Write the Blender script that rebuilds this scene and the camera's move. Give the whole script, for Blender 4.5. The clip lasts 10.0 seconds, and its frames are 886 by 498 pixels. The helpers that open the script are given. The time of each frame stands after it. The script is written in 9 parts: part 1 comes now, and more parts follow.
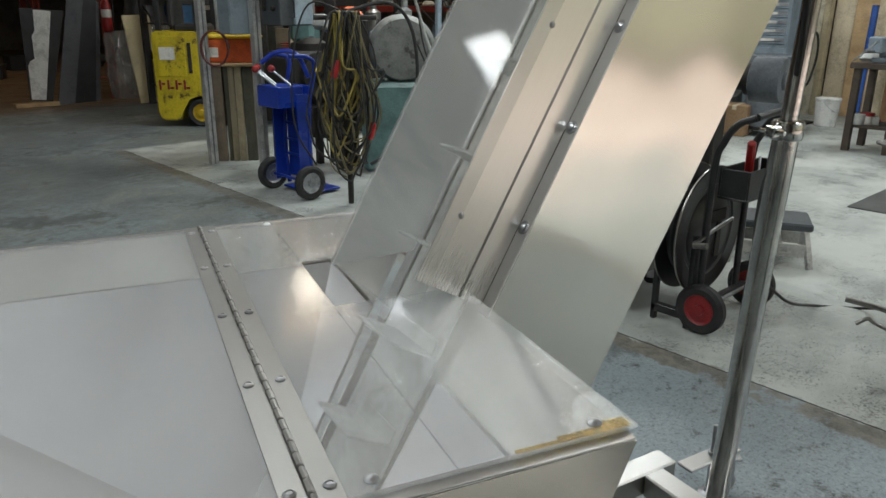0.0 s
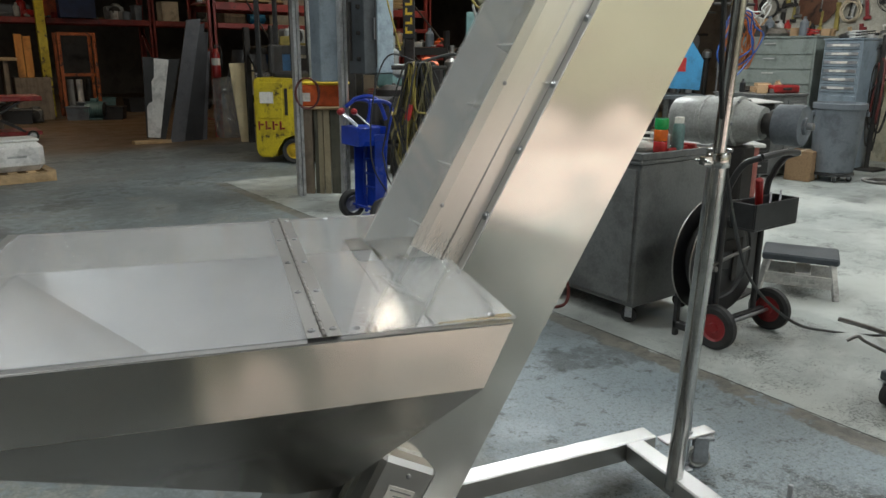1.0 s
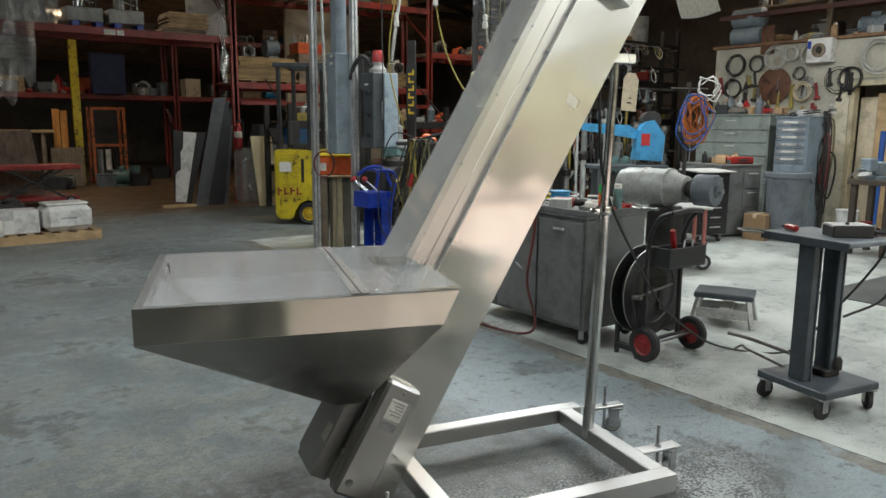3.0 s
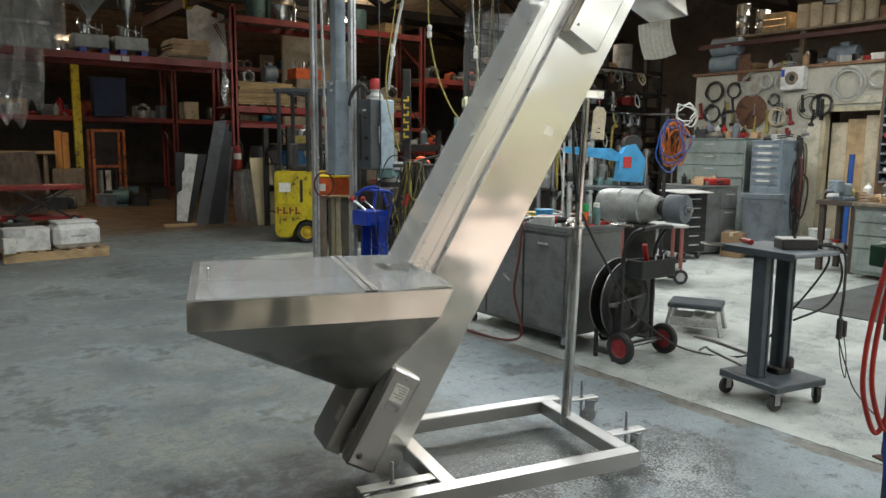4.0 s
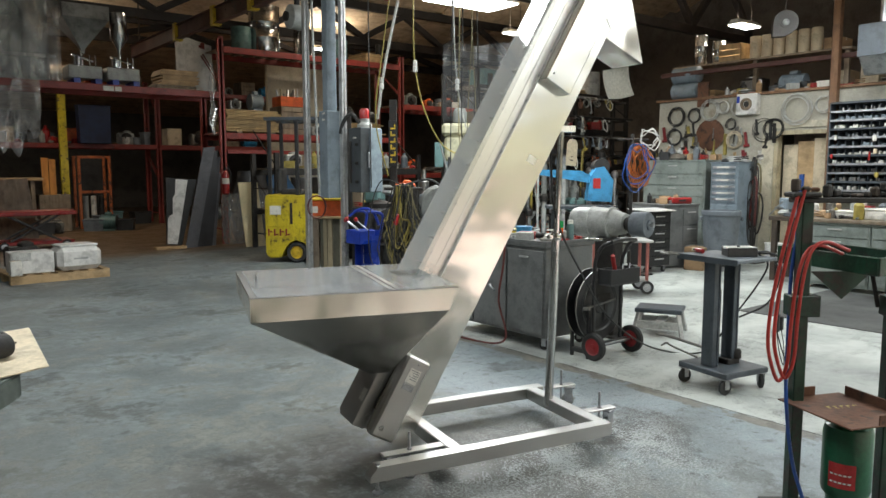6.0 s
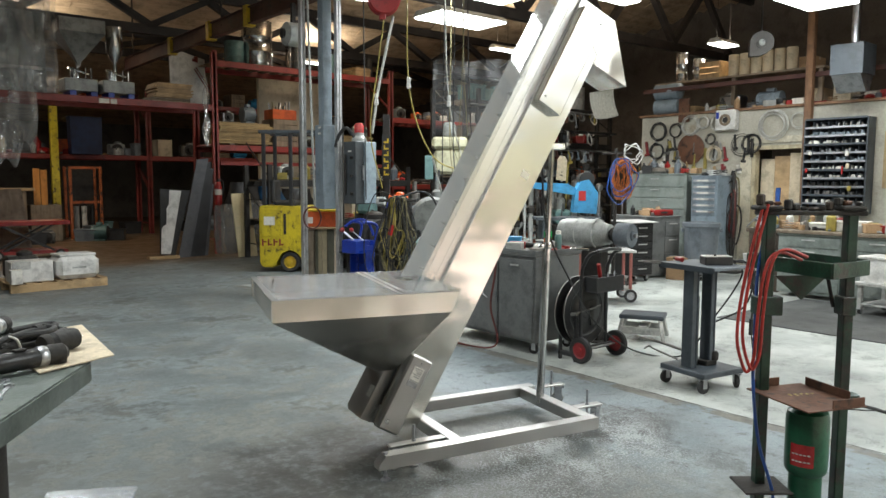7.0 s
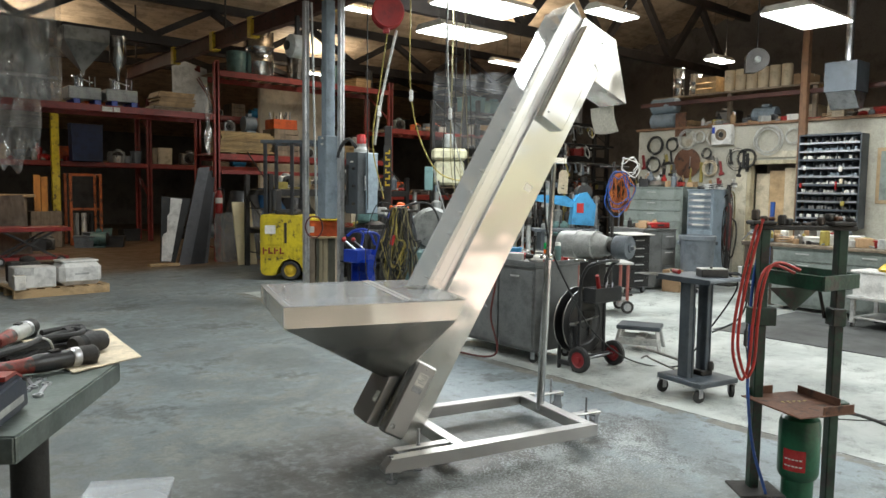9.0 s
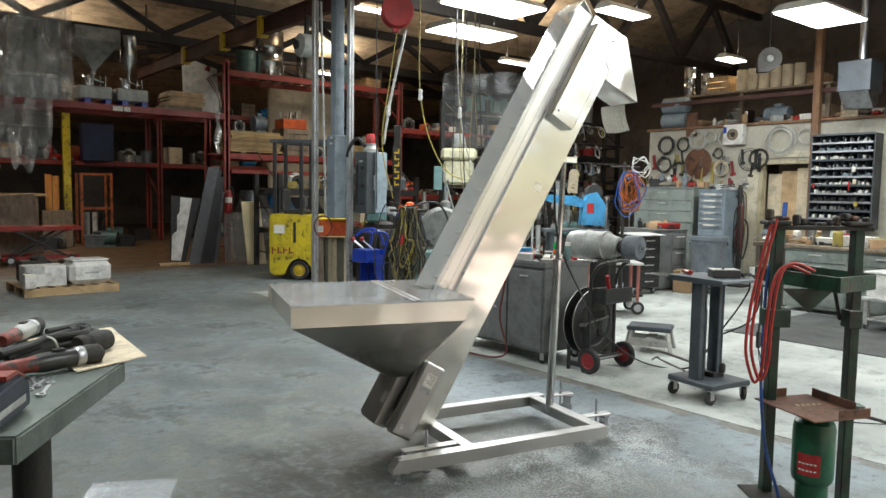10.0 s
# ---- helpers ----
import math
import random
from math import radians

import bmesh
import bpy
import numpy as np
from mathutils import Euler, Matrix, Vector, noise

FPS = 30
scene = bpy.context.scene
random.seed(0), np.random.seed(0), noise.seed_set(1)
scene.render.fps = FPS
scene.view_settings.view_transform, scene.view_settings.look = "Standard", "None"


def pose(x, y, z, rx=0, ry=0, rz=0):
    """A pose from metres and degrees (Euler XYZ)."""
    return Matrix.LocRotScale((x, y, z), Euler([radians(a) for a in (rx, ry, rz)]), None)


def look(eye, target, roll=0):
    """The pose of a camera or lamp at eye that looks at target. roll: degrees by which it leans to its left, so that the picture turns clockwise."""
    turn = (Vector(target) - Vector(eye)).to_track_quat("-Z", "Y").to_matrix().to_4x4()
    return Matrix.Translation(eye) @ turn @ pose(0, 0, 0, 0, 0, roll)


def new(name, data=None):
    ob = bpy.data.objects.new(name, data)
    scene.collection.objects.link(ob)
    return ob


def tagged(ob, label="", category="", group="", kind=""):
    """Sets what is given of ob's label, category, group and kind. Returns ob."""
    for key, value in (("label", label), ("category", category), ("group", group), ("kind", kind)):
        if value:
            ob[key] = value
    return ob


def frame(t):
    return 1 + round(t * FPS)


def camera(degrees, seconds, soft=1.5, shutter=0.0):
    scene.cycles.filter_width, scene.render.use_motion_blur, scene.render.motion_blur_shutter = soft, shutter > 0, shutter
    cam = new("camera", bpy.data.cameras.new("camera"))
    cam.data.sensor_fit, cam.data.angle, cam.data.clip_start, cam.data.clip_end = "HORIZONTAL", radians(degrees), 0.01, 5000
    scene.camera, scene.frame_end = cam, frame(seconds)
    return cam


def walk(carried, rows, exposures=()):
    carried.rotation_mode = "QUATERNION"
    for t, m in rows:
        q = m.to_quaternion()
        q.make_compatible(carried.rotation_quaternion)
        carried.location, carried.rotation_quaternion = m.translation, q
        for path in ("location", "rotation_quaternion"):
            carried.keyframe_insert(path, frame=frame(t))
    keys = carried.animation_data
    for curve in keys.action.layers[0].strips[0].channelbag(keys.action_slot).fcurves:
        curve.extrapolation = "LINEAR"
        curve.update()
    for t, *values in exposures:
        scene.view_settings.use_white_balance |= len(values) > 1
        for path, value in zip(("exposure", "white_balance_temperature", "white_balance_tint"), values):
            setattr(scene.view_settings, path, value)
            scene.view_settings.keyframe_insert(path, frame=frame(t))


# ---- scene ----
# ---- camera ----
cam = camera(62.4, 10.0)
PATH = [
    (0, (-0.580, -0.340, 1.411), (0.709, 1.058, 0.791), 0.3),
    (0.5, (-0.661, -0.638, 1.426), (0.463, 0.909, 0.839), 1),
    (1, (-0.799, -0.897, 1.448), (0.334, 0.671, 0.939), 0.3),
    (1.5, (-0.982, -1.173, 1.465), (0.260, 0.316, 0.974), -0.1),
    (2, (-1.095, -1.433, 1.494), (0.066, 0.152, 1.119), 0.4),
    (2.5, (-1.245, -1.661, 1.520), (-0.101, -0.056, 1.183), 0.4),
    (4, (-1.718, -2.272, 1.554), (-0.548, -0.675, 1.279), 0.5),
    (4.5, (-1.863, -2.414, 1.566), (-0.668, -0.825, 1.349), 0.4),
    (5, (-2.056, -2.541, 1.555), (-0.873, -0.955, 1.261), -0.5),
    (5.5, (-2.152, -2.642, 1.566), (-0.947, -1.066, 1.309), -0.3),
    (7, (-2.563, -2.955, 1.593), (-1.295, -1.420, 1.408), 0.2),
    (7.5, (-2.651, -3.016, 1.601), (-1.380, -1.483, 1.415), 0.2),
    (8, (-2.678, -3.016, 1.596), (-1.400, -1.488, 1.408), 0.2),
    (8.5, (-2.695, -3.024, 1.604), (-1.415, -1.498, 1.422), 0.4),
    (9, (-2.693, -3.021, 1.603), (-1.414, -1.491, 1.446), 0.8),
    (9.5, (-2.682, -3.019, 1.601), (-1.401, -1.491, 1.448), 1.8),
    (10, (-2.666, -2.995, 1.597), (-1.407, -1.449, 1.440), 0.9),
]
walk(cam, [(t, look(eye, target, roll)) for t, eye, target, roll in PATH], [(0, -0.62), (0.5, -0.58), (1.0, -0.50), (1.5, -0.44), (2.5, -0.38), (4.5, -0.2), (5.5, -0.08), (7, 0.05), (10, 0.1)])

# ---- world ----
world = bpy.data.worlds.new("world")
scene.world = world
world.use_nodes = True
world.node_tree.nodes["Background"].inputs[0].default_value = (0.5, 0.6, 0.75, 1)
world.node_tree.nodes["Background"].inputs[1].default_value = 0.03

# ---- mesh helpers ----
def nb():
    return bmesh.new()


def bx(bm, x0, x1, y0, y1, z0, z1, b=0.004, m=None):
    """A box with chamfered edges."""
    b = min(b, (x1 - x0) * 0.3, (y1 - y0) * 0.3, (z1 - z0) * 0.3)
    lo, hi, v = (x0, y0, z0), (x1, y1, z1), {}
    for i in (0, 1):
        for j in (0, 1):
            for k in (0, 1):
                c = [(lo, hi)[q][a] for a, q in enumerate((i, j, k))]
                inn = [c[a] + (b if q == 0 else -b) for a, q in enumerate((i, j, k))]
                for a in range(3):
                    p = [c[d] if d == a else inn[d] for d in range(3)]
                    p = Vector(p)
                    v[i, j, k, a] = bm.verts.new(m @ p if m else p)
    def f(*keys):
        bm.faces.new([v[q] for q in keys])
    for i in (0, 1):
        f((i, 0, 0, 0), (i, 1, 0, 0), (i, 1, 1, 0), (i, 0, 1, 0))
        f((0, i, 0, 1), (1, i, 0, 1), (1, i, 1, 1), (0, i, 1, 1))
        f((0, 0, i, 2), (1, 0, i, 2), (1, 1, i, 2), (0, 1, i, 2))
        for j in (0, 1):
            f((i, j, 0, 0), (i, j, 1, 0), (i, j, 1, 1), (i, j, 0, 1))
            f((i, 0, j, 0), (i, 1, j, 0), (i, 1, j, 2), (i, 0, j, 2))
            f((0, i, j, 1), (1, i, j, 1), (1, i, j, 2), (0, i, j, 2))
            for k in (0, 1):
                f((i, j, k, 0), (i, j, k, 1), (i, j, k, 2))
    return bm


def lathe(bm, prof, n=20, m=None, cap=True):
    """A body of revolution round z from (radius, z) pairs."""
    rings = []
    for r, z in prof:
        ring = []
        for a in range(n):
            p = Vector((r * math.cos(2 * math.pi * a / n), r * math.sin(2 * math.pi * a / n), z))
            ring.append(bm.verts.new(m @ p if m else p))
        rings.append(ring)
    for p, q in zip(rings, rings[1:]):
        for a in range(n):
            bm.faces.new((p[a], p[(a + 1) % n], q[(a + 1) % n], q[a]))
    if cap:
        for ring in (rings[0], rings[-1]):
            bm.faces.new(ring)
    return bm


def to(p, q):
    """A turn and shift that lays the z axis from p towards q."""
    p, q = Vector(p), Vector(q)
    return Matrix.Translation(p) @ (q - p).to_track_quat("Z", "Y").to_matrix().to_4x4()


def rod(bm, p, q, r, n=12, m=None, b=0.0):
    ln = (Vector(q) - Vector(p)).length
    t = to(p, q)
    if m:
        t = m @ t
    prof = [(r, 0), (r, ln)] if not b else [(r - b, 0), (r, b), (r, ln - b), (r - b, ln)]
    return lathe(bm, prof, n, t)


def smoothed(pts, k=6):
    """Points on a soft curve through pts."""
    pts = [Vector(p) for p in pts]
    if len(pts) < 3:
        return pts
    out = []
    ext = [pts[0] * 2 - pts[1]] + pts + [pts[-1] * 2 - pts[-2]]
    for a, b, c, d in zip(ext, ext[1:], ext[2:], ext[3:]):
        for i in range(k):
            t = i / k
            out.append(0.5 * (2 * b + (c - a) * t + (2 * a - 5 * b + 4 * c - d) * t * t + (3 * b - a - 3 * c + d) * t ** 3))
    return out + [pts[-1]]


def pipe(bm, pts, r, n=8, m=None, k=6, closed=False):
    """A round tube along a soft curve."""
    pts = smoothed(pts, k) if k else [Vector(p) for p in pts]
    if m:
        pts = [m @ p for p in pts]
    rings, up = [], None
    for i, p in enumerate(pts):
        a, b = pts[max(i - 1, 0)], pts[min(i + 1, len(pts) - 1)]
        d = (b - a).normalized() if (b - a).length > 1e-9 else Vector((0, 0, 1))
        if up is None:
            up = d.orthogonal().normalized()
        up = (up - d * up.dot(d))
        up = up.normalized() if up.length > 1e-6 else d.orthogonal().normalized()
        side = d.cross(up)
        rings.append([bm.verts.new(p + r * (math.cos(2 * math.pi * j / n) * up + math.sin(2 * math.pi * j / n) * side)) for j in range(n)])
    for p, q in zip(rings, rings[1:]):
        for a in range(n):
            bm.faces.new((p[a], p[(a + 1) % n], q[(a + 1) % n], q[a]))
    bm.faces.new(rings[0]), bm.faces.new(rings[-1])
    return bm


def prism(bm, poly, d0, d1, m=None):
    """A polygon of (x, z) pairs drawn out along y from d0 to d1."""
    fr = [Vector((x, d0, z)) for x, z in poly]
    bk = [Vector((x, d1, z)) for x, z in poly]
    if m:
        fr, bk = [m @ p for p in fr], [m @ p for p in bk]
    fr, bk = [bm.verts.new(p) for p in fr], [bm.verts.new(p) for p in bk]
    bm.faces.new(fr), bm.faces.new(bk)
    for i in range(len(fr)):
        j = (i + 1) % len(fr)
        bm.faces.new((fr[i], fr[j], bk[j], bk[i]))
    return bm


def plate(bm, pts, th, m=None):
    """A flat plate with the corners pts and the thickness th."""
    pts = [Vector(p) for p in pts]
    nn = (pts[1] - pts[0]).cross(pts[2] - pts[0]).normalized() * th
    a, b = pts, [p + nn for p in pts]
    if m:
        a, b = [m @ p for p in a], [m @ p for p in b]
    a, b = [bm.verts.new(p) for p in a], [bm.verts.new(p) for p in b]
    bm.faces.new(a), bm.faces.new(b)
    for i in range(len(a)):
        j = (i + 1) % len(a)
        bm.faces.new((a[i], a[j], b[j], b[i]))
    return bm


def solid(bm, angle=35):
    bmesh.ops.recalc_face_normals(bm, faces=bm.faces)
    for f in bm.faces:
        f.smooth = True
    lim = math.radians(angle)
    for e in bm.edges:
        e.smooth = len(e.link_faces) == 2 and e.calc_face_angle(9) < lim
    return bm


def part(name, bm, material, parent=None, label="", m=None):
    """Links a bmesh as one mesh object under a thing."""
    me = bpy.data.meshes.new(name)
    solid(bm)
    bm.to_mesh(me)
    bm.free()
    me.materials.append(material)
    ob = new(name, me)
    if m:
        ob.matrix_basis = m
    if parent:
        ob.parent = parent
    if label:
        tagged(ob, label)
    return ob


def thing(name, label, category, m=None, group="", kind=""):
    ob = new(name)
    ob.empty_display_size = 0.1
    if m:
        ob.matrix_basis = m
    return tagged(ob, label, category, group, kind)


def single(name, bm, material, label, category, m=None, group="", kind=""):
    ob = part(name, bm, material, None, "", m)
    return tagged(ob, label, category, group, kind)


def fixed(name, bm, material, label, category, m=None):
    return single(name, bm, material, label, category, m, "", "structure")


# ---- materials ----
def col(c):
    return (*c, 1) if len(c) == 3 else c


def pbr(name, c1, c2=None, rough=(0.4, 0.6), metal=0.0, scale=6.0, bump=0.1, grain=80.0, stretch=(1, 1, 1), spec=0.5, c3=None, patch=0.55, vary=0.0, big=0.9, grime=0.35):
    """Colour mixed at two scales, uneven gloss and a fine relief."""
    mt = bpy.data.materials.new(name)
    mt.use_nodes = True
    nt = mt.node_tree
    bs = nt.nodes["Principled BSDF"]
    add = nt.nodes.new
    ln = nt.links.new
    tc, mp = add("ShaderNodeTexCoord"), add("ShaderNodeMapping")
    mp.inputs["Scale"].default_value = stretch
    ln(tc.outputs["Object"], mp.inputs[0])
    n1, n2 = add("ShaderNodeTexNoise"), add("ShaderNodeTexNoise")
    for n, sc, de in ((n1, scale * 0.35, 4), (n2, grain, 3)):
        n.inputs["Scale"].default_value, n.inputs["Detail"].default_value = sc, de
        ln(mp.outputs[0], n.inputs["Vector"])
    ra = add("ShaderNodeValToRGB")
    ra.color_ramp.elements[0].position, ra.color_ramp.elements[1].position = 0.35, 0.65
    ra.color_ramp.elements[0].color, ra.color_ramp.elements[1].color = col(c1), col(c2 or [q * 0.85 for q in c1])
    ln(n1.outputs["Fac"], ra.inputs[0])
    last = ra.outputs[0]
    if c3:
        n3, rb = add("ShaderNodeTexNoise"), add("ShaderNodeValToRGB")
        n3.inputs["Scale"].default_value, n3.inputs["Detail"].default_value, n3.inputs["Roughness"].default_value = scale, 8, 0.65
        ln(mp.outputs[0], n3.inputs["Vector"])
        rb.color_ramp.elements[0].position, rb.color_ramp.elements[1].position = patch, patch + 0.06
        mx = add("ShaderNodeMixRGB")
        mx.inputs[2].default_value = col(c3)
        ln(n3.outputs["Fac"], rb.inputs[0]), ln(rb.outputs[0], mx.inputs[0]), ln(last, mx.inputs[1])
        last = mx.outputs[0]
    mg = add("ShaderNodeMixRGB")
    mg.blend_type = "MULTIPLY"
    mg.inputs[0].default_value = 0.35
    ln(last, mg.inputs[1]), ln(n2.outputs["Color"], mg.inputs[2])
    gm = add("ShaderNodeRGBToBW")
    ln(n2.outputs["Color"], gm.inputs[0])
    mr0 = add("ShaderNodeMapRange")
    mr0.inputs[1].default_value, mr0.inputs[2].default_value, mr0.inputs[3].default_value, mr0.inputs[4].default_value = 0.3, 0.7, big - 0.12, big + 0.18
    ln(gm.outputs[0], mr0.inputs[0]), ln(mr0.outputs[0], mg.inputs[2])
    mg.inputs[0].default_value = 1.0
    last = mg.outputs[0]
    if grime:
        n4, r4, m4 = add("ShaderNodeTexNoise"), add("ShaderNodeMapRange"), add("ShaderNodeMixRGB")
        n4.inputs["Scale"].default_value, n4.inputs["Detail"].default_value, n4.inputs["Roughness"].default_value = scale * 0.9, 9, 0.7
        ln(tc.outputs["Object"], n4.inputs["Vector"])
        r4.inputs[1].default_value, r4.inputs[2].default_value, r4.inputs[3].default_value, r4.inputs[4].default_value = 0.48, 0.62, 1.0, 1.0 - grime
        m4.blend_type, m4.inputs[0].default_value = "MULTIPLY", 1.0
        ln(n4.outputs["Fac"], r4.inputs[0]), ln(last, m4.inputs[1]), ln(r4.outputs[0], m4.inputs[2])
        last = m4.outputs[0]
    if vary:
        oi, hs, mv = add("ShaderNodeObjectInfo"), add("ShaderNodeHueSaturation"), add("ShaderNodeMapRange")
        mv.inputs[3].default_value, mv.inputs[4].default_value = 1 - vary, 1 + vary
        ln(oi.outputs["Random"], mv.inputs[0]), ln(mv.outputs[0], hs.inputs["Value"]), ln(last, hs.inputs["Color"])
        last = hs.outputs[0]
    ln(last, bs.inputs["Base Color"])
    mr = add("ShaderNodeMapRange")
    mr.inputs[1].default_value, mr.inputs[2].default_value, mr.inputs[3].default_value, mr.inputs[4].default_value = 0.3, 0.7, *rough
    ln(n1.outputs["Fac"], mr.inputs[0]), ln(mr.outputs[0], bs.inputs["Roughness"])
    bs.inputs["Metallic"].default_value = metal
    bs.inputs["Specular IOR Level"].default_value = spec
    if bump:
        bp = add("ShaderNodeBump")
        bp.inputs["Strength"].default_value, bp.inputs["Distance"].default_value = bump, 0.01
        ln(n2.outputs["Fac"], bp.inputs["Height"]), ln(bp.outputs[0], bs.inputs["Normal"])
    return mt


def glow(name, c, strength):
    mt = bpy.data.materials.new(name)
    mt.use_nodes = True
    bs = mt.node_tree.nodes["Principled BSDF"]
    bs.inputs["Base Color"].default_value = col(c)
    bs.inputs["Emission Color"].default_value, bs.inputs["Emission Strength"].default_value = col(c), strength
    return mt


def clear(name, c, rough=0.05, haze=0.06, ior=1.5):
    """Clear plastic sheet: mostly see-through, with gloss and a little haze."""
    mt = bpy.data.materials.new(name)
    mt.use_nodes = True
    nt = mt.node_tree
    nt.nodes.clear()
    out = nt.nodes.new("ShaderNodeOutputMaterial")
    tr, gl, df = nt.nodes.new("ShaderNodeBsdfTransparent"), nt.nodes.new("ShaderNodeBsdfGlossy"), nt.nodes.new("ShaderNodeBsdfDiffuse")
    lw, pw, fr = nt.nodes.new("ShaderNodeLayerWeight"), nt.nodes.new("ShaderNodeMath"), nt.nodes.new("ShaderNodeMapRange")
    m1, m2 = nt.nodes.new("ShaderNodeMixShader"), nt.nodes.new("ShaderNodeMixShader")
    no, tc, mr = nt.nodes.new("ShaderNodeTexNoise"), nt.nodes.new("ShaderNodeTexCoord"), nt.nodes.new("ShaderNodeMapRange")
    no.inputs["Scale"].default_value, no.inputs["Detail"].default_value = 2.5, 2
    mr.inputs[1].default_value, mr.inputs[2].default_value, mr.inputs[3].default_value, mr.inputs[4].default_value = 0.35, 0.75, haze * 0.85, haze * 1.2
    tr.inputs[0].default_value, df.inputs[0].default_value = col(c), (0.75, 0.75, 0.74, 1)
    gl.inputs["Roughness"].default_value = rough
    lw.inputs[0].default_value, pw.operation, pw.inputs[1].default_value = 0.5, "POWER", 4.0
    fr.inputs[3].default_value, fr.inputs[4].default_value = ((ior - 1) / (ior + 1)) ** 2, 0.7
    nt.links.new(lw.outputs["Facing"], pw.inputs[0]), nt.links.new(pw.outputs[0], fr.inputs[0])
    nt.links.new(tc.outputs["Object"], no.inputs["Vector"])
    nt.links.new(no.outputs["Fac"], mr.inputs[0]), nt.links.new(mr.outputs[0], m1.inputs[0])
    nt.links.new(tr.outputs[0], m1.inputs[1]), nt.links.new(df.outputs[0], m1.inputs[2])
    nt.links.new(fr.outputs[0], m2.inputs[0]), nt.links.new(m1.outputs[0], m2.inputs[1]), nt.links.new(gl.outputs[0], m2.inputs[2])
    nt.links.new(m2.outputs[0], out.inputs[0])
    return mt


def brushed(name, c1, c2, rough=(0.30, 0.40), across=(0.0, 0.0, 1.0), turn=0.0, lines=(1, 60, 60), aniso=0.55, wave=0.0):
    """Stainless sheet: cloudy tone, fine brush lines in the gloss, highlights drawn out across the lines."""
    mt = bpy.data.materials.new(name)
    mt.use_nodes = True
    nt = mt.node_tree
    bs, add, ln = nt.nodes["Principled BSDF"], nt.nodes.new, nt.links.new
    tc, mp = add("ShaderNodeTexCoord"), add("ShaderNodeMapping")
    mp.vector_type = "TEXTURE"
    mp.inputs["Rotation"].default_value = (0, math.radians(turn), 0)
    mp.inputs["Scale"].default_value = tuple(1 / q for q in lines)
    ln(tc.outputs["Object"], mp.inputs[0])
    cloud, line, smear = add("ShaderNodeTexNoise"), add("ShaderNodeTexNoise"), add("ShaderNodeTexNoise")
    for n, sc, de in ((cloud, 2.2, 5), (line, 22.0, 2), (smear, 1.6, 2)):
        n.inputs["Scale"].default_value, n.inputs["Detail"].default_value = sc, de
    ln(tc.outputs["Object"], cloud.inputs["Vector"]), ln(mp.outputs[0], line.inputs["Vector"]), ln(tc.outputs["Object"], smear.inputs["Vector"])
    ra = add("ShaderNodeValToRGB")
    ra.color_ramp.elements[0].position, ra.color_ramp.elements[1].position = 0.35, 0.65
    ra.color_ramp.elements[0].color, ra.color_ramp.elements[1].color = col(c1), col(c2)
    mg, mr = add("ShaderNodeMixRGB"), add("ShaderNodeMapRange")
    mg.blend_type, mg.inputs[0].default_value = "MULTIPLY", 1.0
    mr.inputs[1].default_value, mr.inputs[2].default_value, mr.inputs[3].default_value, mr.inputs[4].default_value = 0.3, 0.7, 0.98, 1.02
    ln(cloud.outputs["Fac"], ra.inputs[0]), ln(line.outputs["Fac"], mr.inputs[0]), ln(ra.outputs[0], mg.inputs[1]), ln(mr.outputs[0], mg.inputs[2])
    ln(mg.outputs[0], bs.inputs["Base Color"])
    av, rr = add("ShaderNodeMath"), add("ShaderNodeMapRange")
    av.operation = "ADD"
    half = add("ShaderNodeMath")
    half.operation, half.inputs[1].default_value = "MULTIPLY", 0.3
    ln(line.outputs["Fac"], half.inputs[0])
    ln(smear.outputs["Fac"], av.inputs[0]), ln(half.outputs[0], av.inputs[1]), ln(av.outputs[0], rr.inputs[0])
    rr.inputs[1].default_value, rr.inputs[2].default_value, rr.inputs[3].default_value, rr.inputs[4].default_value = 0.45, 0.85, *rough
    ln(rr.outputs[0], bs.inputs["Roughness"])
    bs.inputs["Metallic"].default_value = 1.0
    bs.inputs["Anisotropic"].default_value = aniso
    cv = add("ShaderNodeCombineXYZ")
    for i in range(3):
        cv.inputs[i].default_value = across[i]
    if aniso:
        ln(cv.outputs[0], bs.inputs["Tangent"])
    if wave:
        dent, bump = add("ShaderNodeTexNoise"), add("ShaderNodeBump")
        dent.inputs["Scale"].default_value, dent.inputs["Detail"].default_value = 3.2, 1.0
        bump.inputs["Distance"].default_value = wave
        ln(tc.outputs["Object"], dent.inputs["Vector"]), ln(dent.outputs["Fac"], bump.inputs["Height"]), ln(bump.outputs[0], bs.inputs["Normal"])
    return mt


steel = brushed("brushed_steel", (0.86, 0.84, 0.79), (0.80, 0.78, 0.735), (0.21, 0.25), (0, 0, 1), 0, (1, 60, 60), 0.92, 0.03)
steel_x = brushed("brushed_steel_long", (0.88, 0.86, 0.81), (0.82, 0.80, 0.755), (0.165, 0.19), (-0.85, 0.18, 0.494), -60.4, (1, 60, 60), 0.78, 0.016)
steel_wall = brushed("brushed_wall_steel", (0.88, 0.86, 0.82), (0.82, 0.80, 0.76), (0.26, 0.32), (-0.85, 0.18, 0.494), -60.4, (1, 60, 60), 0.5)
steel_base = brushed("brushed_beam_steel", (0.52, 0.515, 0.495), (0.45, 0.445, 0.43), (0.30, 0.38), (0, 0, 1), 0, (1, 50, 50), 0.0)
# brighter copy of the funnel steel: light put into the inside's colour
steel_funnel_lit = brushed("lit_funnel_steel", (0.93, 0.92, 0.91), (0.88, 0.87, 0.86), (0.42, 0.52), (0, 0, 1), 0, (40, 40, 1), 0.0)
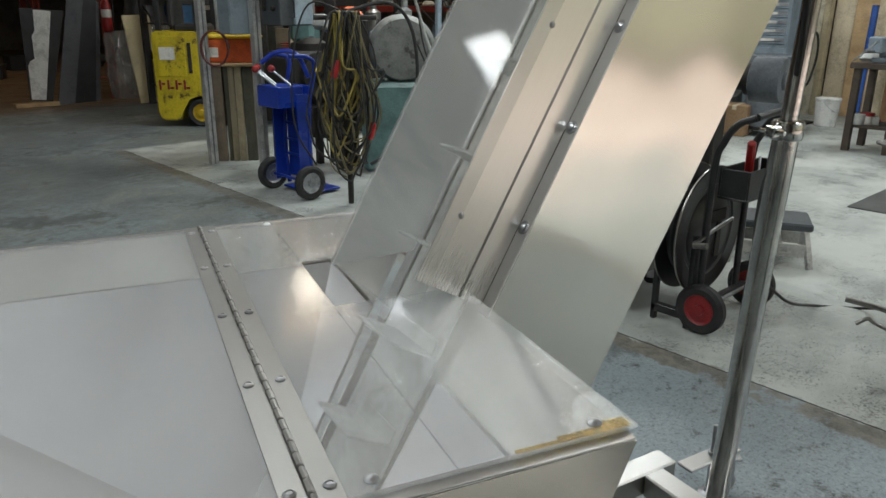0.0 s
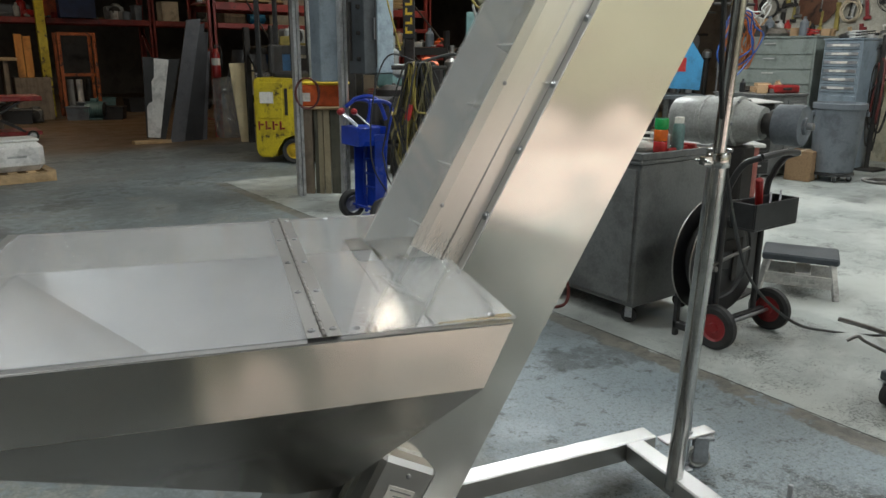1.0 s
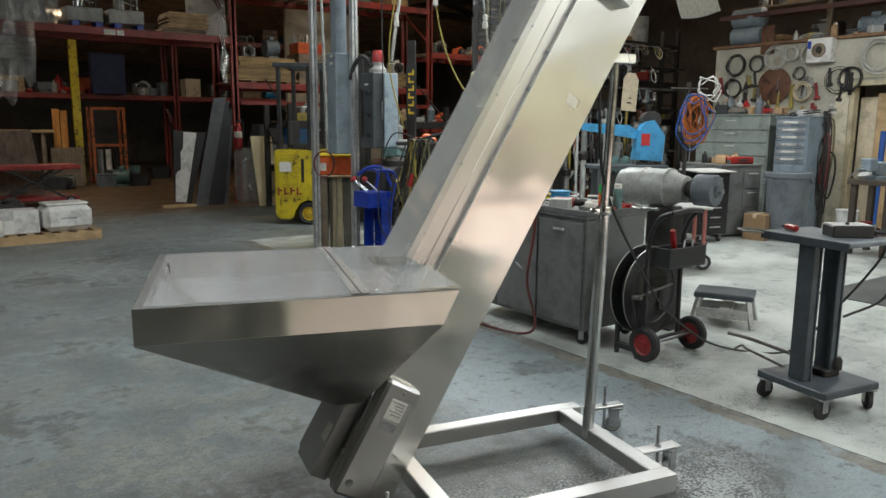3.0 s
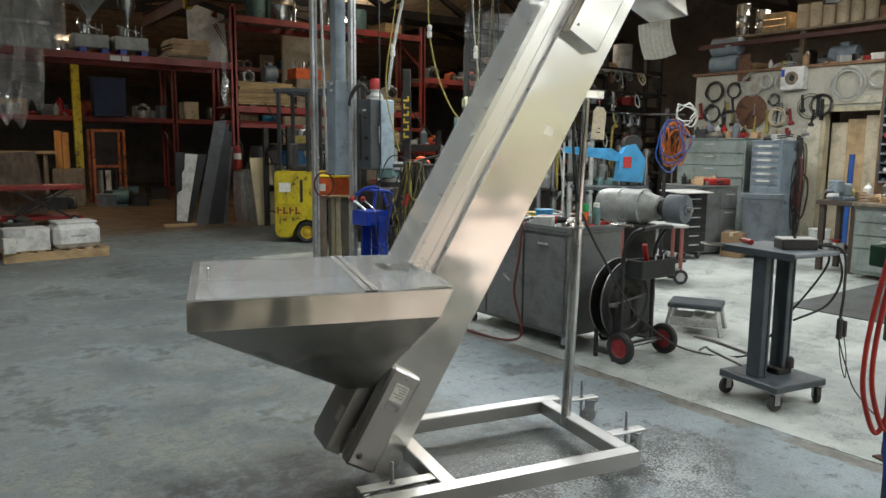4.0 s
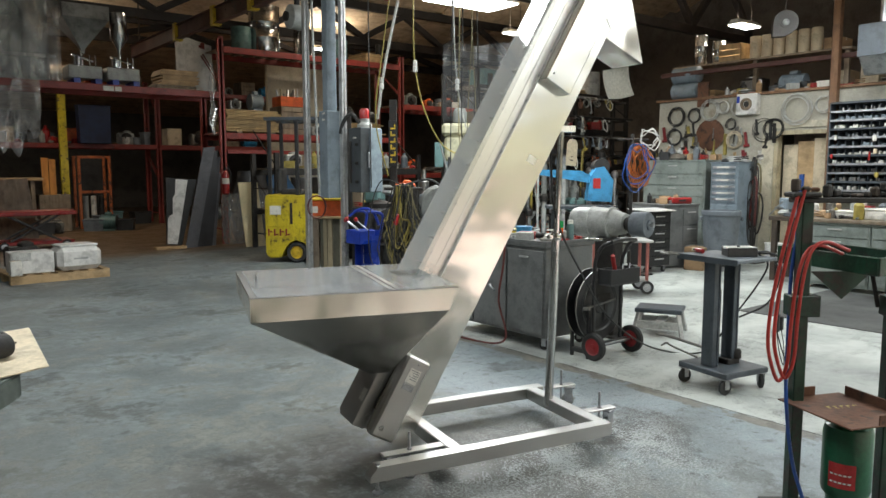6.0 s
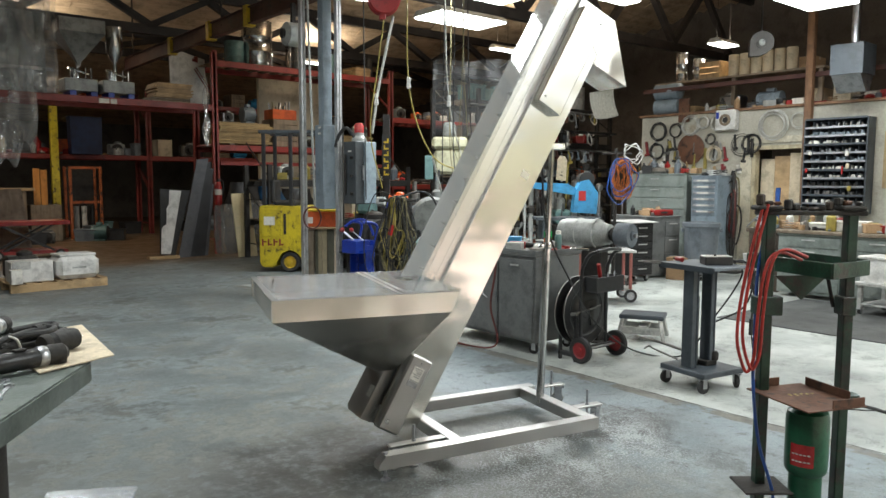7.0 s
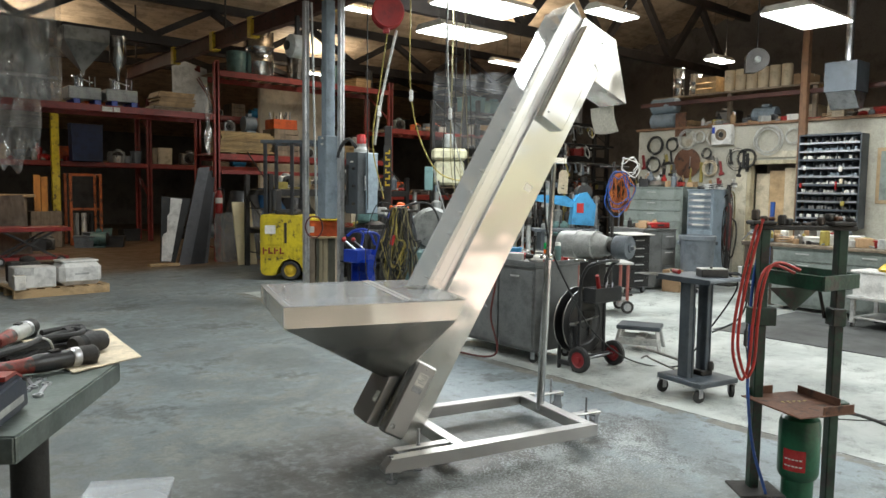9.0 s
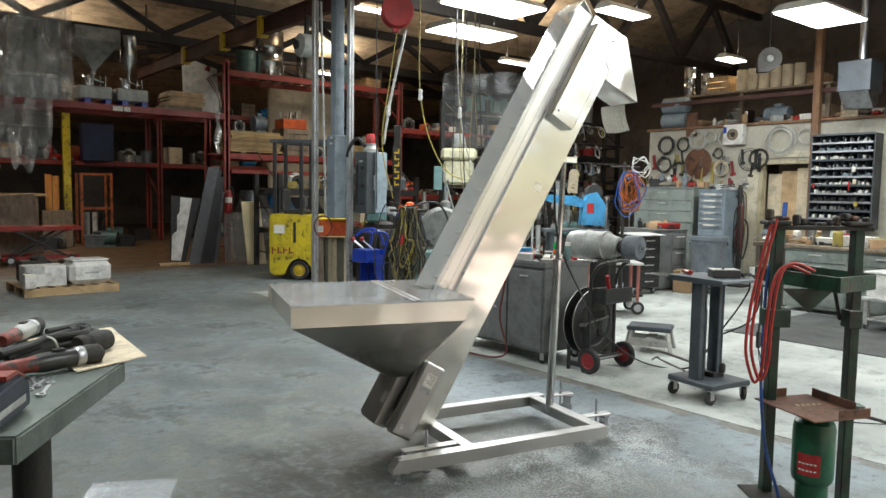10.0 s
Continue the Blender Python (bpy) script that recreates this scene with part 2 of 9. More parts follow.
steel_flange = brushed("flange_steel", (0.70, 0.69, 0.67), (0.62, 0.61, 0.59), (0.45, 0.55), (0, 0, 1), 0, (1, 60, 60), 0.0)
steel_hinge = brushed("hinge_steel", (0.34, 0.335, 0.325), (0.29, 0.285, 0.275), (0.36, 0.46), (0, 0, 1), 0, (60, 1, 60), 0.0)
# darker copy of the same steel: shade put into the funnel's outside
steel_funnel_shaded = brushed("shaded_funnel_steel", (0.64, 0.63, 0.60), (0.56, 0.55, 0.525), (0.24, 0.32), (0, 0, 1), 0, (40, 40, 1), 0.0)
steel_guard = brushed("dull_guard_steel", (0.50, 0.495, 0.475), (0.43, 0.425, 0.41), (0.34, 0.44), (0, 0, 1), 0, (1, 60, 60), 0.0)
steel_dark = pbr("worn_steel", (0.36, 0.35, 0.33), (0.25, 0.24, 0.23), (0.3, 0.5), 1.0, 6, 0.08, 90)
chrome = pbr("polished_steel", (0.66, 0.66, 0.65), (0.56, 0.56, 0.55), (0.12, 0.22), 1.0, 4, 0.02, 120)
galv = pbr("galvanised_strut", (0.60, 0.605, 0.60), (0.48, 0.485, 0.48), (0.3, 0.45), 0.55, 7, 0.05, 70)
zinc = pbr("zinc_plate", (0.55, 0.56, 0.58), (0.45, 0.46, 0.48), (0.3, 0.45), 1.0, 9, 0.05, 70)
poly = clear("clear_plastic", (0.97, 0.975, 0.97), 0.05, 0.19, 1.36)
lid_plastic = clear("clear_lid_plastic", (0.955, 0.965, 0.98), 0.12, 0.22, 1.48)
bin_lid_plastic = clear("cloudy_bin_lid", (0.80, 0.86, 0.92), 0.2, 0.32)
poly_side = clear("scuffed_clear_plastic", (0.95, 0.955, 0.96), 0.18, 0.55, 1.08)
bag_film = clear("shiny_bag_film", (0.90, 0.91, 0.92), 0.06, 0.22, 1.9)
film_thin = clear("thin_clear_film", (0.92, 0.93, 0.93), 0.2, 0.05, 1.2)
polythin = clear("hazy_film", (0.93, 0.94, 0.95), 0.10, 0.26, 2.4)
belt_white = pbr("white_belt", (0.72, 0.73, 0.70), (0.62, 0.63, 0.60), (0.4, 0.55), 0, 8, 0.05, 60)
rubber = pbr("black_rubber", (0.022, 0.022, 0.022), (0.035, 0.034, 0.033), (0.55, 0.8), 0, 8, 0.2, 90)
black = pbr("black_paint", (0.018, 0.018, 0.019), (0.03, 0.03, 0.03), (0.3, 0.5), 0, 6, 0.06, 90)
soot = pbr("dark_iron", (0.03, 0.028, 0.026), (0.05, 0.045, 0.04), (0.5, 0.75), 0.4, 5, 0.2, 60)
grey_paint = pbr("grey_cabinet_paint", (0.17, 0.175, 0.17), (0.14, 0.145, 0.14), (0.35, 0.5), 0, 4, 0.05, 90, c3=(0.10, 0.10, 0.095), patch=0.68)
grey_green = pbr("grey_green_paint", (0.24, 0.27, 0.25), (0.20, 0.23, 0.21), (0.35, 0.5), 0, 4, 0.05, 90, c3=(0.13, 0.14, 0.13), patch=0.67)
grey_blue = pbr("grey_blue_paint", (0.23, 0.28, 0.32), (0.19, 0.235, 0.27), (0.35, 0.5), 0, 4, 0.05, 90, c3=(0.1, 0.11, 0.12), patch=0.68)
slate = pbr("dark_slate_paint", (0.07, 0.085, 0.10), (0.05, 0.06, 0.07), (0.35, 0.5), 0, 6, 0.08, 90, c3=(0.15, 0.14, 0.13), patch=0.68)
red_paint = pbr("red_paint", (0.36, 0.022, 0.02), (0.28, 0.018, 0.018), (0.25, 0.4), 0, 6, 0.05, 90, c3=(0.16, 0.03, 0.02), patch=0.7)
rack_red = pbr("rack_red_paint", (0.30, 0.035, 0.025), (0.22, 0.03, 0.022), (0.4, 0.6), 0, 4, 0.1, 70, c3=(0.09, 0.03, 0.025), patch=0.62, vary=0.15)
brown_red = pbr("red_oxide_beam", (0.10, 0.036, 0.026), (0.07, 0.025, 0.02), (0.5, 0.7), 0, 4, 0.1, 70, c3=(0.05, 0.03, 0.025), patch=0.6)
yellow = pbr("yellow_paint", (0.66, 0.52, 0.02), (0.56, 0.43, 0.02), (0.35, 0.55), 0, 7, 0.1, 60, c3=(0.09, 0.065, 0.02), patch=0.565)
yellow_clean = pbr("bright_yellow", (0.75, 0.52, 0.03), (0.68, 0.46, 0.03), (0.35, 0.5), 0, 6, 0.04, 80)
orange = pbr("orange_paint", (0.72, 0.13, 0.02), (0.62, 0.10, 0.02), (0.35, 0.5), 0, 6, 0.05, 80, c3=(0.3, 0.06, 0.02), patch=0.68)
blue = pbr("blue_paint", (0.012, 0.05, 0.42), (0.01, 0.04, 0.33), (0.25, 0.4), 0, 6, 0.05, 80)
sky_blue = pbr("light_blue_paint", (0.05, 0.33, 0.62), (0.04, 0.27, 0.52), (0.3, 0.45), 0, 6, 0.05, 80, c3=(0.04, 0.12, 0.2), patch=0.68)
teal = pbr("teal_paint", (0.12, 0.22, 0.21), (0.09, 0.165, 0.16), (0.4, 0.6), 0, 5, 0.08, 70)
green = pbr("green_press_paint", (0.014, 0.055, 0.030), (0.010, 0.034, 0.020), (0.35, 0.6), 0, 9, 0.2, 60, c3=(0.03, 0.027, 0.02), patch=0.50, grime=0.5)
green_clean = pbr("green_jack_paint", (0.011, 0.062, 0.030), (0.010, 0.042, 0.022), (0.28, 0.5), 0, 9, 0.12, 70, c3=(0.022, 0.028, 0.02), patch=0.54, grime=0.5)
jack_green = pbr("jack_green_paint", (0.010, 0.10, 0.045), (0.009, 0.075, 0.034), (0.25, 0.45), 0, 8, 0.08, 70, c3=(0.02, 0.03, 0.02), patch=0.6, grime=0.4)
rust = pbr("rusty_plate", (0.16, 0.07, 0.035), (0.11, 0.05, 0.03), (0.55, 0.8), 0.2, 9, 0.2, 60, c3=(0.05, 0.03, 0.02), patch=0.58)
wood = pbr("raw_pine", (0.52, 0.36, 0.19), (0.42, 0.28, 0.14), (0.55, 0.75), 0, 5, 0.12, 40, (1, 8, 8), vary=0.2)
wood_old = pbr("grey_timber", (0.27, 0.21, 0.15), (0.19, 0.145, 0.10), (0.6, 0.8), 0, 5, 0.18, 40, (8, 8, 1), vary=0.2)
ply = pbr("plywood", (0.48, 0.33, 0.18), (0.40, 0.27, 0.14), (0.55, 0.7), 0, 3, 0.05, 30, (6, 1, 6), vary=0.25)
card = pbr("brown_cardboard", (0.42, 0.27, 0.15), (0.36, 0.23, 0.12), (0.7, 0.85), 0, 4, 0.05, 60, vary=0.2)
card_pale = pbr("pale_cardboard", (0.68, 0.58, 0.42), (0.62, 0.52, 0.37), (0.7, 0.85), 0, 4, 0.05, 60)
white_paint = pbr("white_paint", (0.74, 0.73, 0.70), (0.66, 0.65, 0.62), (0.35, 0.5), 0, 5, 0.04, 70, c3=(0.42, 0.41, 0.39), patch=0.66)
manila = pbr("manila_card", (0.72, 0.63, 0.46), (0.66, 0.57, 0.41), (0.7, 0.85), 0, 5, 0.02, 70, grime=0.1)
paper = pbr("paper", (0.78, 0.76, 0.70), (0.72, 0.70, 0.64), (0.7, 0.85), 0, 5, 0.02, 70)
alu = pbr("painted_aluminium", (0.55, 0.55, 0.53), (0.45, 0.45, 0.43), (0.4, 0.55), 0.3, 8, 0.06, 70, c3=(0.28, 0.27, 0.25), patch=0.63)
motor_grey = pbr("machine_grey", (0.42, 0.43, 0.41), (0.35, 0.36, 0.34), (0.35, 0.5), 0, 6, 0.06, 80, c3=(0.2, 0.2, 0.19), patch=0.66)
plastic_grey = pbr("grey_plastic", (0.16, 0.18, 0.20), (0.13, 0.15, 0.17), (0.4, 0.55), 0, 6, 0.05, 80, c3=(0.09, 0.09, 0.09), patch=0.68)
red_hose = pbr("red_rubber_hose", (0.45, 0.035, 0.025), (0.36, 0.028, 0.02), (0.35, 0.5), 0, 12, 0.05, 60)
blue_hose = pbr("blue_hose", (0.02, 0.085, 0.32), (0.018, 0.065, 0.25), (0.35, 0.5), 0, 12, 0.05, 60)
cable_yellow = pbr("yellow_cable", (0.42, 0.33, 0.07), (0.30, 0.24, 0.06), (0.45, 0.6), 0, 10, 0.05, 60)
cable_olive = pbr("olive_cable", (0.22, 0.19, 0.09), (0.16, 0.14, 0.07), (0.45, 0.6), 0, 10, 0.05, 60)
cable_white = pbr("white_cable", (0.6, 0.6, 0.56), (0.5, 0.5, 0.47), (0.45, 0.6), 0, 10, 0.05, 60)
orange_cable = pbr("orange_cable", (0.52, 0.15, 0.025), (0.40, 0.11, 0.02), (0.45, 0.6), 0, 10, 0.05, 60)
maroon_hose = pbr("maroon_hose", (0.14, 0.03, 0.025), (0.1, 0.025, 0.02), (0.4, 0.6), 0, 10, 0.05, 60)
green_lamp = pbr("green_plastic", (0.02, 0.4, 0.10), (0.02, 0.34, 0.08), (0.2, 0.3), 0, 6, 0.02, 60)
orange_lamp = pbr("orange_plastic", (0.75, 0.16, 0.02), (0.65, 0.12, 0.02), (0.2, 0.3), 0, 6, 0.02, 60)
red_lamp = pbr("red_plastic", (0.5, 0.03, 0.03), (0.42, 0.025, 0.025), (0.2, 0.3), 0, 6, 0.02, 60)
old_grey = pbr("dusty_machine_grey", (0.23, 0.24, 0.225), (0.16, 0.165, 0.155), (0.45, 0.65), 0, 7, 0.1, 70, c3=(0.07, 0.07, 0.06), patch=0.58)
tube_light = glow("fluorescent_light", (0.97, 1.0, 0.97), 9.0)

# ---- the hall ----
def floor_material():
    mt = bpy.data.materials.new("painted_concrete")
    mt.use_nodes = True
    nt = mt.node_tree
    bs, add, ln = nt.nodes["Principled BSDF"], nt.nodes.new, nt.links.new
    tc, sp = add("ShaderNodeTexCoord"), add("ShaderNodeSeparateXYZ")
    ln(tc.outputs["Object"], sp.inputs[0])
    def noise_at(scale, detail=5, rough=0.6):
        n = add("ShaderNodeTexNoise")
        n.inputs["Scale"].default_value, n.inputs["Detail"].default_value, n.inputs["Roughness"].default_value = scale, detail, rough
        ln(tc.outputs["Object"], n.inputs["Vector"])
        return n.outputs["Fac"]
    def ramp(src, lo, hi, a=0.0, b=1.0):
        r = add("ShaderNodeMapRange")
        r.interpolation_type = "SMOOTHSTEP"
        r.inputs[1].default_value, r.inputs[2].default_value, r.inputs[3].default_value, r.inputs[4].default_value = lo, hi, a, b
        ln(src, r.inputs[0])
        return r.outputs[0]
    def calc(op, a, b):
        n = add("ShaderNodeMath")
        n.operation = op
        for i, q in enumerate((a, b)):
            if isinstance(q, (int, float)):
                n.inputs[i].default_value = q
            else:
                ln(q, n.inputs[i])
        return n.outputs[0]
    def mix(fac, a, b):
        n = add("ShaderNodeMixRGB")
        for i, q in enumerate((fac, a, b)):
            if isinstance(q, tuple):
                n.inputs[i].default_value = col(q)
            elif isinstance(q, (int, float)):
                n.inputs[i].default_value = q
            else:
                ln(q, n.inputs[i])
        return n.outputs[0]
    big, mid, fine, speck = noise_at(0.45, 6), noise_at(2.3, 10, 0.72), noise_at(11, 8, 0.75), noise_at(60, 4, 0.7)
    soft, grit = noise_at(1.1, 9, 0.66), noise_at(160, 2)
    edge = calc("ADD", sp.outputs[0], calc("MULTIPLY", calc("SUBTRACT", noise_at(7, 6, 0.7), 0.5), 0.16))
    light_x = ramp(edge, 2.105, 2.125)
    light_y = ramp(calc("ADD", sp.outputs[1], calc("MULTIPLY", mid, 0.15)), 7.55, 7.70, 1.0, 0.0)
    light = calc("MULTIPLY", light_x, light_y)
    def spot(x, y, rx, ry):
        """A ragged patch round (x, y), 1 in its middle."""
        dx, dy = calc("DIVIDE", calc("SUBTRACT", sp.outputs[0], x), rx), calc("DIVIDE", calc("SUBTRACT", sp.outputs[1], y), ry)
        d = calc("SQRT", calc("ADD", calc("MULTIPLY", dx, dx), calc("MULTIPLY", dy, dy)), 0)
        return ramp(calc("ADD", d, calc("MULTIPLY", calc("SUBTRACT", mid, 0.5), 1.6)), 0.45, 1.1, 1.0, 0.0)
    # blue paint worn through to brownish concrete
    blue_p = mix(ramp(soft, 0.44, 0.56), (0.132, 0.153, 0.156), (0.198, 0.232, 0.240))
    blue_p = mix(calc("MULTIPLY", ramp(fine, 0.47, 0.60), 0.32), blue_p, (0.085, 0.098, 0.098))
    blue_p = mix(calc("MULTIPLY", ramp(speck, 0.50, 0.60), 0.28), blue_p, (0.30, 0.34, 0.345))
    bare = mix(ramp(fine, 0.42, 0.58), (0.105, 0.112, 0.100), (0.215, 0.224, 0.203))
    bare = mix(calc("MULTIPLY", ramp(speck, 0.48, 0.60), 0.4), bare, (0.33, 0.33, 0.30))
    south = ramp(calc("ADD", sp.outputs[1], calc("MULTIPLY", soft, 3.0)), 1.2, 5.5, 1.0, 0.0)
    lim = calc("ADD", mid, calc("MULTIPLY", south, 0.07))
    worn = calc("MULTIPLY", ramp(lim, 0.51, 0.56), ramp(calc("ADD", fine, calc("MULTIPLY", south, 0.06)), 0.44, 0.54))
    dark = mix(calc("MULTIPLY", worn, 0.9), blue_p, bare)
    dark = mix(calc("MULTIPLY", calc("MAXIMUM", spot(1.75, 0.7, 1.25, 2.6), spot(2.0, -0.6, 1.5, 1.6)), 0.85), dark, mix(ramp(fine, 0.56, 0.62), mix(soft, (0.26, 0.315, 0.345), (0.225, 0.27, 0.295)), (0.10, 0.115, 0.12)))
    dark = mix(calc("MULTIPLY", ramp(noise_at(26, 7, 0.8), 0.52, 0.60), 0.30), dark, (0.062, 0.068, 0.066))
    dark = mix(calc("MULTIPLY", ramp(noise_at(95, 3, 0.7), 0.58, 0.66), 0.30), dark, (0.34, 0.36, 0.35))
    # oily stains and scrapes, with shade painted in round the conveyor
    oil = ramp(calc("ADD", soft, calc("MULTIPLY", fine, 0.35)), 0.70, 0.78)
    dark = mix(calc("MULTIPLY", oil, 0.62), dark, (0.050, 0.052, 0.048))
    # oil by the tail mixed with painted shade under hopper and base
    tail_oil_shade = calc("MULTIPLY", calc("MAXIMUM", calc("MAXIMUM", spot(-0.15, -0.2, 1.0, 0.75), spot(-0.55, 0.55, 1.0, 0.75)), calc("MAXIMUM", spot(0.45, 0.25, 0.55, 0.5), spot(1.35, -0.05, 0.5, 0.35))), ramp(fine, 0.40, 0.55, 0.45, 1.0))
    dark = mix(calc("MULTIPLY", tail_oil_shade, 0.9), dark, (0.042, 0.041, 0.036))
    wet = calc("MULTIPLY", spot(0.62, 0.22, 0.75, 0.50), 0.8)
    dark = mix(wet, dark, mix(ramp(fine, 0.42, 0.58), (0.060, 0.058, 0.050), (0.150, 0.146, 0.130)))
    fleck = calc("MULTIPLY", ramp(noise_at(75, 4, 0.7), 0.56, 0.60), calc("MAXIMUM", spot(0.75, 0.1, 1.3, 0.95), calc("MULTIPLY", spot(1.7, 0.6, 1.0, 2.2), 0.55)))
    dark = mix(calc("MULTIPLY", fleck, 0.85), dark, (0.030, 0.032, 0.032))
    # flakes of peeled white and pale blue paint
    chip_zone = calc("MAXIMUM", spot(0.75, -0.25, 1.3, 0.9), calc("MULTIPLY", spot(1.6, 0.1, 1.5, 1.6), 0.25))
    flake = noise_at(70, 6, 0.78)
    chips = calc("MULTIPLY", ramp(calc("ADD", flake, calc("MULTIPLY", mid, 0.7)), 0.875, 0.905), calc("ADD", calc("MULTIPLY", chip_zone, 0.85), 0.03))
    dark = mix(chips, dark, (0.43, 0.46, 0.465))
    pale = mix(ramp(soft, 0.43, 0.57), (0.47, 0.495, 0.465), (0.35, 0.375, 0.355))
    pale = mix(calc("MULTIPLY", ramp(calc("ADD", mid, calc("MULTIPLY", fine, 0.6)), 0.82, 0.92), 0.32), pale, (0.22, 0.225, 0.21))
    pale = mix(calc("MULTIPLY", ramp(calc("ADD", flake, calc("MULTIPLY", mid, 0.7)), 0.93, 0.96), 0.8), pale, (0.09, 0.092, 0.085))
    base = mix(light, dark, pale)
    strip = calc("MULTIPLY", ramp(edge, 1.985, 2.005), ramp(edge, 2.105, 2.125, 1.0, 0.0))
    strip = calc("MULTIPLY", calc("MULTIPLY", strip, light_y), ramp(calc("ADD", mid, calc("MULTIPLY", fine, 0.4)), 0.56, 0.66))
    base = mix(calc("MULTIPLY", strip, 0.92), base, mix(ramp(fine, 0.4, 0.6), (0.095, 0.088, 0.072), (0.20, 0.188, 0.155)))
    # bands of darker tone and wheel tracks
    base = mix(calc("MULTIPLY", ramp(big, 0.5, 0.60), 0.4), base, (0.10, 0.105, 0.10))
    brown = ramp(calc("ADD", sp.outputs[1], calc("MULTIPLY", big, 2.0)), 11.4, 13.2)
    base = mix(brown, base, mix(mid, (0.15, 0.092, 0.045), (0.09, 0.058, 0.032)))
    base = mix(calc("MULTIPLY", ramp(grit, 0.64, 0.72), 0.25), base, (0.5, 0.51, 0.49))
    ln(base, bs.inputs["Base Color"])
    ln(ramp(calc("ADD", mid, calc("MULTIPLY", fine, 0.5)), 0.5, 1.1, 0.36, 0.66), bs.inputs["Roughness"])
    bp = add("ShaderNodeBump")
    bp.inputs["Strength"].default_value, bp.inputs["Distance"].default_value = 0.35, 0.01
    ln(calc("ADD", calc("MULTIPLY", worn, -0.3), calc("MULTIPLY", speck, 0.3)), bp.inputs["Height"]), ln(bp.outputs[0], bs.inputs["Normal"])
    return mt


X0, X1, Y0, Y1 = -5.5, 17.0, -5.5, 30.0
concrete = floor_material()
wall_dark = pbr("dusty_block_wall", (0.16, 0.14, 0.12), (0.12, 0.105, 0.09), (0.7, 0.85), 0, 2, 0.15, 40)
wall_pale = pbr("cream_painted_wall", (0.47, 0.445, 0.37), (0.40, 0.38, 0.31), (0.5, 0.7), 0, 3, 0.08, 50, c3=(0.34, 0.30, 0.22), patch=0.62, grime=0.22)
wall_cream = pbr("warm_cream_wall", (0.72, 0.66, 0.47), (0.64, 0.585, 0.41), (0.5, 0.7), 0, 2, 0.06, 50, c3=(0.60, 0.50, 0.38), patch=0.60, grime=0.15)
deck = pbr("roof_boards", (0.64, 0.50, 0.35), (0.46, 0.35, 0.235), (0.6, 0.8), 0, 3, 0.12, 40, (1, 6, 1))
truss_dark = pbr("dark_truss_steel", (0.045, 0.035, 0.03), (0.03, 0.025, 0.022), (0.5, 0.7), 0, 5, 0.1, 60)

bm = nb()
nx, ny = 26, 38
grid = [[bm.verts.new((X0 + (X1 - X0) * i / nx, Y0 + (Y1 - Y0) * j / ny, 0)) for j in range(ny + 1)] for i in range(nx + 1)]
for i in range(nx):
    for j in range(ny):
        bm.faces.new((grid[i][j], grid[i + 1][j], grid[i + 1][j + 1], grid[i][j + 1]))
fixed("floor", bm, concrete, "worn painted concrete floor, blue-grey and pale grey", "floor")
fixed("floor_joint", bx(nb(), 2.112, 2.116, Y0 + 0.1, 7.6, -0.02, 0.0015, 0.0004), soot, "dark joint along the concrete floor", "floor joint")

# unseen south wall is cream to give the steel warm reflections
for nm, a in (("wall_south", (X0 - 0.2, X1 + 0.2, Y0 - 0.2, Y0)), ("wall_north", (X0 - 0.2, X1 + 0.2, Y1, Y1 + 0.2)), ("wall_west", (X0 - 0.2, X0, Y0, Y1)), ("wall_east", (X1, X1 + 0.2, Y0, Y1))):
    fixed(nm, bx(nb(), *a, 0, 8.2, 0.002), wall_cream if nm == "wall_south" else wall_dark, "dusty painted block wall of the workshop", "wall")

rail_brown = pbr("brown_rail_timber", (0.24, 0.18, 0.125), (0.18, 0.135, 0.095), (0.6, 0.8), 0, 4, 0.1, 40)
backdrop_grey = pbr("dark_backdrop_paint", (0.06, 0.064, 0.068), (0.045, 0.048, 0.052), (0.4, 0.6), 0, 4, 0.06, 60)
post_dark = pbr("dark_wall_timber", (0.07, 0.05, 0.035), (0.05, 0.035, 0.025), (0.6, 0.8), 0, 4, 0.1, 40)
# unseen posts added to put dark bands into the steel's reflections
for k in range(8):
    fixed("wall_post", bx(nb(), -5.2 + 2.1 * k, -5.04 + 2.1 * k, Y0 + 0.065, Y0 + 0.16, 1.9, 5.4, 0.006), post_dark, "unseen dark post, added for bands in the steel's reflections", "post")
# unseen wall behind the camera: white boarding added to brighten the steel's reflections
fixed("upper_boarding", bx(nb(), -2.3, X1 - 0.05, Y0 + 0.003, Y0 + 0.03, 2.5, 5.3, 0.004), white_paint, "unseen white boarding, added to brighten the steel's reflections", "boarding")
# unseen dark slats added to darken the left of the hopper's reflection
t = thing("dark_backdrop", "unseen dark slatted sheet, added to darken the hopper's reflection", "shutter", None, "", "structure")
for k in range(24):
    part("shutter_slat", bx(nb(), X0 + 0.1, -2.45, Y0 + 0.004, Y0 + 0.035 + 0.006 * (k % 2), 0.02 + k * 0.15, 0.163 + k * 0.15, 0.006), backdrop_grey, t)
# unseen glowing panes, added so the steel mirrors a bright pinkish band
band_glow = glow("pink_band_glow", (1.0, 0.80, 0.70), 0.92)
t = thing("glow_band", "unseen glowing panes behind the camera, added for the steel's reflections", "window", None, "", "structure")
for k in range(8):
    x = -2.1 + k * 1.1
    part("pane", bx(nb(), x + 0.03, x + 1.07, Y0 + 0.004, Y0 + 0.02, 0.03, 0.80, 0.002), band_glow, t)
    part("mullion", bx(nb(), x - 0.03, x + 0.03, Y0 + 0.004, Y0 + 0.06, 0.03, 0.84, 0.004), white_paint, t)
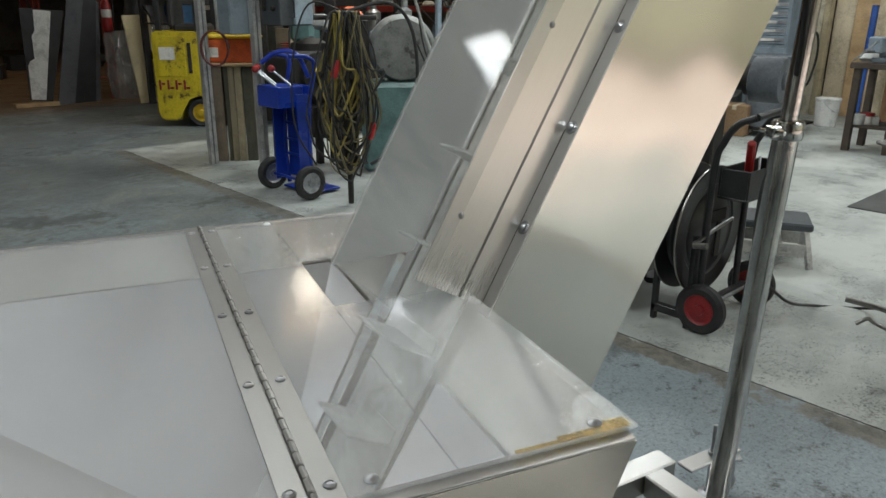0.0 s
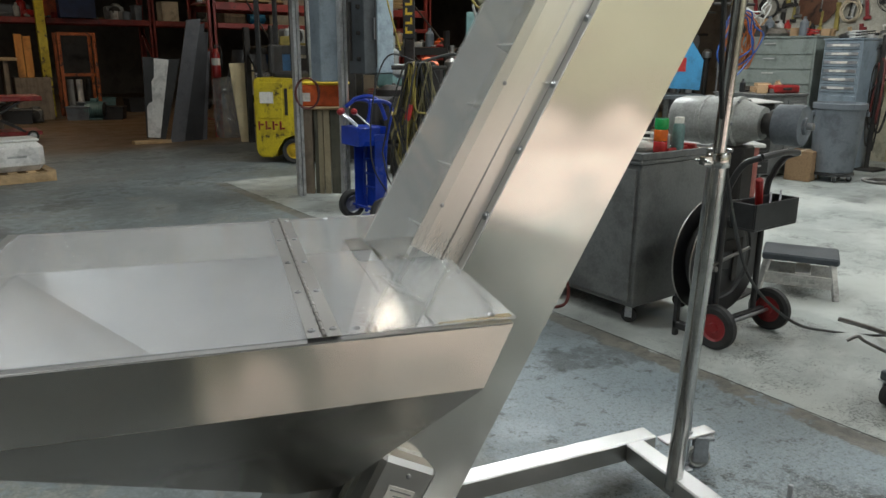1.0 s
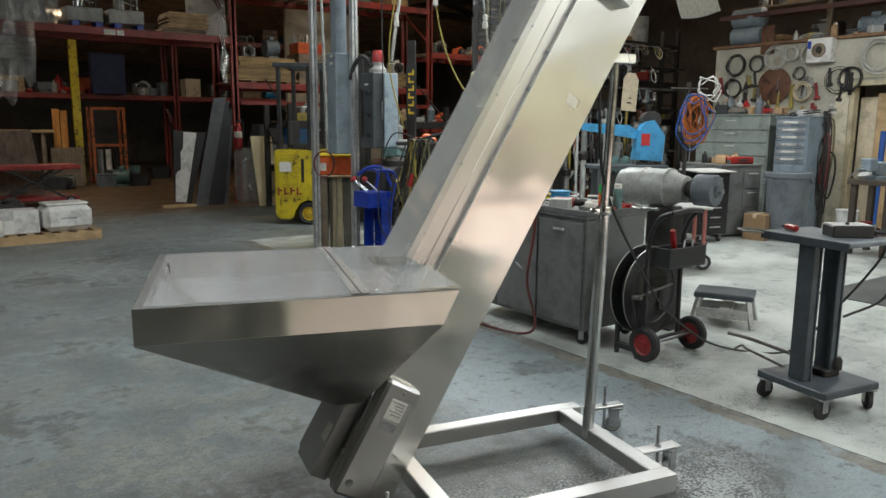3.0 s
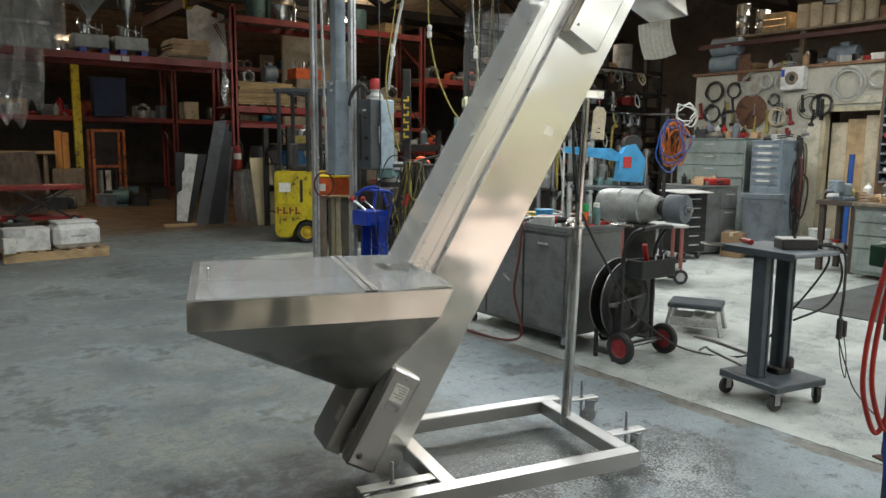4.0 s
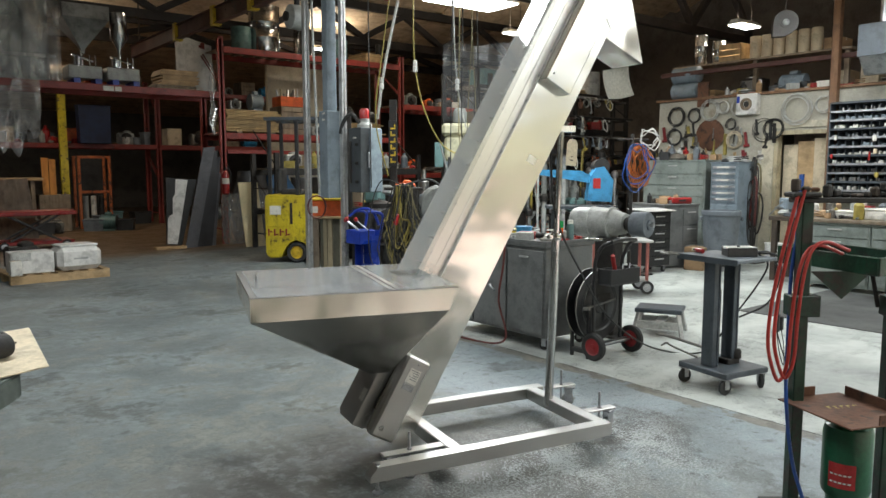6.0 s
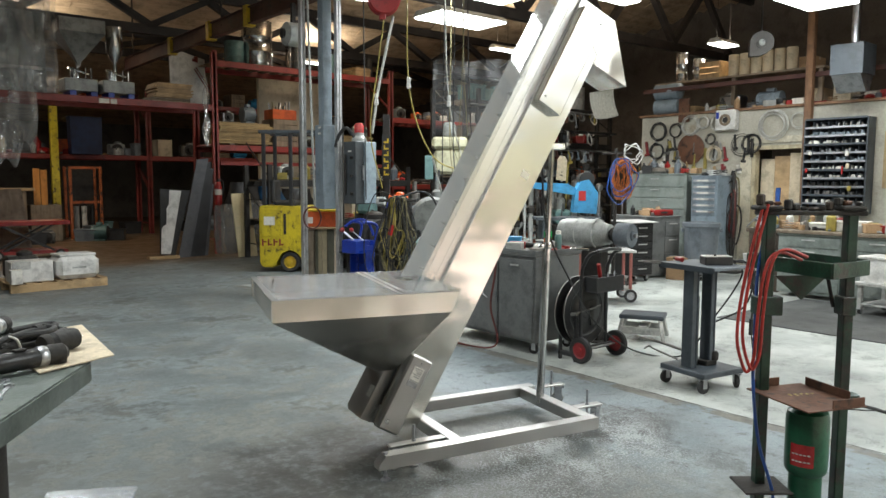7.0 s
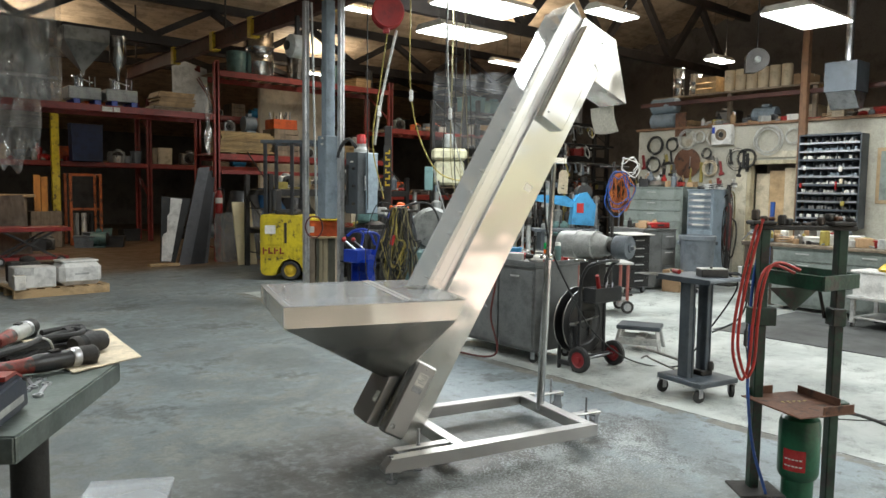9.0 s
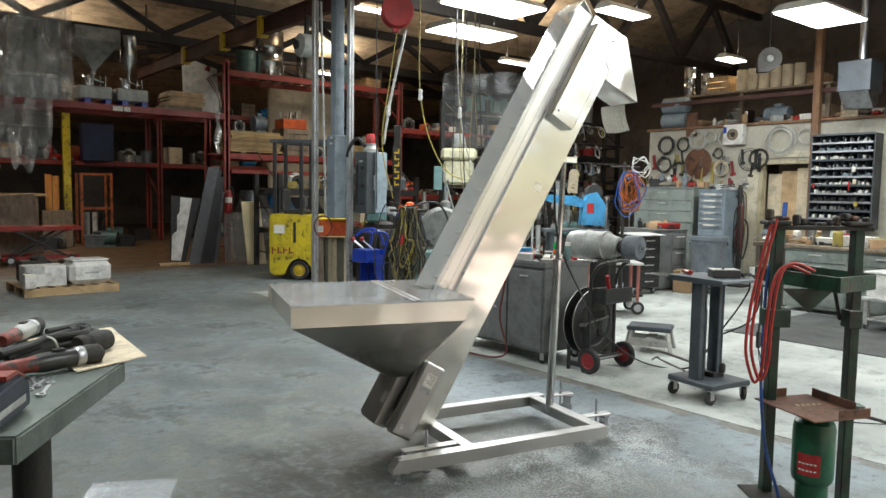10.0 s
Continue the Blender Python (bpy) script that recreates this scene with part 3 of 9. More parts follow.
part("sill", bx(nb(), -2.15, 6.75, Y0 + 0.004, Y0 + 0.05, 0.0, 0.028, 0.004), white_paint, t)
# unseen strip added for the darker band mirrored in the side panel
fixed("wall_rail", bx(nb(), X0 + 0.02, X1 - 0.02, Y0 + 0.003, Y0 + 0.05, 0.86, 1.16, 0.006), rail_brown, "unseen brown boarding, added for a darker band in the steel", "rail")
fixed("baseboard", bx(nb(), 6.8, X1 - 0.02, Y0 + 0.003, Y0 + 0.03, 0, 0.06, 0.004), slate, "dark painted baseboard", "baseboard")

# roof: boards on a slope that falls towards the north and south
bm = nb()
random.seed(5)
def roof_z(y):
    return 6.9 - abs(y - 6.0) * 0.12
y = Y0
while y < Y1:
    w = 0.5
    za, zb = roof_z(y), roof_z(y + w)
    x = X0
    while x < X1:
        x2 = min(X1, x + random.uniform(2.4, 4.2))
        tl, t2, t3 = random.uniform(0, 0.03), random.uniform(-0.015, 0.015), random.uniform(0.10, 0.20)
        plate(bm, [(x, y, za + tl), (x2 - 0.01, y, za + tl + t2), (x2 - 0.01, y + w - 0.03, zb - t3 + tl + t2), (x, y + w - 0.03, zb - t3 + tl)], 0.025)
        x = x2
    y += w
fixed("ceiling", bm, deck, "pale wooden roof boards laid in rows", "ceiling")
fixed("ceiling_backing", bx(nb(), X0, X1, Y0, Y1, 7.0, 7.15), truss_dark, "dark roof felt above the boards", "ceiling")


def truss(y):
    t = thing("roof_truss", "dark steel roof truss with slanting struts", "truss", pose(0, y, 0), "roof trusses", "structure")
    zt = roof_z(y) - 0.12
    part("bottom_chord", bx(nb(), X0, X1, -0.07, 0.07, 4.75, 4.95), truss_dark, t)
    part("top_chord", bx(nb(), X0, X1, -0.07, 0.07, zt - 0.2, zt), truss_dark, t)
    x, up = X0 + 0.6, True
    while x < X1 - 1.6:
        bm = nb()
        a, b = ((x, 0, 4.95), (x + 1.3, 0, zt - 0.2)) if up else ((x, 0, zt - 0.2), (x + 1.3, 0, 4.95))
        mm = to(a, b)
        bx(bm, -0.07, 0.07, -0.07, 0.07, 0, (Vector(b) - Vector(a)).length, 0.004, mm)
        part("strut", bm, truss_dark, t)
        x, up = x + 1.3, not up
for yy in (-4.0, 1.0, 7.5, 13.7, 17.0):
    truss(yy)


post_wood = pbr("reddish_timber", (0.25, 0.13, 0.065), (0.18, 0.09, 0.045), (0.5, 0.7), 0, 5, 0.12, 40, (8, 8, 1))
def wood_post(x, y, z1):
    return fixed("roof_post", bx(nb(), x - 0.06, x + 0.06, y - 0.06, y + 0.06, 0, z1, 0.008), post_wood, "old timber roof post", "post")

# ---- lamps ----
WARM, COOL = (1.0, 0.88, 0.70), (0.925, 1.0, 1.03)
def ceiling_light(x, y, z, turn, ln=1.22, wd=0.6, watts=60, tint=(0.97, 1.0, 0.96)):
    t = thing("ceiling_light", "white hanging fluorescent light fitting, lit", "ceiling light", pose(x, y, z, 0, 0, turn), "ceiling lights")
    bm = nb()
    prism(bm, [(-wd / 2, 0), (wd / 2, 0), (wd / 2 - 0.1, 0.09), (-wd / 2 + 0.1, 0.09)], -ln / 2, ln / 2)
    part("housing", bm, white_paint, t)
    part("diffuser", bx(nb(), -wd / 2 + 0.02, wd / 2 - 0.02, -ln / 2 + 0.02, ln / 2 - 0.02, -0.025, -0.003, 0.004), tube_light, t, "glowing white diffuser")
    for s in (-1, 1):
        part("hanger", rod(nb(), (0, s * ln * 0.35, 0.09), (0, s * ln * 0.35, roof_z(y) - z + 0.01), 0.004, 6), soot, t)
    lamp = bpy.data.lights.new("lamp", "AREA")
    lamp.shape, lamp.size, lamp.size_y, lamp.energy, lamp.color = "RECTANGLE", wd, ln, watts, tint
    ob = new("lamp", lamp)
    ob.parent, ob.location = t, (0, 0, -0.04)
    # second lamp above the closed housing, added to brighten the roof boards
    lamp = bpy.data.lights.new("up_lamp", "AREA")
    lamp.shape, lamp.size, lamp.size_y, lamp.energy, lamp.color = "RECTANGLE", wd * 0.6, ln, watts * 0.45 if tint is not WARM else watts * 1.5, tint
    ob = new("up_lamp", lamp)
    ob.parent, ob.matrix_basis = t, pose(0, 0, 0.11, 180)
    return t

LIGHTS = [
    (5.4, 6.25, 4.2, 90, 1.4, 0.75, 110, COOL), (4.45, 4.7, 4.2, 90, 1.4, 0.75, 110, COOL), (8.3, 1.95, 4.2, 90, 1.4, 0.75, 80, COOL), (6.1, 3.75, 4.2, 90, 0.9, 0.35, 60, COOL),
    # unseen fittings, added to light the foreground and the south wall
    (0.6, 3.0, 4.3, 90, 1.4, 0.75, 70, COOL), (-2.6, 0.2, 4.3, 90, 1.4, 0.75, 80, COOL), (1.6, -4.5, 5.2, 90, 1.4, 0.75, 205, COOL), (3.8, -4.5, 5.2, 90, 1.4, 0.75, 190, COOL), (5.2, -1.6, 4.3, 90, 1.4, 0.75, 105, COOL), (-1.3, 6.0, 4.3, 90, 1.4, 0.75, 32, COOL),
    # after the first, fittings added behind goods to brighten the back racks
    (11.6, 5.2, 4.4, 90, 0.7, 0.35, 25, WARM), (0.3, 15.9, 4.5, 90, 1.2, 0.3, 62, WARM), (8.0, 15.6, 4.9, 90, 1.2, 0.3, 45, WARM), (6.5, 10.6, 5.5, 90, 1.2, 0.3, 50, WARM), (10.8, 10.6, 4.9, 90, 1.2, 0.3, 50, WARM), (2.0, 23.0, 4.4, 90, 1.2, 0.3, 14, WARM),
]
for a in LIGHTS:
    ceiling_light(*a)

# ---- inclined conveyor ----
CONV = pose(0.216, 0.361, 0, 0, 0, -12)
SLOPE = 60.4
conveyor = thing("inclined_conveyor", "stainless steel inclined belt conveyor with a feed hopper", "conveyor", CONV)
# slope axes: x runs up the slope (s), z stands out of it (h)
INC = pose(0, 0, 1.055) @ pose(0, 0, 0, 0, -SLOPE, 0)
TOP, TAIL = 1.93, -0.99
YN, YF = -0.02, 0.25


def cp(name, bm, material, label="", parent=None):
    return part(name, bm, material, parent or conveyor, label)

# side panels, with the cut-off tail and the drooping discharge head
bm = nb()
near = [(TAIL, -0.262), (TAIL, 0.0), (-0.96, 0.015), (TOP, 0.015), (1.966, -0.27), (1.63, -0.262)]
prism(bm, [(s, h) for s, h in near], YN, YN + 0.003, INC)
cp("side_panel", bm, steel_x, "brushed stainless side panel")
bm = nb()
prism(bm, [(TAIL, -0.262), (TAIL, 0.06), (-0.6, 0.06), (-0.5, 0.015), (TOP, 0.015), (1.966, -0.27), (1.63, -0.262)], YF - 0.003, YF, INC)
cp("side_panel", bm, steel_x, "brushed stainless side panel")
bm = nb()
bx(bm, TAIL + 0.02, 1.64, YN + 0.003, YF - 0.003, -0.262, -0.259, 0.0005, INC)
cp("bottom_pan", bm, steel_x)
# flanges with bolts
bm = nb()
bx(bm, -0.2, TOP, YN - 0.003, YN + 0.022, 0.015, 0.018, 0.0008, INC)
cp("flange", bm, steel_flange, "folded stainless flange with a row of bolts")
bm = nb()
bx(bm, -0.2, TOP, YF - 0.022, YF + 0.003, 0.015, 0.018, 0.0008, INC)
cp("flange", bm, steel_flange)
for i in range(12):
    s = 0.045 + 0.165 * i
    bm = nb()
    lathe(bm, [(0.011, 0), (0.011, 0.0015), (0.0075, 0.0025), (0.0075, 0.005), (0.004, 0.0075), (0.0005, 0.008)], 12, INC @ pose(s, YN + 0.010, 0.018))
    cp("bolt", bm, zinc)
# near inner wall: folded steel below, clear sheet above
YI = 0.003
bm = nb()
prism(bm, [(YI, 0.018), (YI + 0.003, 0.018), (YI + 0.003, 0.060), (YI + 0.0055, 0.063), (YI + 0.0055, 0.144), (YI + 0.0025, 0.144), (YI + 0.0025, 0.063), (YI, 0.060)], -0.09, TOP, INC @ Matrix(((0, 1, 0, 0), (1, 0, 0, 0), (0, 0, 1, 0), (0, 0, 0, 1))))
cp("inner_wall", bm, steel_wall, "folded stainless inner wall")
for i in range(7):
    cp("rivet", lathe(nb(), [(0.005, 0), (0.005, 0.001), (0.002, 0.003)], 10, INC @ pose(0.02 + 0.3 * i, YI + 0.0025, 0.12, 90)), zinc)
bm = nb()
bx(bm, -0.14, TOP - 0.02, YI + 0.002, 0.222, 0.162, 0.166, 0.001, INC)
bx(bm, -0.12, TOP - 0.02, YI + 0.002, YI + 0.0055, 0.118, 0.161, 0.001, INC)
cp("clear_cover", bm, poly, "clear plastic belt cover")
bm = nb()
prism(bm, [(-0.066, 0.03), (TOP - 0.02, 0.03), (TOP - 0.02, 0.161), (-0.14, 0.161)], 0.218, 0.222, INC)
cp("clear_side", bm, poly_side, "clear plastic far side of the cover")
# belt and cleats
bm = nb()
bx(bm, -0.93, TOP - 0.02, 0.035, 0.205, 0.02, 0.026, 0.001, INC)
lathe(bm, [(0.055, 0.035), (0.055, 0.205)], 20, INC @ pose(-0.93, 0, -0.029) @ pose(0, 0, 0, -90))
cp("belt", bm, belt_white, "white conveyor belt")
for i in range(15):
    s = -0.355 + 0.155 * i
    bm = nb()
    bx(bm, s, s + 0.006, 0.045, 0.165, 0.026, 0.108, 0.002, INC)
    bx(bm, s, s + 0.03, 0.045, 0.165, 0.026, 0.030, 0.001, INC)
    cp("cleat", bm, belt_white)
# head: sloped end plate, folded top and discharge chute
E0, E2 = (1.936, 0.018), (1.966, -0.273)
def across(bm, a, b, y0=YN, y1=YF, th=0.003):
    return plate(bm, [(a[0], y0, a[1]), (b[0], y0, b[1]), (b[0], y1, b[1]), (a[0], y1, a[1])], th, INC)
cp("head_plate", across(nb(), E0, E2), steel, "stainless head plate")
bm = nb()
prism(bm, [E0, E2, (1.70, -0.262), (TOP - 0.06, 0.015)], YN - 0.0035, YN - 0.0005, INC)
cp("head_cheek", bm, steel_x, "bevelled stainless cheek plate")
bm = nb()
plate(bm, [(TOP - 0.06, YI, 0.159), (TOP + 0.05, YI, 0.125), (TOP + 0.05, YF - 0.03, 0.125), (TOP - 0.06, YF - 0.03, 0.159)], 0.003, INC)
plate(bm, [(TOP + 0.05, YI, 0.125), (TOP, YI, 0.018), (TOP, YF - 0.03, 0.018), (TOP + 0.05, YF - 0.03, 0.125)], 0.003, INC)
cp("head_hood", bm, steel, "bevelled stainless head hood")
spout = [E2, (1.662, -0.569), (1.636, -0.262)]
for ya, yb in ((YN - 0.003, YN), (YF, YF + 0.003)):
    bm = nb()
    prism(bm, spout, ya, yb, INC)
    cp("spout_cheek", bm, steel, "stainless chute cheek")
for a, b in ((0, 1), (1, 2)):
    cp("spout_plate", across(nb(), spout[a], spout[b], YN, YF, 0.002), steel, "angled stainless chute plate")
bm = nb()
bx(bm, 1.18, 1.87, YN - 0.065, YN - 0.002, -0.175, 0.012, 0.006, INC)
guard = cp("drive_guard", bm, steel_x, "boxed stainless drive guard")
for s, h in ((1.23, -0.02), (1.84, -0.15)):
    cp("screw", lathe(nb(), [(0.006, 0), (0.006, 0.003), (0.002, 0.005)], 10, INC @ pose(s, YN - 0.065, h, 90)), zinc, "", guard)
# one milky flap with shallow flutes, curling at its lower edge
bm, rows = nb(), []
for j in range(9):
    f = j / 8
    rows.append([bm.verts.new((1.22 + 0.05 * f * f + 0.002 * math.sin(k * 1.5), YN + 0.012 + k * (YF - YN - 0.024) / 30, 2.20 - 0.17 * f - 0.012 * math.sin(k * 0.1) * f)) for k in range(31)])
for p, q in zip(rows, rows[1:]):
    for k in range(30):
        bm.faces.new((p[k], p[k + 1], q[k + 1], q[k]))
bmesh.ops.solidify(bm, geom=list(bm.faces), thickness=0.002)
cp("outlet_flap", bm, paper, "milky white hanging outlet flap")
# tail guards
def tail_guard(y0, y1, s0, s1, h0, h1):
    bm = nb()
    bx(bm, s0, s1, y0, y1, h0, h1, 0.012, INC)
    return cp("tail_guard", bm, steel_guard, "boxed stainless bearing guard")
g = tail_guard(YN - 0.07, YN - 0.001, -0.985, -0.52, -0.135, 0.012)
bm = nb()
bx(bm, -0.66, -0.58, YN - 0.0725, YN - 0.0705, -0.10, -0.03, 0.0006, INC)
cp("data_plate", bm, paper, "white data plate", g)
cp("rating_plate", bx(nb(), -0.70, -0.668, YN - 0.0725, YN - 0.0705, -0.098, -0.03, 0.0006, INC), zinc, "bare metal rating plate", g)
bm = nb()
for k in range(5):
    bx(bm, -0.592 - k * 0.012, -0.588 - k * 0.012, YN - 0.0738, YN - 0.0722, -0.092, -0.038 - 0.012 * (k % 3), 0.0003, INC)
cp("print", bm, motor_grey, "dark unreadable print", g)
cp("screw", lathe(nb(), [(0.006, 0), (0.006, 0.003), (0.002, 0.005)], 10, INC @ pose(-0.55, YN - 0.07, -0.065, 90)), zinc, "", g)
g = tail_guard(YF, YF + 0.06, -0.985, -0.50, -0.10, 0.06)
bm = nb()
bx(bm, -0.86, -0.79, 0.05, 0.105, 0.0712, 0.0725, 0.0003, INC)
cp("sticker", bm, paper, "small white sticker")
cp("tail_shaft", rod(nb(), INC @ Vector((-0.93, YN - 0.07, -0.03)), INC @ Vector((-0.93, YF + 0.09, -0.03)), 0.016, 14), chrome)
# tail plates that close the boot
bm = nb()
bx(bm, TAIL, -0.52, 0.035, YF - 0.004, 0.068, 0.071, 0.0008, INC)
bx(bm, TAIL, -0.52, 0.035, 0.038, 0.0, 0.068, 0.0008, INC)
bx(bm, TAIL, TAIL + 0.003, YN, YF, -0.26, -0.12, 0.0008, INC)
cp("boot_plate", bm, steel_guard)
# faint tape marks on the panel
for s, h in ((0.74, -0.17),):
    cp("tape_mark", bx(nb(), s, s + 0.045, YN - 0.0006, YN - 0.0002, h - 0.03, h + 0.025, 0.0001, INC), steel_wall, "faint grey tape mark")

# support post, telescopic
PX, PY = 0.80, 0.172
LEAN = pose(PX, PY, 0) @ Matrix(((1, 0, 0.0085, -0.0008), (0, 1, -0.040, 0.004), (0, 0, 1, 0), (0, 0, 0, 1)))
bm = nb()
lathe(bm, [(0.027, 0.10), (0.027, 1.165)], 24, LEAN)
cp("post", bm, chrome, "polished round support post")
bm = nb()
lathe(bm, [(0.0185, 1.165), (0.0185, 1.83)], 20, LEAN)
cp("inner_post", bm, chrome)
bm = nb()
lathe(bm, [(0.032, 1.15), (0.034, 1.155), (0.034, 1.185), (0.03, 1.191), (0.02, 1.192)], 24, LEAN)
bx(bm, -0.06, -0.02, -0.012, 0.012, 1.157, 1.183, 0.003, LEAN)
rod(bm, (-0.05, -0.03, 1.17), (-0.05, 0.03, 1.17), 0.005, 8, LEAN)
cp("clamp_collar", bm, chrome, "split clamp collar")
bm = nb()
bx(bm, PX - 0.04, PX + 0.10, PY - 0.10, PY - 0.03, 1.80, 1.84, 0.003)
cp("post_bracket", bm, steel)
# base
def beam(name, x0, x1, y0, y1, z0=0.072, z1=0.145):
    return cp(name, bx(nb(), x0, x1, y0, y1, z0, z1, 0.005), steel_base)
bm = nb()
prism(bm, [(-0.60, 0.072), (0.85, 0.072), (0.86, 0.08), (0.86, 0.145), (-0.56, 0.145), (-0.60, 0.10)], -0.37, -0.297)
cp("front_beam", bm, steel_base, "square stainless base beam")
beam("rear_beam", 0.0, 0.92, 0.40, 0.475)
beam("cross_beam", 0.785, 0.86, -0.296, 0.399)
beam("cross_beam", -0.14, -0.065, -0.296, 0.475)
for (x0, x1, y0, y1) in ((0.86, 1.07, -0.155, -0.095), (0.92, 1.14, 0.345, 0.40), (-0.48, -0.14, -0.25, -0.19)):
    cp("foot_plate", bx(nb(), x0, x1, y0, y1, 0.132, 0.144, 0.003), steel_base)
def castor(x, y, turn=0):
    c = cp("castor", bx(nb(), -0.035, 0.035, -0.026, 0.026, 0.118, 0.131, 0.003), zinc)
    c.matrix_basis = pose(x, y, 0, 0, 0, turn)
    for s in (-1, 1):
        part("fork", bx(nb(), -0.034, 0.018, s * 0.018 - 0.002, s * 0.018 + 0.002, 0.03, 0.119, 0.001), zinc, c)
    part("wheel", lathe(nb(), [(0.006, -0.013), (0.014, -0.010), (0.030, -0.010), (0.034, -0.014), (0.042, -0.009), (0.042, 0.009), (0.034, 0.014), (0.030, 0.010), (0.014, 0.010), (0.006, 0.013)], 24, pose(-0.012, 0, 0.042, 90)), motor_grey, c, "pale grey castor wheel")
    return c
for x, y, a in ((1.03, -0.135, 20), (1.10, 0.36, -30), (-0.44, -0.22, 10)):
    castor(x, y, a)
def stud(x, y, z0, z1):
    bm = nb()
    rod(bm, (x, y, z0), (x, y, z1), 0.0075, 10, None, 0.002)
    f = cp("levelling_foot", bm, zinc, "threaded levelling foot")
    part("nut", lathe(nb(), [(0.014, 0.145), (0.014, 0.155)], 6, pose(x, y, 0)), zinc, f)
    part("foot_pad", lathe(nb(), [(0.028, 0), (0.028, 0.008), (0.012, 0.016), (0.012, 0.03)], 16, pose(x, y, z0 - 0.012)), zinc, f)
    return f
stud(0.965, -0.125, 0.012, 0.245), stud(1.04, 0.372, 0.012, 0.245), stud(-0.33, -0.22, 0.012, 0.24), stud(-0.55, -0.335, 0.012, 0.075)

# feed hopper in its own axes: x along the front rim, origin at the near corner by the belt
HOP = CONV.inverted() @ pose(0, 0, 0, 0, 0, -19)
L, W, Z, B = 1.0, 0.945, 1.0, 0.893
def quad(bm, a, b, c, d, th=0.002):
    return plate(bm, [a, b, c, d], th)
xr = -0.057
hopper = cp("hopper", quad(nb(), (-L, -0.013, B), (xr, -0.013, B), (0, 0, Z), (-L, 0, Z)), steel, "deep stainless feed hopper")
hopper.matrix_basis = HOP
for q in (((-L, W, Z), (0, W, Z), (xr, W, B), (-L, W, B)), ((-L, 0, Z), (-L, W, Z), (-L, W, B), (-L, 0, B)),
          ((xr, 0, B), (xr, 0.36, B), (0.0, 0.36, Z), (0, 0, Z)), ((xr, 0.68, B), (xr, W, B), (0.0, W, Z), (0, 0.68, Z))):
    part("hopper_wall", quad(nb(), *q), steel, hopper)
ax0, ax1, ay0, ay1, az = -0.36, -0.26, 0.37, 0.66, 0.50
for q in (((-L, 0, B), (-L, W, B), (ax0, ay1, az), (ax0, ay0, az)), ((xr, -0.013, B), (-L, -0.013, B), (ax0, ay0, az), (ax1, ay0, az)),
          ((-L, W, B), (xr, W, B), (ax1, ay1, az), (ax0, ay1, az)), ((xr, 0.36, B), (xr, 0, B), (ax1, ay0, az), (ax1 + 0.02, ay0 + 0.01, az + 0.05)),
          ((xr, W, B), (xr, 0.68, B), (ax1 + 0.02, ay1 - 0.01, az + 0.05), (ax1, ay1, az))):
    part("funnel_wall", quad(nb(), *q), steel_funnel_shaded, hopper, "sloping stainless funnel wall")
    # thin inner sheet added as the lit side of the same wall
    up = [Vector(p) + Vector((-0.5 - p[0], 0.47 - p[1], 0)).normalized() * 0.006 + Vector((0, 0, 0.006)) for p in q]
    part("funnel_lining", quad(nb(), *up, 0.001), steel_funnel_lit, hopper, "added brighter copy of the funnel wall, light put into its colour")
bm = nb()
bx(bm, -L, 0, 0, 0.022, Z, Z + 0.003, 0.0008)
bx(bm, -L, 0, W - 0.022, W, Z, Z + 0.003, 0.0008)
bx(bm, -L, -L + 0.03, 0.022, W - 0.022, Z, Z + 0.003, 0.0008)
part("rim", bm, steel_hinge, hopper, "folded stainless rim")
LZ = Z + 0.0035
bm = nb()
bx(bm, -L + 0.03, -0.33, 0.012, W - 0.03, LZ, LZ + 0.005, 0.001)
lid = part("lid", bm, lid_plastic, hopper, "clear plastic hopper lid, closed")
bm = nb()
bx(bm, -0.32, -0.19, 0.012, W - 0.03, LZ, LZ + 0.005, 0.001)
bx(bm, -0.19, 0.012, 0.012, 0.44, LZ, LZ + 0.005, 0.001)
bx(bm, -0.19, 0.012, 0.66, W - 0.03, LZ, LZ + 0.005, 0.001)
part("fixed_lid", bm, lid_plastic, hopper, "clear plastic fixed lid cut round the belt")
bm = nb()
bx(bm, -0.353, -0.329, 0.004, W - 0.02, LZ + 0.005, LZ + 0.0065, 0.0005)
bx(bm, -0.321, -0.297, 0.004, W - 0.02, LZ + 0.005, LZ + 0.0065, 0.0005)
hinge = part("hinge", bm, steel_hinge, hopper, "long stainless piano hinge")
for i in range(5):
    for xx in (-0.343, -0.307):
        part("rivet", lathe(nb(), [(0.0065, 0), (0.006, 0.002), (0.0035, 0.0035), (0.003, 0.0025)], 12, pose(xx, 0.035 + i * 0.212, LZ + 0.0065)), zinc, hinge)
# interlocked knuckles on the pin
for i in range(42):
    y = 0.006 + i * (W - 0.03) / 42
    part("knuckle", rod(nb(), (-0.325, y, LZ + 0.007), (-0.325, y + 0.0205, LZ + 0.007), 0.0042 if i % 2 else 0.0036, 8, None, 0.0012), steel_dark, hinge)
bm = nb()
pipe(bm, [(-0.93, 0.44, LZ + 0.005), (-0.93, 0.44, LZ + 0.04), (-0.93, 0.50, LZ + 0.04), (-0.93, 0.50, LZ + 0.005)], 0.004, 8)
part("lid_handle", bm, chrome, hopper, "small wire lid handle")
for xx, yy in ((-0.03, 0.03), (-0.27, 0.03), (-0.20, W - 0.05)):
    part("rivet", lathe(nb(), [(0.0075, 0), (0.0075, 0.0015), (0.003, 0.0045)], 12, pose(xx, yy, LZ + 0.005)), zinc, hopper)

bm = nb()
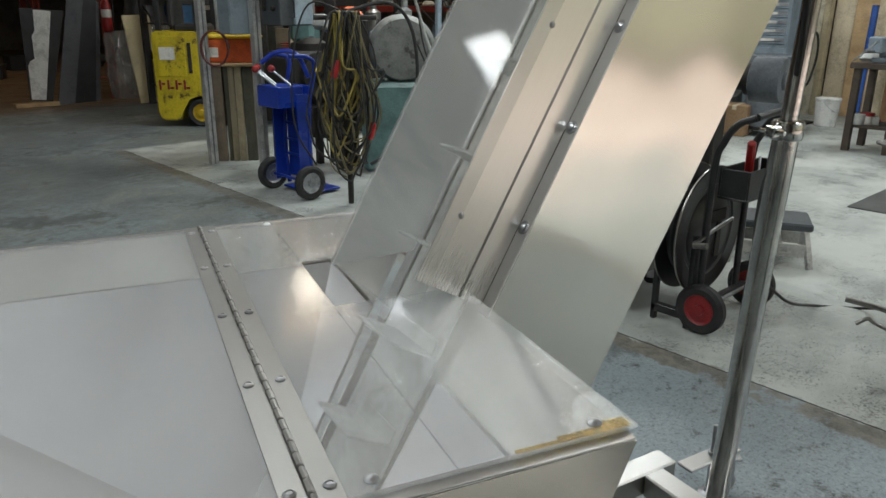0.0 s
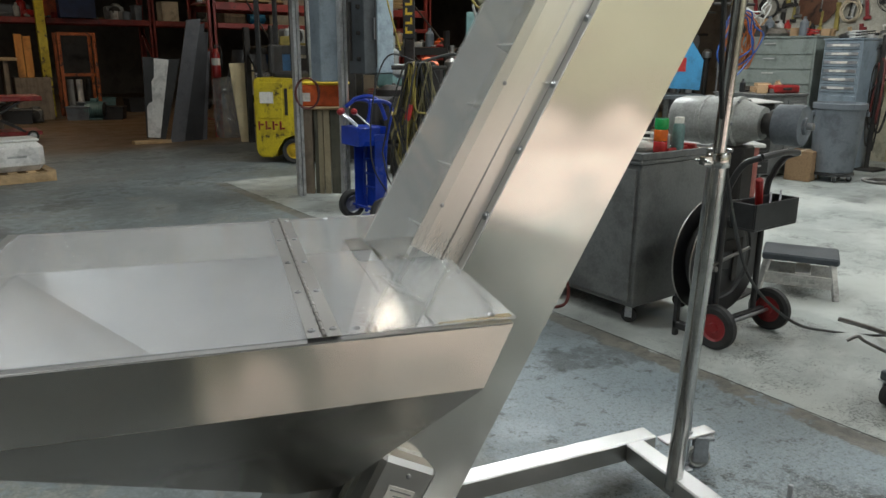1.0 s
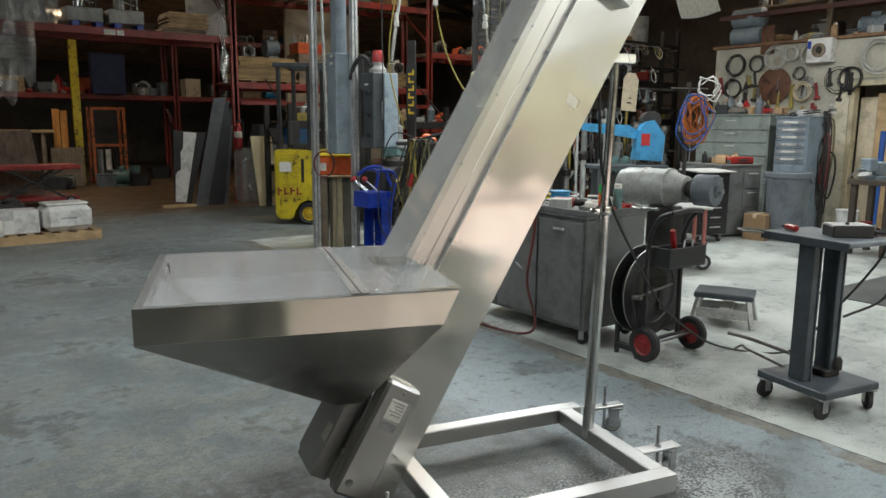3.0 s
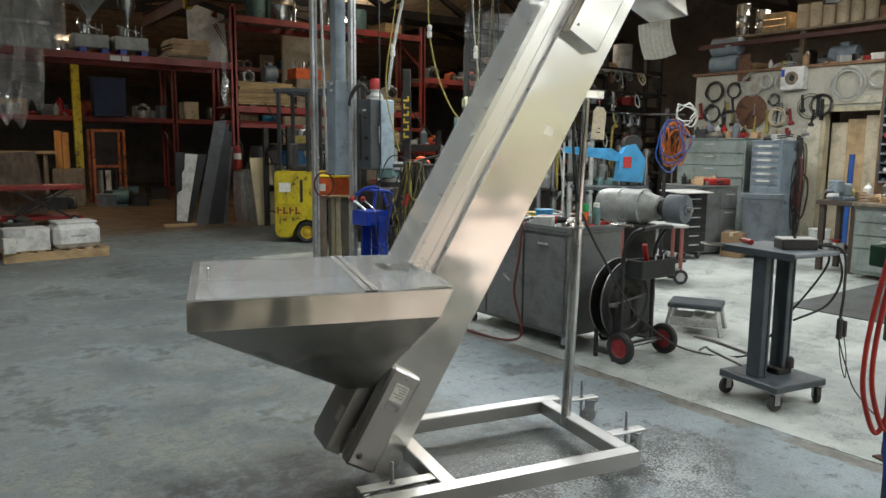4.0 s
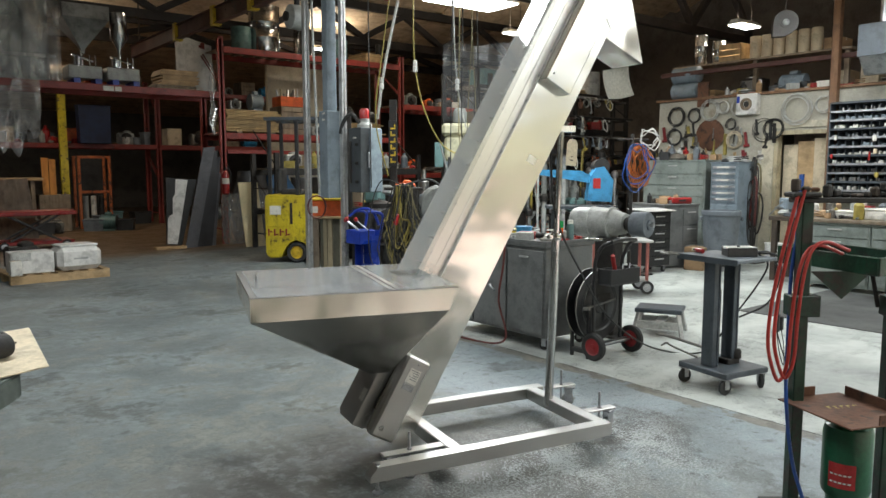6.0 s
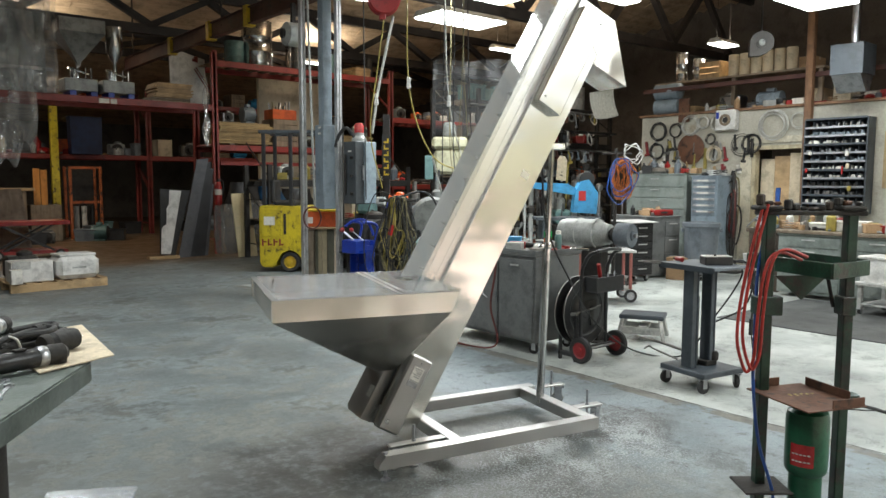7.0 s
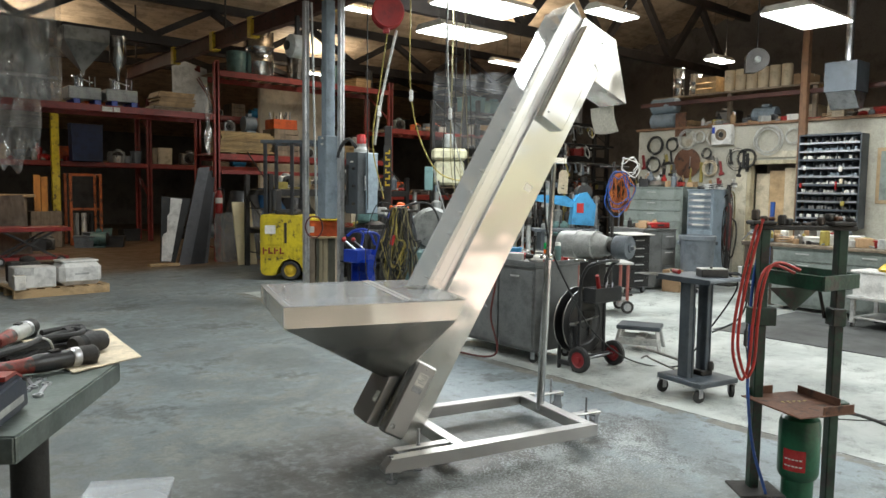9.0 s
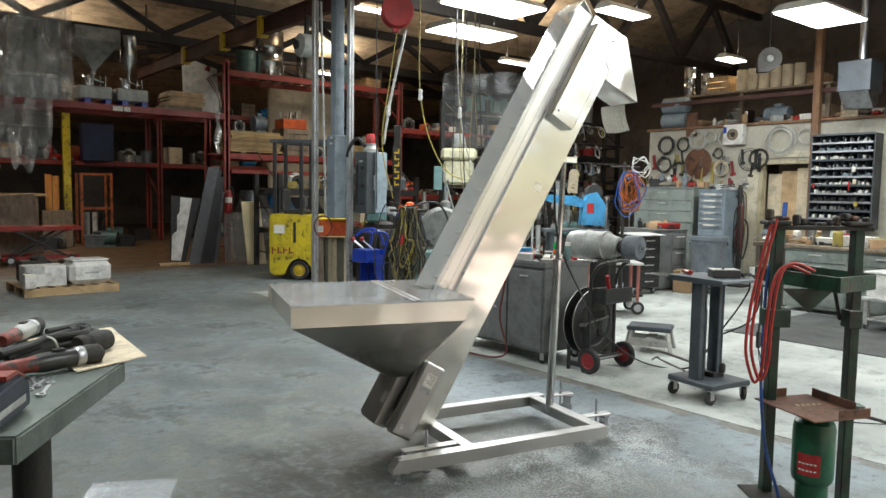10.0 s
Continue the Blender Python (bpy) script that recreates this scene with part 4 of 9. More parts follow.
for x0, x1, y0, y1 in ((-0.13, -0.08, 0.013, 0.019), (-0.08, -0.03, 0.013, 0.024), (-0.03, 0.004, 0.013, 0.03)):
    bx(bm, x0, x1, y0, y1, LZ + 0.0052, LZ + 0.0058, 0.0002)
part("glue_stain", bm, clear("yellow_glue", (0.86, 0.74, 0.45), 0.3, 0.08), hopper, "yellowed glue stain at the rim")

# tag on a wire
t = thing("inspection_tag", "manila paper tag hanging on a wire", "tag", CONV @ pose(0.815, 0.0, 1.6, 0, 4, 6))
bm = nb()
prism(bm, [(-0.042, 0), (0.042, 0), (0.042, 0.13), (0.022, 0.155), (-0.022, 0.155), (-0.042, 0.13)], 0, 0.001)
part("tag_card", bm, manila, t)
bm = nb()
pipe(bm, [(0, 0, 0.145), (-0.005, 0.01, 0.19), (-0.02, 0.02, 0.24), (-0.05, 0.03, 0.27)], 0.0012, 6)
part("tag_wire", bm, zinc, t)
bm = nb()
bx(bm, -0.012, 0.012, -0.0006, -0.0002, 0.03, 0.036, 0.0001)
bx(bm, -0.004, 0.01, -0.0006, -0.0002, 0.05, 0.055, 0.0001)
part("pen_marks", bm, soot, t, "dark pen marks")

# ---- small repeated builders ----
def wheel(parent, x, y, z, r, w, axis_turn, tyre=None, hub=None, label="", hubr=0.62):
    """A wheel with its axle along the local x axis turned by axis_turn about z."""
    m = pose(x, y, z, 0, 0, axis_turn) @ pose(0, 0, 0, 0, 90, 0)
    bm = nb()
    lathe(bm, [(r * hubr, -w * 0.42), (r * 0.86, -w / 2), (r, -w * 0.3), (r, w * 0.3), (r * 0.86, w / 2), (r * hubr, w * 0.42)], 28, m, False)
    lathe(bm, [(r * hubr, w * 0.42), (r * hubr, -w * 0.42)], 28, m, False)
    t = part("wheel", bm, tyre or rubber, parent, label)
    bm = nb()
    lathe(bm, [(0.006, -w * 0.5), (r * 0.2, -w * 0.48), (r * 0.22, -w * 0.25), (r * hubr * 0.85, -w * 0.2), (r * hubr, -w * 0.36), (r * hubr, w * 0.36), (r * hubr * 0.85, w * 0.2), (r * 0.22, w * 0.25), (r * 0.2, w * 0.48), (0.006, w * 0.5)], 28, m)
    part("hub", bm, hub or zinc, t)
    return t


def small_castor(parent, x, y, r=0.045, top=0.12, turn=0):
    bm = nb()
    m = pose(x, y, 0, 0, 0, turn)
    for s in (-1, 1):
        bx(bm, -0.02, 0.02, s * 0.022 - 0.002, s * 0.022 + 0.002, r * 0.8, top, 0.001, m)
    bx(bm, -0.04, 0.04, -0.035, 0.035, top - 0.006, top, 0.001, m)
    c = part("castor", bm, zinc, parent)
    part("castor_wheel", lathe(nb(), [(r * 0.8, -0.015), (r, -0.01), (r, 0.01), (r * 0.8, 0.015)], 20, m @ pose(0, 0, r, 90)), rubber, c)
    return c


def bar_handle(parent, x0, x1, y, z, m=None, mat=None):
    bm = nb()
    bx(bm, x0, x1, y - 0.022, y - 0.014, z - 0.009, z + 0.009, 0.003, m)
    for x in (x0 + 0.01, x1 - 0.02):
        bx(bm, x, x + 0.01, y - 0.015, y, z - 0.006, z + 0.006, 0.001, m)
    return part("handle", bm, mat or alu, parent, "bright bar handle")


def cabinet(name, label, m, w, d, h, mat, drawers, z0=0.0, castors=True, doors=(), group="", handle=True, topmat=None):
    """A steel cabinet whose front faces -y: drawers and doors are (x0, x1, z0, z1)."""
    t = thing(name, label, "cabinet", m, group)
    part("body", bx(nb(), 0, w, 0.012, d, z0, h, 0.006), mat, t)
    part("top", bx(nb(), -0.01, w + 0.01, -0.008, d + 0.01, h, h + 0.025, 0.005), topmat or mat, t)
    for kind, items in (("drawer", drawers), ("door", doors)):
        for x0, x1, a, b in items:
            f = part(kind, bx(nb(), x0 + 0.003, x1 - 0.003, -0.004, 0.011, a + 0.003, b - 0.003, 0.003), mat, t)
            if handle:
                cx = (x0 + x1) / 2
                hw = min(0.09, (x1 - x0) * 0.3)
                if kind == "drawer":
                    bar_handle(f, cx - hw, cx + hw, -0.004, b - min(0.045, (b - a) * 0.4))
                else:
                    bar_handle(f, cx - hw * 0.6, cx + hw * 0.6, -0.004, b - 0.06)
    if castors:
        for x in (0.07, w - 0.07):
            for y in (0.08, d - 0.08):
                small_castor(t, x, y, 0.045, z0 + 0.001, 20 * x)
    return t


# ---- grey roller cabinet ----
cab_m = pose(2.26, 2.86, 0, 0, 0, -90)
# front faces -x: local x runs towards -y
rc = cabinet("roller_cabinet", "dark grey steel workbench cabinet on castors", cab_m, 1.28, 0.62, 0.905, grey_paint,
             [(0.02, 0.34, 0.70, 0.88), (0.02, 0.34, 0.52, 0.69), (0.02, 0.34, 0.34, 0.51), (0.02, 0.34, 0.14, 0.33)],
             0.115, True, [(0.36, 0.80, 0.14, 0.88), (0.82, 1.26, 0.14, 0.88)])
bm = nb()
for a in ((-0.015, 1.295, -0.012, 0.0, 0.93, 0.965), (-0.015, 1.295, 0.63, 0.642, 0.93, 0.965), (-0.015, -0.003, 0, 0.63, 0.93, 0.965), (1.283, 1.295, 0, 0.63, 0.93, 0.965)):
    bx(bm, *a, 0.002)
part("tray_lip", bm, grey_paint, rc)
bm = nb()
pipe(bm, [(0.62, -0.02, 0.52), (0.62, -0.045, 0.52), (0.66, -0.05, 0.50), (0.70, -0.05, 0.48)], 0.008, 8)
part("latch", bm, zinc, rc, "bright lever latch")

def on_cab(x, y, z=0.932):
    return cab_m @ pose(x, y, z)

t = thing("signal_lamp", "stacked green, orange and red signal lamp on the cabinet", "signal lamp", on_cab(1.16, 0.30))
for i, mt in enumerate((red_lamp, orange_lamp, green_lamp)):
    z = 0.01 + i * 0.062
    part("lens", lathe(nb(), [(0.036, z), (0.038, z + 0.004), (0.038, z + 0.056), (0.036, z + 0.06)], 20), mt, t)
part("base", lathe(nb(), [(0.042, 0), (0.042, 0.01)], 20), black, t)
t = thing("spray_can", "pale green spray can on the cabinet", "can", on_cab(1.2, 0.40))
part("can", lathe(nb(), [(0.032, 0), (0.033, 0.004), (0.033, 0.15), (0.022, 0.168)], 20), teal, t)
part("cap", lathe(nb(), [(0.026, 0.166), (0.026, 0.195), (0.022, 0.2)], 16), paper, t)
t = thing("plastic_tub", "light blue plastic tub on the cabinet", "tub", on_cab(0.72, 0.30))
part("tub_body", lathe(nb(), [(0.065, 0), (0.075, 0.11), (0.08, 0.11), (0.08, 0.12)], 20), sky_blue, t)
def power_drill(m, label, mat):
    t = thing("power_drill", label, "drill", m)
    bm = nb()
    rod(bm, (-0.09, 0, 0.05), (0.07, 0, 0.05), 0.036, 16, None, 0.008)
    bx(bm, -0.085, -0.04, -0.02, 0.02, 0.0, 0.05, 0.01, pose(0, -0.02, 0, 60, 0, 0))
    part("drill_body", bm, mat, t)
    bm = nb()
    lathe(bm, [(0.024, 0.0), (0.026, 0.02), (0.022, 0.06), (0.012, 0.075)], 16, pose(0.07, 0, 0.05, 0, 90, 0))
    part("chuck", bm, soot, t)
    bm = nb()
    bx(bm, -0.03, 0.03, -0.14, -0.03, 0.005, 0.045, 0.012)
    part("drill_grip", bm, black, t)
    return t
power_drill(on_cab(0.86, 0.22) @ pose(0, 0, 0, 0, 0, 30), "red and black power drill lying on the cabinet", red_paint)
power_drill(on_cab(0.52, 0.36) @ pose(0, 0, 0, 0, 0, 200), "yellow and black power drill on the cabinet", yellow_clean)
single("rag", lathe(nb(), [(0.06, 0), (0.075, 0.02), (0.05, 0.05), (0.015, 0.06)], 9, pose(0, 0, 0, 0, 0, 20) @ Matrix.Diagonal((1.4, 0.9, 1, 1))), paper, "crumpled pale rag on the cabinet", "rag", on_cab(1.0, 0.34))
single("steel_bar", rod(nb(), (-0.22, 0, 0.012), (0.22, 0.06, 0.03), 0.011, 12), chrome, "bright steel bar lying on the cabinet", "bar", on_cab(1.22, 0.5))
single("parts_tray", bx(nb(), -0.14, 0.14, -0.09, 0.09, 0, 0.035, 0.006), black, "black parts tray on the cabinet", "tray", on_cab(0.66, 0.2))
bm = nb()
pipe(bm, [(2.24, 2.02, 0.97), (2.19, 2.0, 0.93), (2.18, 2.02, 0.7), (2.17, 2.06, 0.4), (2.19, 1.98, 0.1), (2.14, 2.06, 0.012), (2.06, 2.35, 0.01), (2.08, 2.8, 0.01), (2.2, 3.3, 0.01)], 0.010, 8)
single("air_hose", bm, maroon_hose, "dark red air hose hanging down the cabinet to the floor", "hose")
bm = nb()
pipe(bm, [(0.95, 0.30, 1.70), (1.02, 0.31, 1.29), (1.60, 0.60, 0.86), (2.12, 0.80, 0.48), (2.62, 0.86, 0.18), (3.10, 0.90, 0.012), (3.25, 0.72, 0.012), (3.05, 0.46, 0.16), (2.88, 0.22, 0.42), (2.84, 0.0, 0.72), (2.80, -0.10, 0.90), (2.72, -0.06, 0.985)], 0.007, 8)
single("power_cable", bm, rubber, "black power cable trailing between the conveyor and lift table", "cable")

# ---- hose reel cart ----
hub_red = pbr("dull_red_hub", (0.30, 0.022, 0.025), (0.22, 0.018, 0.02), (0.4, 0.55), 0, 6, 0.05, 90, c3=(0.1, 0.02, 0.02), patch=0.66)
rl = thing("hose_reel_cart", "black hose reel cart with red-hubbed wheels", "cart", pose(2.64, 1.14, 0))
for x in (-0.25, 0.25):
    wheel(rl, x, 0, 0.117, 0.117, 0.05, 0, rubber, hub_red, "black tyre")
part("axle", rod(nb(), (-0.25, 0, 0.117), (0.25, 0, 0.117), 0.010, 10), zinc, rl)
for y, sg in ((0.10, -1), (0.205, 1)):
    bm = nb()
    lathe(bm, [(0.02, 0.010), (0.065, 0.010), (0.072, 0.003), (0.185, 0.002), (0.195, -0.005), (0.215, -0.005), (0.225, 0.002), (0.288, 0.002), (0.298, 0.006), (0.304, 0.004), (0.304, -0.004), (0.288, -0.006), (0.02, -0.008)], 56, pose(-0.06, y, 0.435, 90 if sg < 0 else -90))
    fl = part("reel_flange", bm, black, rl, "smooth black pressed steel reel flange")
    part("flange_rim", lathe(nb(), [(0.3045, -0.004), (0.3075, -0.002), (0.3075, 0.003), (0.3045, 0.005)], 56, pose(-0.06, y, 0.435, 90 if sg < 0 else -90), False), steel_dark, fl, "worn bright rim")
for k in range(4):
    r = 0.20 + 0.01 * (k % 3)
    bm = nb()
    pipe(bm, [(-0.06 + r * math.cos(2 * math.pi * a / 16), 0.118 + 0.022 * k + 0.001 * a, 0.435 + r * math.sin(2 * math.pi * a / 16)) for a in range(17)], 0.012, 8, None, 3)
    part("hose_turn", bm, rubber, rl, "coiled black hose")
for a in ((-0.10, 0.06, 0.085, 0.089, 0.47, 0.53), (-0.02, 0.02, 0.080, 0.089, 0.30, 0.47)):
    part("hub_bracket", bx(nb(), *a, 0.002), soot, rl)
bm = nb()
for x in (-0.22, 0.13):
    pipe(bm, [(x, 0.03, 0.10), (x, 0.03, 0.74), (x, 0.0, 0.88), (x * 0.97, -0.05, 0.96), (x * 0.9, -0.12, 0.995)], 0.016, 10)
pipe(bm, [(-0.198, -0.12, 0.995), (-0.04, -0.14, 1.01), (0.117, -0.12, 0.995)], 0.016, 10, None, 4)
part("upright", bm, black, rl, "bent black tube handle")
bm = nb()
for a in ((-0.20, 0.18, -0.125, -0.115, 0.64, 0.765), (-0.20, 0.18, 0.005, 0.015, 0.64, 0.765), (-0.20, -0.19, -0.115, 0.005, 0.64, 0.765), (0.17, 0.18, -0.115, 0.005, 0.64, 0.765), (-0.20, 0.18, -0.125, 0.015, 0.63, 0.64)):
    bx(bm, *a, 0.003)
part("tool_box", bm, black, rl, "open black tool box")
bm = nb()
rod(bm, (-0.06, -0.05, 0.74), (-0.13, -0.08, 0.88), 0.019, 10, None, 0.005)
rod(bm, (-0.04, -0.04, 0.65), (-0.06, -0.05, 0.74), 0.008, 8)
part("grip", bm, red_paint, rl, "red tool grip")
for x in (0.05, 0.14):
    part("tool_shank", rod(nb(), (x - 0.03, -0.06, 0.66), (x + 0.01, -0.04, 0.79), 0.006, 8), zinc, rl)
bm = nb()
for y in (0.05, 0.225):
    bx(bm, -0.26, -0.23, y, y + 0.025, 0.0, 0.45, 0.003)
bx(bm, -0.26, 0.2, 0.0, 0.03, 0.10, 0.14, 0.003)
bx(bm, -0.26, -0.22, 0.0, 0.25, 0.04, 0.08, 0.003)
bx(bm, -0.24, 0.1, 0.222, 0.245, 0.425, 0.45, 0.003)
part("stand", bm, black, rl, "black welded stand")
bm = nb()
pipe(bm, [(0.10, 0.07, 0.47), (-0.06, 0.06, 0.455), (-0.3, 0.02, 0.45), (-0.38, 0.0, 0.46)], 0.009, 8)
rod(bm, (-0.38, 0.0, 0.45), (-0.38, -0.06, 0.46), 0.014, 10)
part("crank", bm, steel_dark, rl, "bare steel crank handle")

# ---- step stool ----
st = thing("step_stool", "scuffed aluminium step stool with a dark tread", "step stool", pose(3.50, 1.545, 0, 0, 0, -62))
part("tread", bx(nb(), -0.02, 0.42, -0.01, 0.31, 0.212, 0.256, 0.010), slate, st, "scuffed dark grey tread")
for x in (0.02, 0.38):
    for y, s in ((0.02, -1), (0.28, 1)):
        bm = nb()
        bx(bm, -0.02, 0.02, -0.012, 0.012, 0, 0.236, 0.003, to((x + (0.045 if x > 0.2 else -0.045), y + s * 0.06, 0.0), (x, y, 0.23)))
        part("leg", bm, alu, st)
for y in (0.0, 0.29):
    part("rail", bx(nb(), 0.01, 0.39, y - 0.03, y - 0.018, 0.065, 0.14, 0.003), alu, st, "white rail with a worn label")
part("brace", bx(nb(), 0.18, 0.27, -0.02, 0.29, 0.13, 0.15, 0.003), alu, st)
bm = nb()
for k in range(4):
    bx(bm, 0.12 + k * 0.045, 0.16 + k * 0.045, -0.0325, -0.0305, 0.085 + 0.008 * (k % 2), 0.12, 0.0005)
part("lettering", bm, motor_grey, st, "faded unreadable lettering")

# ---- lift table ----
lt = thing("lift_table", "dark slate hydraulic lift table on castors", "lift table", pose(2.60, 0.11, 0, 0, 0, -10))
part("base", bx(nb(), -0.22, 0.22, -0.23, 0.21, 0.118, 0.16, 0.006), slate, lt, "worn slate base plate")
for x in (-0.18, 0.19):
    for y in (-0.19, 0.18):
        small_castor(lt, x, y, 0.052, 0.118, 25 + 160 * x)
for x, w in ((-0.14, 0.024), (0.062, 0.02)):
    bm = nb()
    bx(bm, x - w, x + w, -0.05, 0.05, 0.16, 0.935, 0.004)
    part("mast", bm, slate, lt, "slate steel channel mast")
    part("mast_lip", bx(nb(), x + w, x + w + 0.012, -0.056, -0.044, 0.16, 0.935, 0.002), slate, lt)
bm = nb()
lathe(bm, [(0.036, 0.165), (0.036, 0.70), (0.028, 0.715), (0.016, 0.72), (0.016, 0.935)], 20, pose(-0.04, 0.04, 0))
part("cylinder", bm, black, lt, "black hydraulic cylinder")
bm = nb()
bx(bm, 0.0, 0.12, -0.06, 0.04, 0.16, 0.20, 0.005)
lathe(bm, [(0.03, 0.2), (0.03, 0.25), (0.02, 0.27)], 14, pose(0.10, -0.05, 0))
part("pump", bm, soot, lt)
part("tabletop", bx(nb(), -0.20, 0.20, -0.27, 0.27, 0.936, 0.962, 0.006), plastic_grey, lt, "scuffed grey steel tabletop")
part("table_lip", bx(nb(), -0.205, -0.201, -0.27, 0.27, 0.92, 0.962, 0.001), slate, lt)
bm = nb()
pipe(bm, [(-0.17, 0.22, 0.950), (-0.24, 0.30, 0.952), (-0.25, 0.38, 0.952), (-0.19, 0.42, 0.952), (-0.08, 0.27, 0.95)], 0.007, 8)
part("push_handle", bm, steel_dark, lt, "bare tube push handle")
bm = nb()
pipe(bm, [(-0.05, 0.05, 0.25), (-0.18, 0.28, 0.31), (-0.24, 0.42, 0.325)], 0.011, 8)
pipe(bm, [(-0.12, 0.12, 0.19), (-0.2, 0.30, 0.25), (-0.22, 0.33, 0.27), (-0.25, 0.36, 0.245)], 0.008, 8)
part("pedal", bm, steel_dark, lt, "bent foot pedal")
cb = thing("control_box", "black control box with a pale top on the lift table", "control box", pose(2.62, 0.02, 0.962, 0, 0, -40))
part("case", bx(nb(), -0.105, 0.105, -0.07, 0.07, 0, 0.062, 0.005), black, cb)
part("lid", bx(nb(), -0.103, 0.103, -0.068, 0.068, 0.063, 0.067, 0.0015), alu, cb, "pale metal lid")
part("cable_gland", rod(nb(), (0.105, -0.02, 0.03), (0.135, -0.02, 0.03), 0.012, 12), black, cb)
part("button", lathe(nb(), [(0.010, 0.067), (0.010, 0.077), (0.007, 0.08)], 12, pose(-0.02, -0.03, 0)), soot, cb)
t = thing("air_tool", "small red air tool lying on the lift table", "air tool", pose(2.56, 0.30, 0.962, 0, 0, 60))
part("tool_body", rod(nb(), (-0.05, 0, 0.02), (0.05, 0, 0.02), 0.018, 12, None, 0.004), red_paint, t)
part("tool_nose", rod(nb(), (0.05, 0, 0.02), (0.09, 0, 0.02), 0.009, 10), soot, t)
bm = nb()
pipe(bm, [(2.70, -0.06, 0.99), (2.78, -0.13, 0.98), (2.83, -0.17, 0.80), (2.78, -0.12, 0.62), (2.62, 0.0, 0.52)], 0.007, 8)
pipe(bm, [(2.70, -0.07, 0.99), (2.76, -0.20, 0.96), (2.72, -0.24, 0.75), (2.70, -0.24, 0.56)], 0.008, 8)
single("control_cable", bm, rubber, "black cables looping off the lift table", "cable")
t = thing("cable_clamp", "pair of black cable plugs hanging off the table", "plug", None)
part("plug_body", bx(nb(), 2.685, 2.72, -0.255, -0.225, 0.44, 0.57, 0.008), rubber, t)
part("plug_body", bx(nb(), 2.725, 2.755, -0.262, -0.235, 0.45, 0.55, 0.006), rubber, t)
bm = nb()
pipe(bm, [(2.70, -0.24, 0.45), (2.72, -0.28, 0.30), (2.74, -0.36, 0.12), (2.70, -0.6, 0.008), (2.9, -1.0, 0.008), (3.3, -1.3, 0.008)], 0.004, 6)
part("lead", bm, rubber, t)
bm = nb()
pipe(bm, [(2.74, -0.25, 0.46), (2.79, -0.25, 0.33), (2.76, -0.27, 0.2), (2.71, -0.26, 0.30), (2.70, -0.24, 0.45)], 0.003, 6)
part("lead", bm, rubber, t)

# ---- green press ----
PRS = pose(0.469, -1.45, 0, 0, 0, math.degrees(math.atan2(-0.634, 0.773)))
pr = thing("workshop_press", "worn green steel workshop press frame with hoses", "press", PRS)
for x in (0.0, 0.345):
    bm = nb()
    bx(bm, x - 0.021, x + 0.021, -0.026, 0.026, 0, 1.47, 0.004)
    part("press_post", bm, green, pr, "worn dark green channel post")
part("head_beam", bx(nb(), -0.05, 0.40, -0.035, 0.035, 1.455, 1.475, 0.004), soot, pr, "oily dark head plate")
for x in (-0.02, 0.33):
    part("head_cap", bx(nb(), x - 0.045, x + 0.06, -0.045, 0.045, 1.476, 1.495, 0.008), soot, pr)
u, v, w = Vector((0.559, -1.677, 0)), Vector((0.728, -1.224, 0)), Vector((0.844, -1.711, 0))
inv = PRS.inverted()
def bed_side(a, b, name="bed_channel"):
    a, b = inv @ a, inv @ b
    m = pose(a.x, a.y, 0, 0, 0, math.degrees(math.atan2(b.y - a.y, b.x - a.x)))
    ln = (b - a).length
    bm = bx(nb(), 0, ln, -0.006, 0.006, 1.195, 1.262, 0.003, m)
    bx(bm, 0, ln, 0.007, 0.04, 1.195, 1.203, 0.002, m)
    return part(name, bm, green if a.x > 0.1 and b.x > 0.1 else green_clean, pr, "chipped green bed channel")
x4 = v + w - u
for a, b in ((v, u), (u, w), (w, x4), (x4, v)):
    bed_side(a, b)
bm = nb()
m = pose(0.17, 0.02, 0)
prism(bm, [(-0.13, 1.195), (0.10, 1.195), (-0.01, 1.09)], -0.004, 0.004, m)
part("bed_gusset", bm, green, pr)
bm = nb()
rod(bm, (0.27, 0.02, 1.195), (0.30, 0.02, 1.06), 0.008, 8)
part("stay", bm, soot, pr)
for x in (0.0, 0.345):
    part("bed_bracket", bx(nb(), x - (0.034 if x else 0.05), x + (0.06 if not x else 0.026), -0.036, 0.036, 1.03, 1.11, 0.004), green, pr)
TR = pose(0.422, -1.404, 0, 0, 0, -112.5)
TRI = inv @ TR
bm = bx(nb(), 0, 0.35, 0, 0.29, 0.70, 0.706, 0.002, TRI)
tray = part("tray", bm, rust, pr, "rusty steel tray")
for a in ((0.0, 0.006, 0.03, 0.17, 0.706, 0.742), (0.03, 0.27, 0.284, 0.29, 0.706, 0.742), (0.344, 0.35, 0.12, 0.28, 0.706, 0.742)):
    part("tray_lip", bx(nb(), *a, 0.002, TRI), rust, tray)
bm = nb()
for k in range(5):
    bx(bm, 0.13 + 0.004 * k, 0.155 + 0.006 * (k % 2), 0.10 + k * 0.026, 0.106 + k * 0.026, 0.7065, 0.7072, 0.0002, TRI)
    bx(bm, 0.13 + 0.004 * k, 0.135 + 0.004 * k, 0.10 + k * 0.026, 0.118 + k * 0.026, 0.7065, 0.7072, 0.0002, TRI)
part("chalk_marks", bm, cable_yellow, tray, "yellow chalk marks")
part("tray_bracket", bx(nb(), 0.27, 0.385, -0.075, -0.02, 0.665, 0.699, 0.004), green_clean, pr)
bm = nb()
